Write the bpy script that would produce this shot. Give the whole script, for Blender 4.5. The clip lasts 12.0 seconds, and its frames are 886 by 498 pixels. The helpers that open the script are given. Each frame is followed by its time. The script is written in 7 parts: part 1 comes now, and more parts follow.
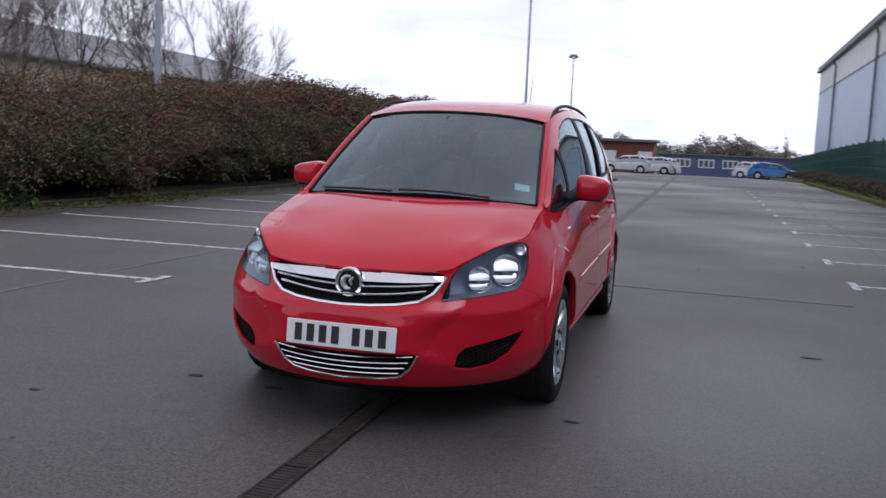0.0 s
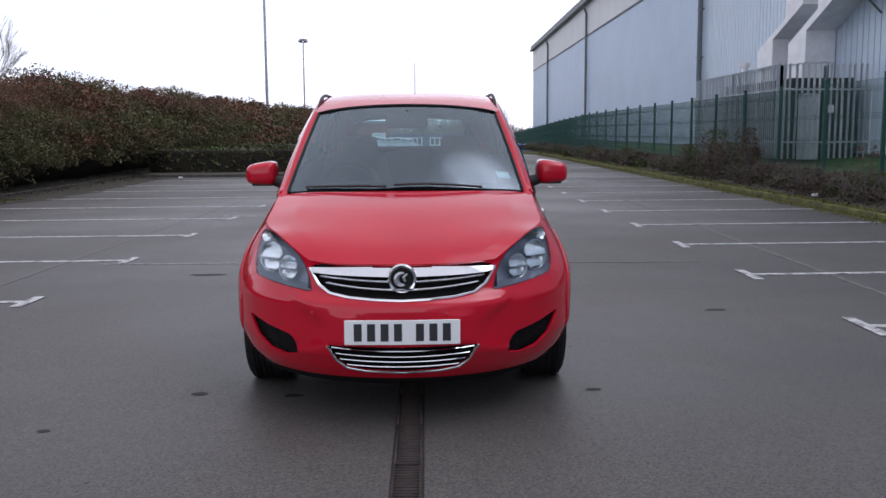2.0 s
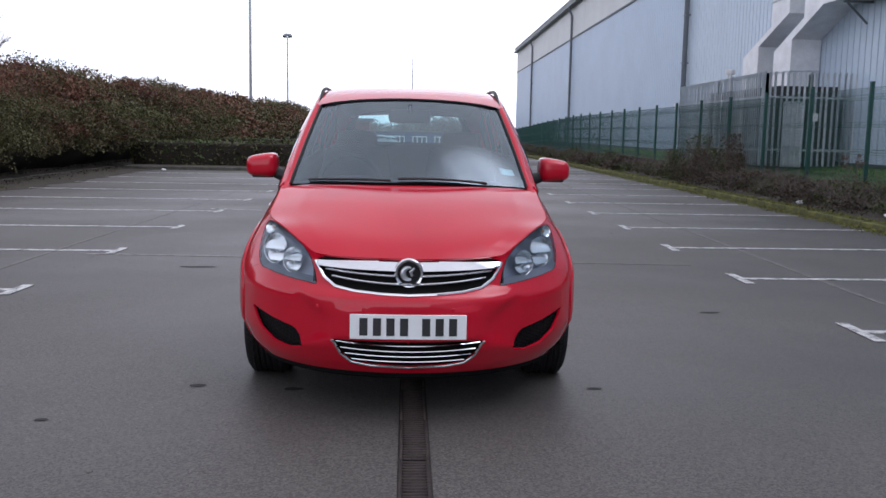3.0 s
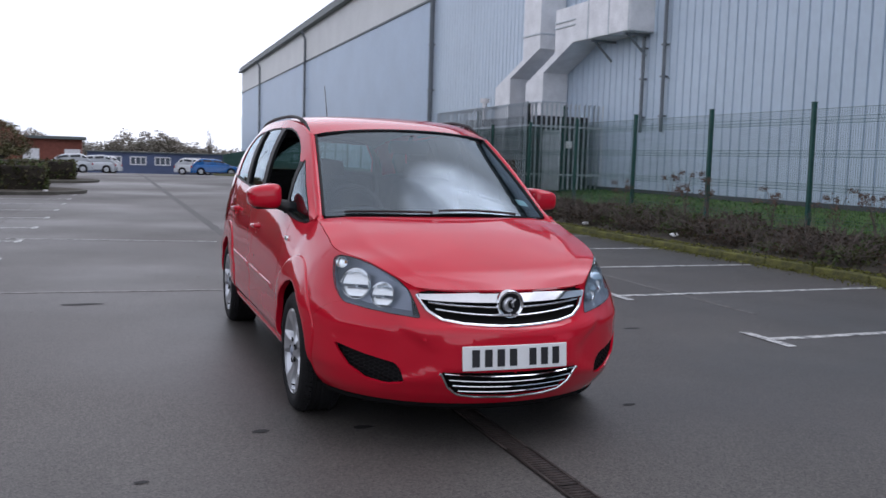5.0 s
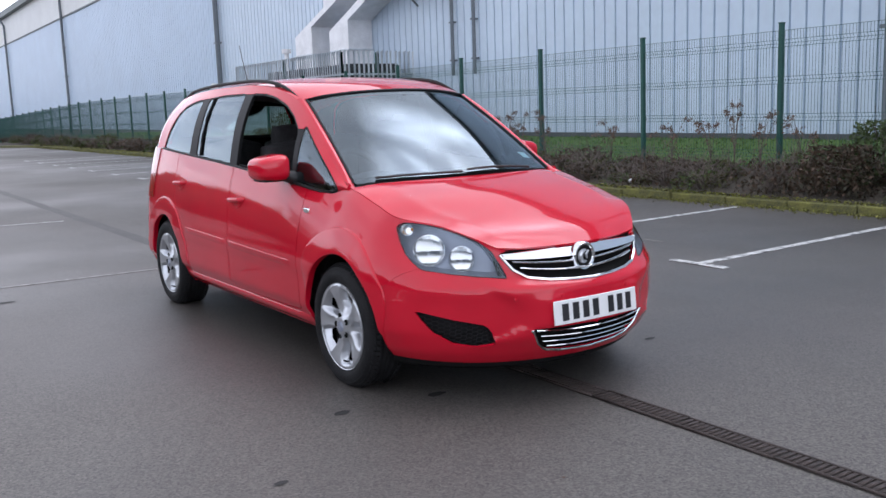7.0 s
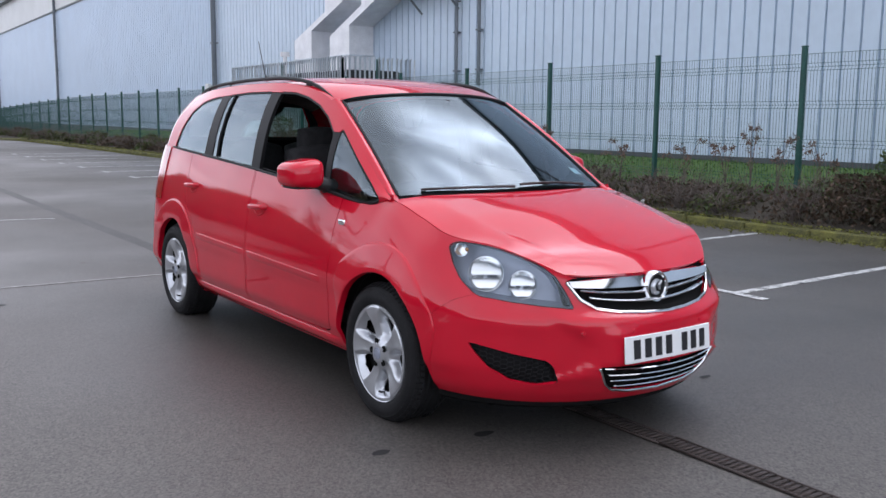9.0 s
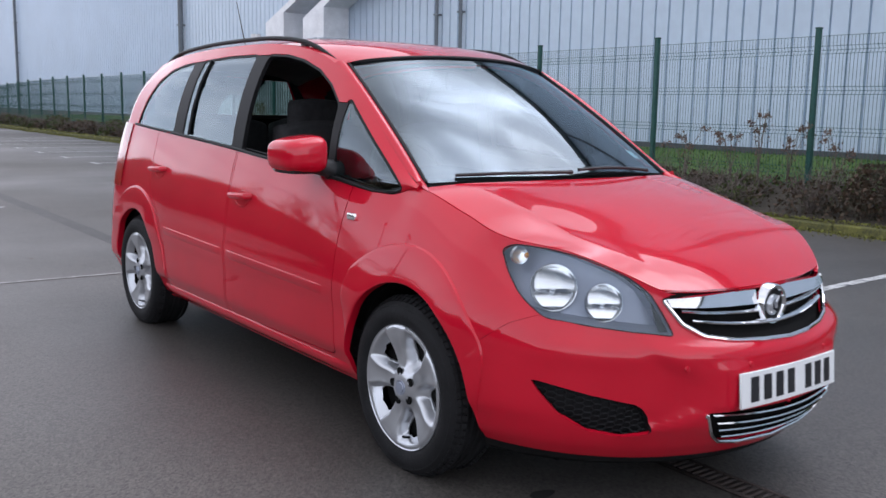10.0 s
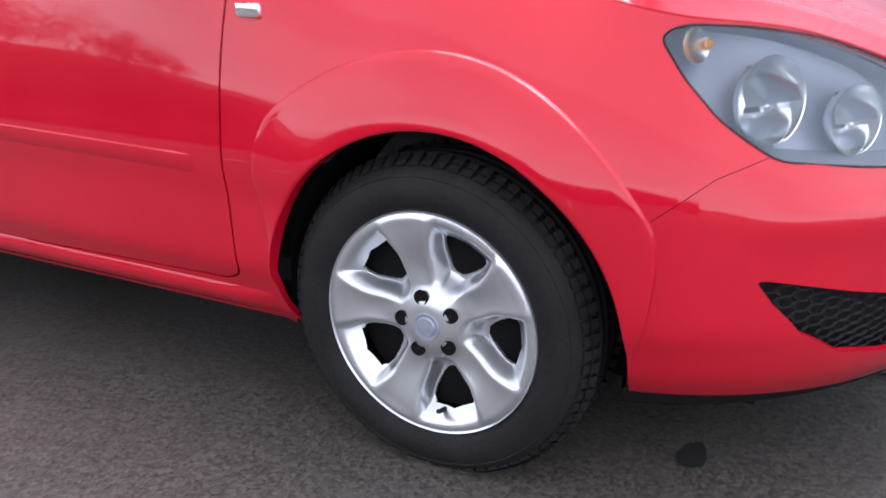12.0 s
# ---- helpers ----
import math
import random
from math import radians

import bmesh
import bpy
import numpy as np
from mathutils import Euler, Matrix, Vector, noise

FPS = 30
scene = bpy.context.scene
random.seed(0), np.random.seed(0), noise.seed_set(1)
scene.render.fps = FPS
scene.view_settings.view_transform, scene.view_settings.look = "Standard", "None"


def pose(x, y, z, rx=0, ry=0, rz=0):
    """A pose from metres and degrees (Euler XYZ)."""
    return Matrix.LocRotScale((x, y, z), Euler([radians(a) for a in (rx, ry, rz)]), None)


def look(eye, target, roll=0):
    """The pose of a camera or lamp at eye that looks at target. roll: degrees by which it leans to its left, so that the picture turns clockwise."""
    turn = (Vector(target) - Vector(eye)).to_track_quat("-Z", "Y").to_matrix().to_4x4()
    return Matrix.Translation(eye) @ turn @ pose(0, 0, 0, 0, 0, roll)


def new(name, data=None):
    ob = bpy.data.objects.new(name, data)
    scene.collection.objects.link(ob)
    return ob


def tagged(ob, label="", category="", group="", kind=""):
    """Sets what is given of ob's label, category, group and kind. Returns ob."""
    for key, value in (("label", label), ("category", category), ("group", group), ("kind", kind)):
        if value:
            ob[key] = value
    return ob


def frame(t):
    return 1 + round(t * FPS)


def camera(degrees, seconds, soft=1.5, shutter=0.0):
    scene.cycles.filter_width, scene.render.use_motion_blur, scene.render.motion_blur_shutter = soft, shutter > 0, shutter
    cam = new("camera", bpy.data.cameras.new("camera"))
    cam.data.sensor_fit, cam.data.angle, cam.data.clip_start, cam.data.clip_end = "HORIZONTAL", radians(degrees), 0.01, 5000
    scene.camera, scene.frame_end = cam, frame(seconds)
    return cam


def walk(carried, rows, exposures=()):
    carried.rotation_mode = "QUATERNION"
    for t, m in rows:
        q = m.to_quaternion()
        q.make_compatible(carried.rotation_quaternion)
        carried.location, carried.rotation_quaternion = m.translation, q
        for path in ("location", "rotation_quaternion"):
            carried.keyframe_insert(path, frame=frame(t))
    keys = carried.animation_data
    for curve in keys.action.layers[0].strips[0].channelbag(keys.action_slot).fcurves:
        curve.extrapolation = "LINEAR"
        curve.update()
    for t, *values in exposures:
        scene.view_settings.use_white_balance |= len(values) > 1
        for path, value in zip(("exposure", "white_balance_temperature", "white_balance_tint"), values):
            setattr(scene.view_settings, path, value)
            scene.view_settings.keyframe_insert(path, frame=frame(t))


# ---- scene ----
cam = camera(51.7, 12.0, shutter=0.35)
PATH = [
    (0, (1.452, -3.743, 1.307), (0.94, -1.823, 1.076), 2.5),
    (0.5, (1.076, -3.91, 1.317), (0.721, -1.955, 1.096), 0.4),
    (1, (0.672, -3.887, 1.29), (0.432, -1.912, 1.087), -1.6),
    (1.5, (0.366, -3.907, 1.288), (0.291, -1.918, 1.093), 0.8),
    (2, (0.06, -4.027, 1.328), (0.123, -2.044, 1.074), -0.4),
    (2.5, (0.007, -4.015, 1.326), (0.087, -2.034, 1.068), -0.2),
    (3, (-0.069, -3.999, 1.305), (0.04, -2.018, 1.05), 1.1),
    (5, (-1.787, -3.719, 1.323), (-1.076, -1.86, 1.129), 1.7),
    (5.5, (-2.143, -3.538, 1.323), (-1.306, -1.732, 1.129), 1.1),
    (6, (-2.521, -3.4, 1.34), (-1.548, -1.664, 1.141), 0.9),
    (6.5, (-2.787, -3.23, 1.352), (-1.722, -1.56, 1.077), -0.6),
    (7, (-2.968, -3.037, 1.385), (-1.839, -1.415, 1.077), -2.0),
    (7.5, (-3.126, -3.052, 1.413), (-2.017, -1.415, 1.108), -1.4),
    (9.5, (-2.802, -2.05, 1.324), (-1.625, -0.459, 1.039), 1.1),
    (10, (-2.616, -1.553, 1.273), (-1.401, 0.006, 0.968), 1.1),
    (10.5, (-2.518, -1.114, 1.222), (-1.231, 0.382, 0.897), 1.8),
    (11, (-2.403, -0.63, 1.144), (-0.991, 0.699, 0.657), -2.0),
    (11.5, (-2.29, -0.206, 1.062), (-0.769, 0.974, 0.519), -1.3),
    (12, (-2.177, 0.202, 1.017), (-0.522, 1.096, 0.338), -1.1),
]
EXPOSURES = [(0, -0.12, 6150, 18), (0.5, -0.20, 6150, 18), (1.5, -0.13, 6150, 18), (2.5, 0.16, 6150, 18), (5.0, 0.08, 6150, 17), (6.0, 0.42, 6150, 16), (6.5, 0.62, 6150, 16), (7.5, 0.70, 6150, 16), (9.5, 0.60, 6200, 16), (10.5, 0.58, 6200, 16), (11.0, 0.78, 6200, 17), (12.0, 1.34, 6300, 17)]
walk(cam, [(t, look(eye, target, roll)) for t, eye, target, roll in PATH], EXPOSURES)

# ---- world and light ----
SUN_UP, SUN_ROUND = 55.0, 92.0
world = bpy.data.worlds.new("overcast_sky")
scene.world = world
world.use_nodes = True
wn, wl = world.node_tree.nodes, world.node_tree.links
wn.clear()
w_out = wn.new("ShaderNodeOutputWorld")
w_bg = wn.new("ShaderNodeBackground")
w_sky = wn.new("ShaderNodeTexSky")
w_sky.sky_type, w_sky.sun_disc = "NISHITA", False
w_sky.sun_elevation, w_sky.sun_rotation = radians(SUN_UP), radians(SUN_ROUND)
w_sky.air_density, w_sky.dust_density = 1.0, 2.0
w_dim = wn.new("ShaderNodeVectorMath")
w_dim.operation = "SCALE"
w_dim.inputs["Scale"].default_value = 0.10
w_co = wn.new("ShaderNodeTexCoord")
w_sep = wn.new("ShaderNodeSeparateXYZ")
w_add = wn.new("ShaderNodeMath")
w_add.operation, w_add.inputs[1].default_value = "ADD", 0.22
w_abs = wn.new("ShaderNodeMath")
w_abs.operation = "ABSOLUTE"
w_div = wn.new("ShaderNodeVectorMath")
w_div.operation = "DIVIDE"
w_comb = wn.new("ShaderNodeCombineXYZ")
w_noise = wn.new("ShaderNodeTexNoise")
w_noise.inputs["Scale"].default_value = 1.9
w_noise.inputs["Detail"].default_value = 7.0
w_noise.inputs["Roughness"].default_value = 0.55
w_noise.inputs["Distortion"].default_value = 0.9
w_ramp = wn.new("ShaderNodeValToRGB")
w_ramp.color_ramp.elements[0].position, w_ramp.color_ramp.elements[0].color = 0.30, (0.82, 0.88, 0.98, 1)
w_ramp.color_ramp.elements[1].position, w_ramp.color_ramp.elements[1].color = 0.62, (1.14, 1.18, 1.24, 1)
w_mix = wn.new("ShaderNodeMix")
w_mix.data_type = "RGBA"
w_mix.inputs["Factor"].default_value = 0.86
wl.new(w_co.outputs["Generated"], w_sep.inputs[0])
wl.new(w_sep.outputs["Z"], w_abs.inputs[0])
wl.new(w_abs.outputs[0], w_add.inputs[0])
for k in "XYZ":
    wl.new(w_add.outputs[0], w_comb.inputs[k])
wl.new(w_co.outputs["Generated"], w_div.inputs[0])
wl.new(w_comb.outputs[0], w_div.inputs[1])
wl.new(w_div.outputs[0], w_noise.inputs["Vector"])
wl.new(w_noise.outputs["Fac"], w_ramp.inputs[0])
wl.new(w_sky.outputs[0], w_dim.inputs[0])
wl.new(w_dim.outputs[0], w_mix.inputs[6])
wl.new(w_ramp.outputs[0], w_mix.inputs[7])
wl.new(w_mix.outputs[2], w_bg.inputs["Color"])
# the cloud is brighter round the hidden sun
w_dot = wn.new("ShaderNodeVectorMath")
w_dot.operation = "DOT_PRODUCT"
_a, _e = radians(SUN_ROUND), radians(SUN_UP)
SUN_WAY = Vector((math.sin(_a) * math.cos(_e), math.cos(_a) * math.cos(_e), math.sin(_e)))
w_dot.inputs[1].default_value = SUN_WAY
w_glow = wn.new("ShaderNodeMapRange")
w_glow.interpolation_type = "SMOOTHSTEP"
for k, v in (("From Min", 0.835), ("From Max", 0.955), ("To Min", 0.0), ("To Max", 2.7)):
    w_glow.inputs[k].default_value = v
wl.new(w_co.outputs["Generated"], w_dot.inputs[0])
wl.new(w_dot.outputs["Value"], w_glow.inputs["Value"])
w_fall = wn.new("ShaderNodeMapRange")
w_fall.interpolation_type = "SMOOTHSTEP"
for k, v in (("From Min", 0.0), ("From Max", 0.85), ("To Min", 1.26), ("To Max", 0.60)):
    w_fall.inputs[k].default_value = v
w_sum = wn.new("ShaderNodeMath")
w_sum.operation = "ADD"
wl.new(w_abs.outputs[0], w_fall.inputs["Value"])
wl.new(w_fall.outputs[0], w_sum.inputs[0])
w_streak = wn.new("ShaderNodeMapRange")
w_streak.interpolation_type = "SMOOTHSTEP"
for k, v in (("From Min", 0.37), ("From Max", 0.57), ("To Min", 0.36), ("To Max", 1.25)):
    w_streak.inputs[k].default_value = v
w_thin = wn.new("ShaderNodeMath")
w_thin.operation = "MULTIPLY"
wl.new(w_noise.outputs["Fac"], w_streak.inputs["Value"])
wl.new(w_streak.outputs[0], w_thin.inputs[0])
wl.new(w_glow.outputs[0], w_thin.inputs[1])
wl.new(w_thin.outputs[0], w_sum.inputs[1])
wl.new(w_sum.outputs[0], w_bg.inputs["Strength"])
wl.new(w_bg.outputs[0], w_out.inputs[0])

sun = new("sun", bpy.data.lights.new("sun", "SUN"))
sun.data.energy, sun.data.angle, sun.data.color = 0.5, radians(160), (1.0, 0.97, 0.92)
sun.matrix_world = look((0, 0, 0), tuple(-SUN_WAY))

# ---- materials ----


def shader(name):
    m = bpy.data.materials.new(name)
    m.use_nodes = True
    return m, m.node_tree.nodes, m.node_tree.links, m.node_tree.nodes["Principled BSDF"]


def mat(name, color, rough=0.6, metal=0.0, vary=0.15, scale=6.0, bump=0.0, bump_scale=60.0, coat=0.0, second=None, spec=0.5):
    """A surface with colour variation at two scales and fine relief, at real-world size."""
    m, n, l, b = shader(name)
    co = n.new("ShaderNodeTexCoord")
    big = n.new("ShaderNodeTexNoise")
    big.inputs["Scale"].default_value, big.inputs["Detail"].default_value = scale, 6
    fine = n.new("ShaderNodeTexNoise")
    fine.inputs["Scale"].default_value, fine.inputs["Detail"].default_value = scale * 11, 3
    mix = n.new("ShaderNodeMath")
    mix.operation, mix.inputs[1].default_value = "MULTIPLY_ADD", 0.6
    half = n.new("ShaderNodeMath")
    half.operation, half.inputs[1].default_value = "MULTIPLY", 0.4
    ramp = n.new("ShaderNodeValToRGB")
    c1 = second or tuple(min(1, c * (1 + vary)) for c in color)
    c0 = color if second else tuple(c * (1 - vary) for c in color)
    ramp.color_ramp.elements[0].position, ramp.color_ramp.elements[0].color = 0.36, (*c0, 1)
    ramp.color_ramp.elements[1].position, ramp.color_ramp.elements[1].color = 0.64, (*c1, 1)
    for t in (big, fine):
        l.new(co.outputs["Object"], t.inputs["Vector"])
    l.new(fine.outputs["Fac"], half.inputs[0])
    l.new(big.outputs["Fac"], mix.inputs[0])
    l.new(half.outputs[0], mix.inputs[2])
    l.new(mix.outputs[0], ramp.inputs[0])
    l.new(ramp.outputs[0], b.inputs["Base Color"])
    b.inputs["Roughness"].default_value, b.inputs["Metallic"].default_value = rough, metal
    b.inputs["Coat Weight"].default_value, b.inputs["Coat Roughness"].default_value = coat, 0.03
    b.inputs["Specular IOR Level"].default_value = spec
    if bump:
        bt = n.new("ShaderNodeTexNoise")
        bt.inputs["Scale"].default_value, bt.inputs["Detail"].default_value = bump_scale, 4
        bp = n.new("ShaderNodeBump")
        bp.inputs["Strength"].default_value, bp.inputs["Distance"].default_value = bump, 0.01
        l.new(co.outputs["Object"], bt.inputs["Vector"])
        l.new(bt.outputs["Fac"], bp.inputs["Height"])
        l.new(bp.outputs[0], b.inputs["Normal"])
    return m


def leafy(name, colors, rough=0.6, drift_by=0.5, size=0.9):
    """Foliage whose colour changes from leaf to leaf."""
    m, n, l, b = shader(name)
    geo = n.new("ShaderNodeNewGeometry")
    ramp = n.new("ShaderNodeValToRGB")
    ramp.color_ramp.interpolation = "LINEAR"
    while len(ramp.color_ramp.elements) < len(colors):
        ramp.color_ramp.elements.new(0.5)
    for i, c in enumerate(colors):
        ramp.color_ramp.elements[i].position, ramp.color_ramp.elements[i].color = i / max(1, len(colors) - 1), (*c, 1)
    co = n.new("ShaderNodeTexCoord")
    drift = n.new("ShaderNodeTexNoise")
    drift.inputs["Scale"].default_value, drift.inputs["Detail"].default_value = size, 4
    l.new(co.outputs["Object"], drift.inputs["Vector"])
    stretch = n.new("ShaderNodeMapRange")
    stretch.inputs["From Min"].default_value, stretch.inputs["From Max"].default_value = 0.32, 0.68
    l.new(drift.outputs["Fac"], stretch.inputs["Value"])
    blend = n.new("ShaderNodeMix")
    blend.inputs["Factor"].default_value = drift_by
    l.new(geo.outputs["Random Per Island"], blend.inputs[2])
    l.new(stretch.outputs[0], blend.inputs[3])
    l.new(blend.outputs[0], ramp.inputs[0])
    l.new(ramp.outputs[0], b.inputs["Base Color"])
    b.inputs["Roughness"].default_value = rough
    b.inputs["Specular IOR Level"].default_value = 0.25
    return m


def glass(name, tint, ior=1.5, rough=0.0):
    """A thin pane: a tinted view through it, and a mirror image that grows at a grazing view."""
    m, n, l, b = shader(name)
    n.remove(b)
    tr, gl, mx, fr = (n.new("ShaderNodeBsdf" + k) if k[:3] in ("Tra", "Glo") else n.new("ShaderNode" + k) for k in ("Transparent", "Glossy", "MixShader", "Fresnel"))
    tr.inputs[0].default_value = (*tint, 1)
    gl.inputs["Roughness"].default_value = rough
    gl.inputs["Color"].default_value = (0.80, 0.92, 1.0, 1)
    fr.inputs["IOR"].default_value = ior
    l.new(fr.outputs[0], mx.inputs[0])
    l.new(tr.outputs[0], mx.inputs[1])
    l.new(gl.outputs[0], mx.inputs[2])
    l.new(mx.outputs[0], n["Material Output"].inputs[0])
    return m


def asphalt_material():
    m, n, l, b = shader("asphalt")
    co = n.new("ShaderNodeTexCoord")
    grit = n.new("ShaderNodeTexVoronoi")
    grit.inputs["Scale"].default_value = 130
    speck = n.new("ShaderNodeTexNoise")
    speck.inputs["Scale"].default_value, speck.inputs["Detail"].default_value, speck.inputs["Roughness"].default_value = 62, 9, 0.85
    patch = n.new("ShaderNodeTexNoise")
    patch.inputs["Scale"].default_value, patch.inputs["Detail"].default_value, patch.inputs["Roughness"].default_value = 0.35, 6, 0.6
    damp = n.new("ShaderNodeTexNoise")
    damp.inputs["Scale"].default_value, damp.inputs["Detail"].default_value = 0.16, 4
    for t in (grit, speck, patch, damp):
        l.new(co.outputs["Object"], t.inputs["Vector"])
    r1 = n.new("ShaderNodeValToRGB")
    r1.color_ramp.elements[0].position, r1.color_ramp.elements[0].color = 0.32, (0.018, 0.0162, 0.0148, 1)
    r1.color_ramp.elements[1].position, r1.color_ramp.elements[1].color = 0.68, (0.126, 0.115, 0.104, 1)
    r2 = n.new("ShaderNodeValToRGB")
    r2.color_ramp.elements[0].position, r2.color_ramp.elements[0].color = 0.33, (0.74, 0.73, 0.73, 1)
    r2.color_ramp.elements[1].position, r2.color_ramp.elements[1].color = 0.68, (1.15, 1.14, 1.12, 1)
    mul = n.new("ShaderNodeMix")
    mul.data_type, mul.blend_type = "RGBA", "MULTIPLY"
    mul.inputs["Factor"].default_value = 1.0
    chip = n.new("ShaderNodeTexVoronoi")
    chip.inputs["Scale"].default_value = 120
    l.new(co.outputs["Object"], chip.inputs["Vector"])
    bw = n.new("ShaderNodeRGBToBW")
    l.new(chip.outputs["Color"], bw.inputs[0])
    stone = n.new("ShaderNodeMix")
    stone.inputs["Factor"].default_value = 0.30
    l.new(speck.outputs["Fac"], stone.inputs[2])
    l.new(bw.outputs[0], stone.inputs[3])
    l.new(stone.outputs[0], r1.inputs[0])
    l.new(patch.outputs["Fac"], r2.inputs[0])
    l.new(r1.outputs[0], mul.inputs[6])
    l.new(r2.outputs[0], mul.inputs[7])
    l.new(mul.outputs[2], b.inputs["Base Color"])
    r3 = n.new("ShaderNodeValToRGB")
    r3.color_ramp.elements[0].position, r3.color_ramp.elements[0].color = 0.36, (0.42, 0.42, 0.42, 1)
    r3.color_ramp.elements[1].position, r3.color_ramp.elements[1].color = 0.62, (0.70, 0.70, 0.70, 1)
    l.new(damp.outputs["Fac"], r3.inputs[0])
    l.new(r3.outputs[0], b.inputs["Roughness"])
    b.inputs["Specular IOR Level"].default_value = 0.58
    add = n.new("ShaderNodeMath")
    add.operation = "ADD"
    l.new(grit.outputs["Distance"], add.inputs[0])
    l.new(speck.outputs["Fac"], add.inputs[1])
    bp = n.new("ShaderNodeBump")
    bp.inputs["Strength"].default_value, bp.inputs["Distance"].default_value = 0.30, 0.003
    l.new(add.outputs[0], bp.inputs["Height"])
    l.new(bp.outputs[0], b.inputs["Normal"])
    return m


def line_paint():
    """Road paint, worn through to the asphalt in flakes."""
    m, n, l, b = shader("worn_line_paint")
    co = n.new("ShaderNodeTexCoord")
    wear = n.new("ShaderNodeTexNoise")
    wear.inputs["Scale"].default_value, wear.inputs["Detail"].default_value, wear.inputs["Roughness"].default_value = 9, 9, 0.75
    l.new(co.outputs["Object"], wear.inputs["Vector"])
    r = n.new("ShaderNodeValToRGB")
    r.color_ramp.elements[0].position, r.color_ramp.elements[0].color = 0.40, (0.12, 0.12, 0.12, 1)
    r.color_ramp.elements[1].position, r.color_ramp.elements[1].color = 0.53, (0.55, 0.55, 0.54, 1)
    l.new(wear.outputs["Fac"], r.inputs[0])
    l.new(r.outputs[0], b.inputs["Base Color"])
    b.inputs["Roughness"].default_value = 0.7
    return m


def car_paint(name, color):
    m, n, l, b = shader(name)
    co = n.new("ShaderNodeTexCoord")
    dirt = n.new("ShaderNodeTexNoise")
    dirt.inputs["Scale"].default_value, dirt.inputs["Detail"].default_value = 2.2, 6
    l.new(co.outputs["Object"], dirt.inputs["Vector"])
    r = n.new("ShaderNodeValToRGB")
    r.color_ramp.elements[0].position, r.color_ramp.elements[0].color = 0.30, (*[c * 0.90 for c in color], 1)
    r.color_ramp.elements[1].position, r.color_ramp.elements[1].color = 0.75, (*[min(1, c * 1.06 + 0.004) for c in color], 1)
    l.new(dirt.outputs["Fac"], r.inputs[0])
    l.new(r.outputs[0], b.inputs["Base Color"])
    film = n.new("ShaderNodeTexNoise")
    film.inputs["Scale"].default_value, film.inputs["Detail"].default_value = 14, 8
    l.new(co.outputs["Object"], film.inputs["Vector"])
    mr = n.new("ShaderNodeMapRange")
    mr.inputs["To Min"].default_value, mr.inputs["To Max"].default_value = 0.010, 0.045
    l.new(film.outputs["Fac"], mr.inputs["Value"])
    l.new(mr.outputs[0], b.inputs["Coat Roughness"])
    b.inputs["Roughness"].default_value = 0.5
    b.inputs["Specular IOR Level"].default_value = 0.05
    b.inputs["Coat Weight"].default_value = 1.0
    b.inputs["Coat IOR"].default_value = 1.5
    return m


ASPHALT, PAINT_LINE = asphalt_material(), line_paint()
RED = car_paint("red_car_paint", (0.55, 0.003, 0.021))
BLACK_PLASTIC = mat("black_plastic", (0.016, 0.016, 0.017), 0.5, bump=0.1, bump_scale=300)
TRIM_BLACK = mat("satin_black_trim", (0.010, 0.010, 0.011), 0.5, spec=0.2)
# near-black for black parts, and for shade painted into hollows and openings
DARK_VOID = mat("black_parts_and_shaded_hollows", (0.008, 0.008, 0.008), 0.9, spec=0.1)
CHROME = mat("chrome", (0.82, 0.83, 0.85), 0.07, 1.0, 0.03)
REFLECTOR = mat("lamp_reflector", (0.96, 0.97, 0.98), 0.24, 1.0, 0.02)
HOUSING = mat("lamp_housing", (0.33, 0.36, 0.44), 0.4, 0.4, 0.05)
SILVER = mat("silver_wheel_paint", (0.58, 0.60, 0.63), 0.30, 0.8, 0.03, 5, coat=0.5)
RUBBER = mat("tyre_rubber", (0.011, 0.011, 0.012), 0.72, vary=0.35, scale=9, bump=0.2, bump_scale=120, spec=0.25)
CABIN = mat("dark_cabin_trim", (0.030, 0.030, 0.033), 0.75, vary=0.25, bump=0.2, bump_scale=200)
SEAT_CLOTH = mat("charcoal_seat_cloth", (0.022, 0.022, 0.024), 0.95, vary=0.3, scale=30, bump=0.4, bump_scale=400)
LINER = mat("grey_headlining", (0.34, 0.34, 0.33), 0.9)
WINDSCREEN = glass("windscreen_glass", (0.64, 0.84, 0.90), 2.35)
SIDE_GLASS = glass("side_glass", (0.72, 0.92, 0.88), 2.3)
LENS = glass("clear_lamp_lens", (0.93, 0.95, 0.96), 1.6)
PLATE = mat("white_plate", (0.78, 0.79, 0.79), 0.35, vary=0.03)
INK = mat("black_ink", (0.015, 0.015, 0.018), 0.5)
STICKER = mat("pale_green_sticker", (0.72, 0.95, 0.93), 0.6)
AMBER = mat("amber_lens", (0.75, 0.30, 0.05), 0.2)
TAIL_RED = mat("red_tail_lens", (0.45, 0.02, 0.02), 0.15, coat=1.0)
IRON = mat("rusty_iron_grating", (0.038, 0.027, 0.023), 0.70, 0.0, 0.5, 12, 0.4, 90, spec=0.4)
DRAIN_DARK = mat("dark_brown_drain_bed", (0.020, 0.016, 0.013), 0.75, vary=0.3)
MOSS = mat("moss_on_kerb", (0.06, 0.062, 0.032), 0.95, second=(0.20, 0.195, 0.050), scale=5, bump=0.8, bump_scale=35)
SOIL = mat("leaf_strewn_soil", (0.030, 0.024, 0.017), 0.95, second=(0.062, 0.050, 0.034), scale=4, bump=0.9, bump_scale=25)
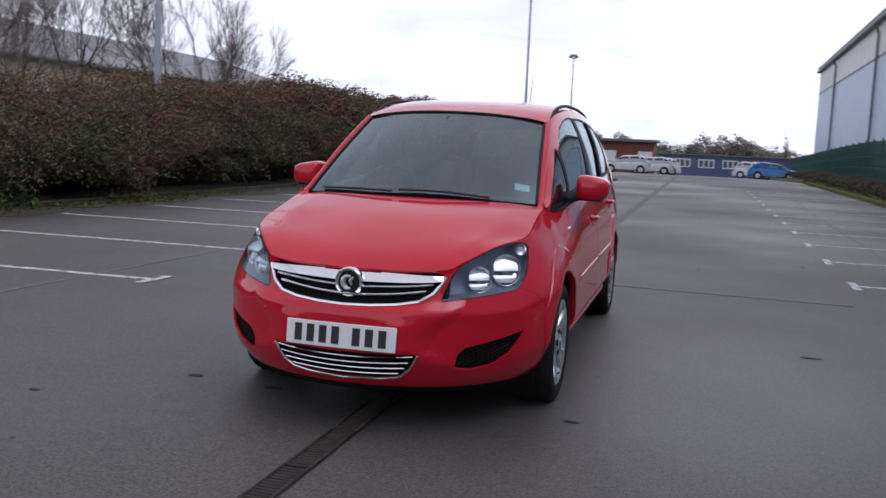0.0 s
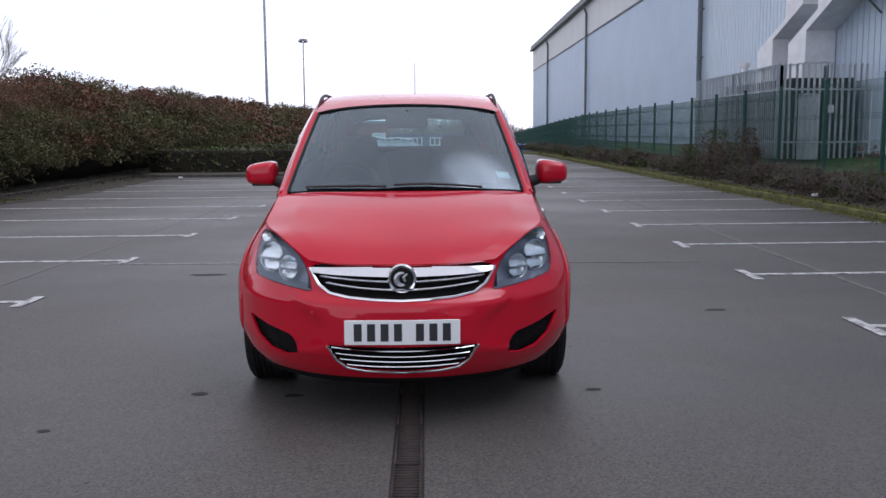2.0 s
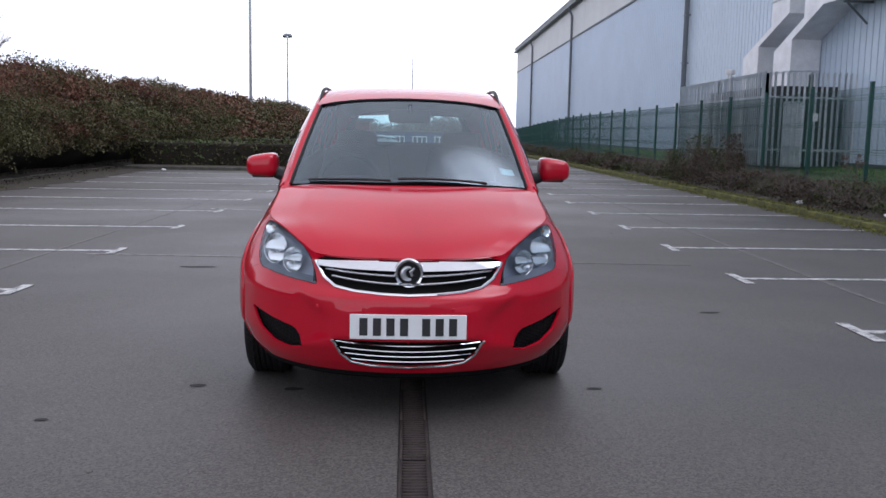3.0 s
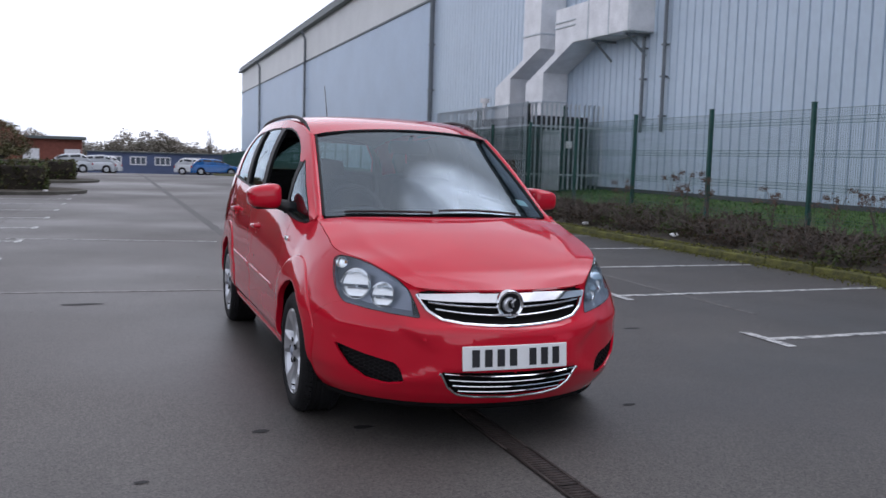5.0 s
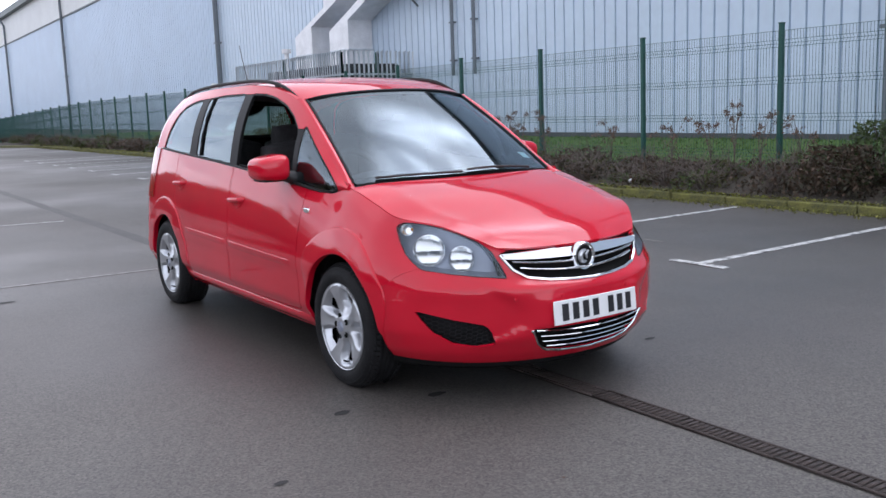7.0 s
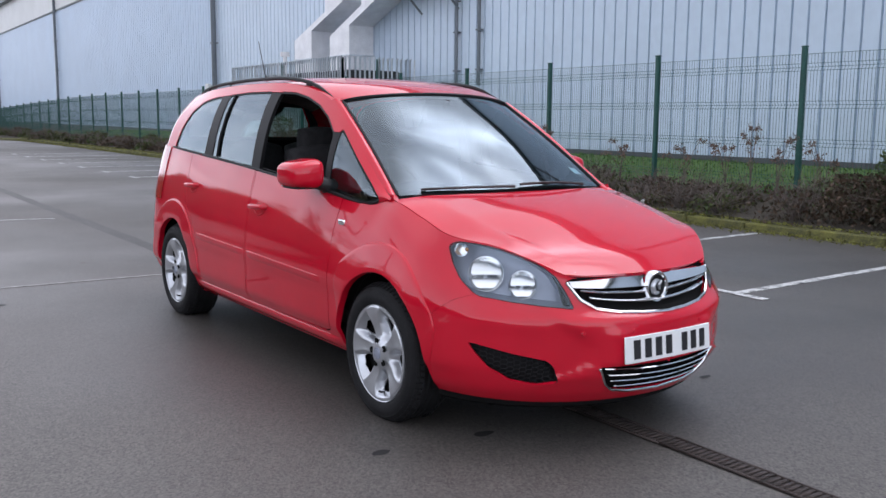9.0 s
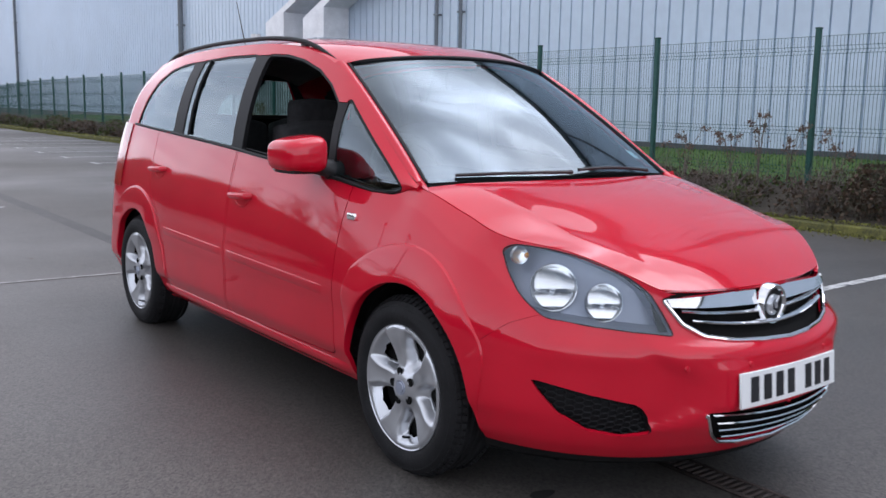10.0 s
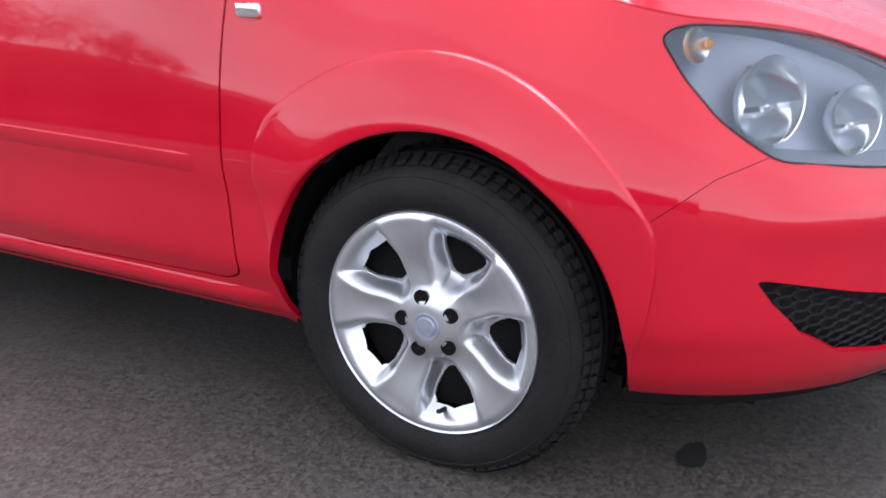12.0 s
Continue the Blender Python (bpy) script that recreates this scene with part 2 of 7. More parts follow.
TURF = mat("turf", (0.045, 0.10, 0.018), 0.95, second=(0.10, 0.18, 0.035), scale=1.3, bump=0.8, bump_scale=30)
CLAD_BLUE = mat("blue_grey_cladding", (0.43, 0.54, 0.67), 0.42, vary=0.05, scale=0.5, spec=0.5)
CLAD_PALE = mat("pale_grey_cladding", (0.52, 0.62, 0.72), 0.40, vary=0.05, scale=0.5, spec=0.5)
CLAD_WHITE = mat("off_white_cladding", (0.68, 0.69, 0.68), 0.5, vary=0.05, scale=0.6)
TRIM_GREY = mat("dark_grey_trim", (0.10, 0.12, 0.12), 0.5)
UNIT_GREY = mat("dark_plant_casing", (0.035, 0.040, 0.042), 0.6)
PIPE_GREY = mat("grey_downpipe", (0.13, 0.15, 0.17), 0.5)
GALV = mat("galvanised_sheet", (0.76, 0.76, 0.77), 0.45, 0.25, 0.12, 2.5)
GALV_BAR = mat("weathered_galvanised_steel", (0.56, 0.60, 0.63), 0.5, 0.15, 0.15, 5)
FENCE_GREEN = mat("dark_green_fence_coating", (0.012, 0.075, 0.060), 0.5, vary=0.15)
BARK = mat("bark", (0.055, 0.045, 0.038), 0.95, vary=0.4, scale=9, bump=0.7, bump_scale=30)
TWIG = mat("thin_twigs", (0.13, 0.106, 0.092), 0.9, vary=0.3)
HEDGE_LEAF = leafy("hedge_leaves", [(0.028, 0.037, 0.015), (0.068, 0.077, 0.027), (0.108, 0.100, 0.039), (0.058, 0.051, 0.027), (0.128, 0.110, 0.047), (0.070, 0.064, 0.032)], drift_by=0.7, size=0.9)
HEDGE_RUSSET = leafy("russet_hedge_leaves", [(0.055, 0.039, 0.026), (0.130, 0.063, 0.038), (0.085, 0.074, 0.034), (0.178, 0.067, 0.043), (0.106, 0.054, 0.039), (0.062, 0.042, 0.034)], drift_by=0.66, size=1.0)
# near-black: the shade deep inside the hedges is put into this colour
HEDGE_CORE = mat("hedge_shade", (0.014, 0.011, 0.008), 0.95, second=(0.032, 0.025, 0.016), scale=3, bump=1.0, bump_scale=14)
SHRUB_LEAF = leafy("shrub_leaves", [(0.020, 0.045, 0.012), (0.060, 0.095, 0.025), (0.070, 0.055, 0.025), (0.035, 0.060, 0.016)])
SEED_HEAD = leafy("seed_heads", [(0.115, 0.075, 0.055), (0.165, 0.110, 0.085), (0.095, 0.055, 0.045)])
BUSH_LEAF = leafy("bush_leaves", [(0.026, 0.050, 0.018), (0.070, 0.105, 0.036), (0.050, 0.072, 0.026), (0.085, 0.095, 0.040)])
DRY_LEAF = leafy("dry_weeds", [(0.050, 0.036, 0.025), (0.085, 0.055, 0.037), (0.034, 0.034, 0.020), (0.062, 0.036, 0.028)])
BRIGHT_LEAF = leafy("ivy_leaves", [(0.05, 0.11, 0.03), (0.09, 0.16, 0.05), (0.04, 0.08, 0.025)])
GRASS_BLADE = leafy("grass_blades", [(0.035, 0.085, 0.015), (0.075, 0.14, 0.03), (0.05, 0.10, 0.02)])
FAR_TWIG = leafy("far_bare_crowns", [(0.15, 0.135, 0.11), (0.19, 0.17, 0.14), (0.14, 0.135, 0.10)])
BLUE_WALL = mat("blue_painted_wall", (0.085, 0.115, 0.215), 0.6, vary=0.1, scale=1.0)
WHITE_FRAME = mat("white_window_frame", (0.75, 0.76, 0.78), 0.5)
CAR_PANE = mat("dark_car_window", (0.020, 0.025, 0.030), 0.08, vary=0.05)
PANE_DARK = mat("dim_window_pane", (0.10, 0.12, 0.15), 0.25)
BRICK_RED = mat("red_brickwork", (0.20, 0.065, 0.045), 0.85, vary=0.25, scale=3, bump=0.3, bump_scale=12)
BUFF_WALL = mat("buff_rendered_wall", (0.30, 0.25, 0.19), 0.85, vary=0.15, scale=1.5)
ROOF_GREY = mat("grey_sheet_roof", (0.17, 0.165, 0.17), 0.6, vary=0.15, scale=0.4)
POLE = mat("galvanised_pole", (0.33, 0.35, 0.37), 0.5, 0.5, 0.1)
CAR_SILVER = car_paint("silver_car_paint", (0.48, 0.51, 0.54))
CAR_WHITE = car_paint("white_car_paint", (0.62, 0.64, 0.66))
CAR_BLUE = car_paint("bright_blue_car_paint", (0.015, 0.14, 0.42))
KERB_DIRTY = mat("dirty_kerb", (0.050, 0.047, 0.038), 0.95, second=(0.12, 0.113, 0.095), scale=4, bump=0.5, bump_scale=40)
JOINT = mat("pale_joint_sealant", (0.25, 0.24, 0.235), 0.8, vary=0.5, scale=12)
FAINT_JOINT = mat("worn_joint_sealant", (0.128, 0.120, 0.113), 0.65, vary=0.45, scale=8)
LITTER = mat("white_litter", (0.7, 0.7, 0.7), 0.7)
TRENCH = mat("silted_strip", (0.044, 0.040, 0.038), 0.62, vary=0.35, scale=5, bump=0.3, bump_scale=80)
WATER = glass("water_drops", (0.97, 0.97, 0.97), 1.33)
OIL = mat("oil_stain", (0.012, 0.012, 0.012), 0.75, vary=0.3, scale=20)

# ---- mesh helpers ----


def spline(keys):
    """A smooth curve through rows of (parameter, value ...)."""
    k = np.array(keys, float)
    t, v = k[:, 0], k[:, 1:]
    m = np.zeros_like(v)
    d = (v[1:] - v[:-1]) / (t[1:] - t[:-1])[:, None]
    m[0], m[-1] = d[0], d[-1]
    for i in range(1, len(t) - 1):
        a, b = t[i] - t[i - 1], t[i + 1] - t[i]
        m[i] = np.where(d[i - 1] * d[i] <= 0, 0, (d[i - 1] * b + d[i] * a) / (a + b))

    def f(x):
        x = min(max(x, t[0]), t[-1])
        i = min(max(int(np.searchsorted(t, x)) - 1, 0), len(t) - 2)
        h = t[i + 1] - t[i]
        s = (x - t[i]) / h
        r = (2 * s**3 - 3 * s**2 + 1) * v[i] + (s**3 - 2 * s**2 + s) * h * m[i] + (3 * s**2 - 2 * s**3) * v[i + 1] + (s**3 - s**2) * h * m[i + 1]
        return r if len(r) > 1 else float(r[0])
    return f


def ease(a, b, x):
    s = min(max((x - a) / (b - a), 0), 1)
    return s * s * (3 - 2 * s)


def link_mesh(name, me, material, parent=None, label="", sharp=35):
    me.materials.append(material)
    me.polygons.foreach_set("use_smooth", [True] * len(me.polygons))
    if sharp:
        me.set_sharp_from_angle(angle=radians(sharp))
    ob = new(name, me)
    ob.parent = parent
    if label:
        ob["label"] = label
    return ob


def part(name, bm, material, parent=None, label="", sharp=35):
    me = bpy.data.meshes.new(name)
    bm.to_mesh(me)
    bm.free()
    return link_mesh(name, me, material, parent, label, sharp)


def raw(name, verts, faces, material, parent=None, label="", sharp=0):
    me = bpy.data.meshes.new(name)
    me.from_pydata([tuple(v) for v in verts], [], faces)
    return link_mesh(name, me, material, parent, label, sharp)


def thing(name, label, category, group="", kind="", at=(0, 0, 0)):
    ob = new(name)
    ob.location = at
    return tagged(ob, label, category, group, kind)


def box(bm, c, s, bevel=0.0, rot=None, seg=1):
    r = bmesh.ops.create_cube(bm, size=1)
    vs = r["verts"]
    m = Matrix.Translation(c) @ (rot.to_4x4() if rot else Matrix()) @ Matrix.Diagonal((*s, 1))
    bmesh.ops.transform(bm, matrix=m, verts=vs)
    if bevel:
        es = list({e for v in vs for e in v.link_edges})
        bmesh.ops.bevel(bm, geom=es, offset=bevel, segments=seg, affect="EDGES", profile=0.5)
    return vs


def box_bm(c, s, bevel=0.0, rot=None, seg=1):
    bm = bmesh.new()
    box(bm, c, s, bevel, rot, seg)
    return bm


def tube(bm, pts, radius, sides=8, cap=True):
    """A tube along points; radius may be one number or one for each point."""
    pts = [Vector(p) for p in pts]
    rad = radius if isinstance(radius, (list, tuple)) else [radius] * len(pts)
    rings, side = [], None
    for i, p in enumerate(pts):
        d = (pts[min(i + 1, len(pts) - 1)] - pts[max(i - 1, 0)]).normalized()
        if side is None:
            side = d.orthogonal().normalized()
        side = (side - d * side.dot(d)).normalized()
        up = d.cross(side)
        rings.append([bm.verts.new(p + (side * math.cos(a) + up * math.sin(a)) * rad[i]) for a in (2 * math.pi * k / sides for k in range(sides))])
    for a, b in zip(rings, rings[1:]):
        for k in range(sides):
            bm.faces.new((a[k], a[(k + 1) % sides], b[(k + 1) % sides], b[k]))
    if cap and sides > 2:
        bm.faces.new(rings[0][::-1])
        bm.faces.new(rings[-1])
    return rings


def sheet(bm, f, nu, nv):
    """A grid of faces from f(i, j), i to nu and j to nv."""
    g = [[bm.verts.new(f(i, j)) for j in range(nv + 1)] for i in range(nu + 1)]
    for i in range(nu):
        for j in range(nv):
            bm.faces.new((g[i][j], g[i + 1][j], g[i + 1][j + 1], g[i][j + 1]))
    return g


def lathe(bm, profile, n=48, axis="x"):
    """Turns (radius, height) pairs about an axis."""
    rings = []
    for r, h in profile:
        ring = []
        for k in range(n):
            a = 2 * math.pi * k / n
            c, s = r * math.cos(a), r * math.sin(a)
            ring.append(bm.verts.new((h, c, s) if axis == "x" else (c, h, s) if axis == "y" else (c, s, h)))
        rings.append(ring)
    for a, b in zip(rings, rings[1:]):
        for k in range(n):
            bm.faces.new((a[k], a[(k + 1) % n], b[(k + 1) % n], b[k]))
    return rings


def inside(p, poly):
    x, y, r = p[0], p[1], False
    j = len(poly) - 1
    for i in range(len(poly)):
        xi, yi, xj, yj = *poly[i], *poly[j]
        if (yi > y) != (yj > y) and x < (xj - xi) * (y - yi) / (yj - yi) + xi:
            r = not r
        j = i
    return r


def flat2(v, axis):
    return (v.y, v.z) if axis == "x" else (v.x, v.z)


def knife(bm, poly, axis, keep=None):
    """Cuts the outline of poly into the faces of bm, seen along the axis, and returns the faces inside it."""
    n = len(poly)
    for i in range(n):
        a, b = Vector(poly[i]), Vector(poly[(i + 1) % n])
        d = b - a
        if d.length < 1e-6:
            continue
        lo = (min(a.x, b.x) - 0.004, min(a.y, b.y) - 0.004)
        hi = (max(a.x, b.x) + 0.004, max(a.y, b.y) + 0.004)
        fs = []
        for f in bm.faces:
            if keep and not keep(f.calc_center_median()):
                continue
            q = [flat2(v.co, axis) for v in f.verts]
            if min(p[0] for p in q) <= hi[0] and max(p[0] for p in q) >= lo[0] and min(p[1] for p in q) <= hi[1] and max(p[1] for p in q) >= lo[1]:
                fs.append(f)
        if not fs:
            continue
        es = list({e for f in fs for e in f.edges})
        vs = list({v for f in fs for v in f.verts})
        co = (0, a.x, a.y) if axis == "x" else (a.x, 0, a.y)
        no = (0, -d.y, d.x) if axis == "x" else (-d.y, 0, d.x)
        bmesh.ops.bisect_plane(bm, geom=fs + es + vs, dist=2e-5, plane_co=co, plane_no=no)
    return [f for f in bm.faces if (not keep or keep(f.calc_center_median())) and inside(flat2(f.calc_center_median(), axis), poly)]


def shrink(poly, d):
    """The polygon moved inwards by d."""
    n = len(poly)
    area = sum(poly[i][0] * poly[(i + 1) % n][1] - poly[(i + 1) % n][0] * poly[i][1] for i in range(n))
    s = 1 if area > 0 else -1
    out = []
    for i in range(n):
        p, a, b = Vector(poly[i]), Vector(poly[i - 1]), Vector(poly[(i + 1) % n])
        e1, e2 = (p - a).normalized(), (b - p).normalized()
        n1, n2 = Vector((-e1.y, e1.x)) * s, Vector((-e2.y, e2.x)) * s
        m = n1 + n2
        m = m / max(m.length_squared / 2, 0.35)
        out.append(tuple(p + m * d))
    return out


def pick(bm, faces):
    """A new bmesh of copies of these faces."""
    r, seen = bmesh.new(), {}
    for f in faces:
        for v in f.verts:
            if v not in seen:
                seen[v] = r.verts.new(v.co)
        try:
            r.faces.new([seen[v] for v in f.verts])
        except ValueError:
            pass
    return r


def mirrored(bm, weld=True):
    """Adds the mirror image across x = 0."""
    d = bmesh.ops.duplicate(bm, geom=list(bm.faces) + list(bm.edges) + list(bm.verts))["geom"]
    vs = [g for g in d if isinstance(g, bmesh.types.BMVert)]
    fs = [g for g in d if isinstance(g, bmesh.types.BMFace)]
    for v in vs:
        v.co.x = -v.co.x
    bmesh.ops.reverse_faces(bm, faces=fs)
    if weld:
        bmesh.ops.remove_doubles(bm, verts=[v for v in bm.verts if abs(v.co.x) < 0.002], dist=0.0015)
    return bm


def facing(bm, way):
    """Turns every face of a pane towards one side."""
    bm.normal_update()
    w = Vector(way)
    bmesh.ops.reverse_faces(bm, faces=[f for f in bm.faces if f.normal.dot(w) < 0])
    return bm


def thick(bm, d):
    """Gives a sheet a thickness d against its normals."""
    bmesh.ops.recalc_face_normals(bm, faces=bm.faces)
    bmesh.ops.solidify(bm, geom=list(bm.faces), thickness=d)
    return bm


def leaves(points, size, spread=0.5, rng=None):
    """Small folded leaves at points; returns vertices and faces."""
    rng = rng or np.random.default_rng(3)
    n = len(points)
    a = rng.normal(size=(n, 3))
    a /= np.linalg.norm(a, axis=1)[:, None]
    b = np.cross(a, rng.normal(size=(n, 3)))
    b /= np.linalg.norm(b, axis=1)[:, None]
    s = size * (1 + spread * rng.uniform(-1, 1, n))[:, None]
    p = np.asarray(points, float)
    up = np.cross(a, b) * s * 0.25
    v = np.stack([p - a * s, p + b * s * 0.55 + up, p + a * s, p - b * s * 0.55 + up], 1).reshape(-1, 3)
    f = [(4 * i, 4 * i + 1, 4 * i + 2, 4 * i + 3) for i in range(n)]
    return v, f

# ---- ground ----
PARK = 0.02  # the bays, kerbs and buildings lean by this much from the line of the car


def drop(y):
    """Height of the tarmac: level by the car, falling away towards the far end."""
    d = max(0.0, y - 45)
    return -0.023 * d * d / (d + 8) if y < 130 else -1.787 - 0.01 * min(y - 130, 100)


def build_ground():
    ys = [-400, -120, -40, -10, 0, 20, 40, 50, 60, 70, 80, 90, 100, 110, 120, 130, 180, 230, 500, 1500, 4500]
    xs = [-4500, -1000, -200, -60, -20, 0, 20, 60, 200, 1000, 4500]
    v = [(x, y, drop(y)) for y in ys for x in xs]
    w = len(xs)
    f = [(j * w + i, j * w + i + 1, (j + 1) * w + i + 1, (j + 1) * w + i) for j in range(len(ys) - 1) for i in range(w - 1)]
    tagged(raw("ground", v, f, ASPHALT), "damp grey asphalt of a car park", "asphalt", kind="structure")


build_ground()


def flat_bar(name, x0, y0, x1, y1, width, material, label, z=0.004, h=0.004, group=""):
    d = Vector((x1 - x0, y1 - y0, 0))
    r = Matrix.Rotation(math.atan2(d.y, d.x), 3, "Z")
    bm = box_bm((0, 0, 0), (d.length, width, h))
    ob = part(name, bm, material)
    ob.matrix_world = Matrix.Translation(((x0 + x1) / 2, (y0 + y1) / 2, z + drop((y0 + y1) / 2))) @ r.to_4x4()
    return tagged(ob, label, "road marking", group, "structure")


def bay_marking(x0, x1, y, tee):
    """One bay line with the short bar across its head."""
    x0, x1 = x0 + PARK * y * 0.6, x1 + PARK * y * 0.6
    flat_bar("bay_line", x0, y, x1, y + (x1 - x0) * 0.01, 0.085, PAINT_LINE, "worn white bay line on asphalt", group="bay lines")
    flat_bar("bay_line", x0, y - tee, x0 + 0.02, y + tee, 0.085, PAINT_LINE, "worn white bar across the head of a bay line", z=0.006, group="bay lines")


for i in range(-2, 14):
    bay_marking(3.075 + 0.002 * (1.95 + 2.275 * i), 6.62, 1.95 + 2.275 * i, 0.29)
for i in range(-1, 11):
    bay_marking(-3.15 + 0.021 * (3.28 + 2.375 * i), -7.7, 3.28 + 2.375 * i, 0.22)

# the joints along and across the lane
flat_bar("asphalt_joint", -3.70, 1.5, -3.15, 19.5, 0.035, FAINT_JOINT, "faint pale joint along the asphalt lane", z=0.003, h=0.003)
flat_bar("asphalt_joint", 3.86, 3.0, 4.95, 40.0, 0.06, FAINT_JOINT, "faint pale joint across the bays", z=0.002, h=0.003)
flat_bar("asphalt_joint", -3.2, 5.40, -0.1, 5.24, 0.045, JOINT, "pale joint across the asphalt lane", z=0.003, h=0.003)
flat_bar("asphalt_joint", 0.35, 5.22, 2.95, 5.08, 0.045, FAINT_JOINT, "faint pale joint across the asphalt lane", z=0.003, h=0.003)
flat_bar("asphalt_joint", -3.0, 10.86, -0.08, 10.25, 0.045, PAINT_LINE, "white painted joint across the asphalt lane", z=0.003, h=0.003)


def drain_channel():
    """An iron slot drain: a flat dark brown sheet as the trough with a row of gratings on it, and a silted strip beyond
    it.
    """
    ch = raw("drain_channel", [(-0.066, -14, 0.002), (0.066, -14, 0.002), (0.066, 4, 0.002), (-0.066, 4, 0.002)], [(0, 1, 2, 3)], DRAIN_DARK)
    ch.location.x, ch.rotation_euler.z = 0.032, -0.0130
    tagged(ch, "long dark slot drain set in the asphalt", "drain", kind="structure")
    v, f = [], []

    def bar(x0, x1, y0, y1, h=0.009):
        k = len(v)
        v.extend([(x0, y0, 0.003), (x1, y0, 0.003), (x1, y1, 0.003), (x0, y1, 0.003), (x0, y0, h), (x1, y0, h), (x1, y1, h), (x0, y1, h)])
        f.extend([tuple(k + q for q in r) for r in ((4, 5, 6, 7), (0, 1, 5, 4), (1, 2, 6, 5), (2, 3, 7, 6), (3, 0, 4, 7))])
    bar(-0.060, -0.047, 0.003, 0.497)
    bar(0.047, 0.060, 0.003, 0.497)
    for i in range(17):
        bar(-0.047, 0.047, 0.004 + i * 0.029, 0.023 + i * 0.029, 0.007)
    first = raw("grating", v, f, IRON, ch)
    for i in range(36):
        ob = first if i == 0 else new("grating", first.data)
        ob.parent = ch
        ob.location = (random.uniform(-0.002, 0.002), -14 + 0.5 * i, random.uniform(0, 0.002))

    y = [4 + 0.3 * i for i in range(184)]
    v = [(0.032 + 0.0130 * a + s * (0.085 + 0.035 * noise.noise((s, a * 1.7, 0))), a, 0.0012 + drop(a)) for a in y for s in (-1, 1)]
    t = raw("stained_strip", v, [(2 * i, 2 * i + 1, 2 * i + 3, 2 * i + 2) for i in range(183)], TRENCH)
    tagged(t, "dark silted strip carrying on the line of the drain", "stained strip", kind="structure")


drain_channel()


def stain(x, y, rx, ry, n=22):
    v = [(x, y, 0.003)]
    for i in range(n):
        a = 2 * math.pi * i / n
        k = 0.85 + 0.22 * noise.noise((x * 9 + math.cos(a) * 1.5, y * 9 + math.sin(a) * 1.5, 0))
        v.append((x + rx * k * math.cos(a), y + ry * k * math.sin(a), 0.003))
    tagged(raw("oil_stain", v, [(0, 1 + i, 1 + (i + 1) % n) for i in range(n)], OIL), "small dark oil stain on the asphalt", "stain", "oil stains", "structure")


for s in ((-0.56, 0.52, 0.06, 0.035), (-1.05, 0.58, 0.05, 0.03), (0.98, 0.55, 0.05, 0.02), (-1.62, 0.02, 0.035, 0.02), (2.3, 2.6, 0.09, 0.03), (-1.9, 4.6, 0.20, 0.05)):
    stain(*s)


def fallen_leaves():
    rng = np.random.default_rng(11)
    n = 140
    p = np.stack([rng.uniform(-8, 6.5, n), rng.uniform(-4, 18, n), np.full(n, 0.008)], 1)
    v, f = leaves(p, 0.022, rng=rng)
    v[:, 2] = 0.004 + np.abs(v[:, 2] - 0.008) * 0.3
    tagged(raw("fallen_leaves", v, f, DRY_LEAF), "scattered small brown fallen leaves", "leaves", kind="stuff")


fallen_leaves()

# ---- verge, kerb and fence beside the warehouse ----


def kerb_x(y):
    return 6.75 + 0.012 * y


def fence_x(y):
    return 8.62 + 0.032 * y


def wall_x(y):
    return 11.35 + 0.03 * y


def verge_z(x, y):
    k, f = kerb_x(y), fence_x(y)
    if x <= f:
        return 0.11 + 0.22 * ease(k, f, x)
    return 0.33 + 0.26 * ease(f, wall_x(y), x)


def build_verge():
    ys = [-40 + 0.8 * i for i in range(200)]
    v, f = [], []
    for y in ys:
        for j in range(9):
            x = kerb_x(y) + 0.14 + (fence_x(y) - kerb_x(y) + 0.15) * j / 8
            v.append((x, y, verge_z(x, y) + 0.05 * noise.noise((x * 2, y * 2, 0)) + drop(y)))
    for i in range(len(ys) - 1):
        for j in range(8):
            k = i * 9 + j
            f.append((k, k + 1, k + 10, k + 9))
    tagged(raw("verge", v, f, SOIL), "raised strip of leaf-strewn brown soil", "verge", kind="structure")
    v, f = [], []
    for y in ys:
        for j in range(4):
            x = fence_x(y) + 0.12 + (wall_x(y) - fence_x(y) - 0.12) * j / 3
            v.append((x, y, verge_z(x, y) + 0.03 * noise.noise((x, y, 4)) + drop(y)))
    for i in range(len(ys) - 1):
        for j in range(3):
            k = i * 4 + j
            f.append((k, k + 1, k + 5, k + 4))
    tagged(raw("lawn", v, f, TURF), "green grass strip behind the fence", "grass", kind="structure")
    # grass blades
    rng = np.random.default_rng(5)
    n = 14000
    y = rng.uniform(-6, 24, n)
    x = np.array([fence_x(a) - 0.35 + (wall_x(a) - fence_x(a) + 0.3) * b for a, b in zip(y, rng.uniform(0, 1, n))])
    z = np.array([verge_z(a, b) for a, b in zip(x, y)])
    h, t = rng.uniform(0.02, 0.07, n), rng.uniform(0, 6.28, n)
    lean = rng.normal(0, 0.03, (n, 2))
    p = np.stack([x, y, z], 1)
    d = np.stack([np.cos(t), np.sin(t), 0 * t], 1) * 0.012
    tip = p + np.stack([lean[:, 0], lean[:, 1], h], 1)
    vv = np.stack([p - d, p + d, tip], 1).reshape(-1, 3)
    tagged(raw("grass", vv, [(3 * i, 3 * i + 1, 3 * i + 2) for i in range(n)], GRASS_BLADE), "rough green grass by the fence", "grass", kind="stuff")


build_verge()


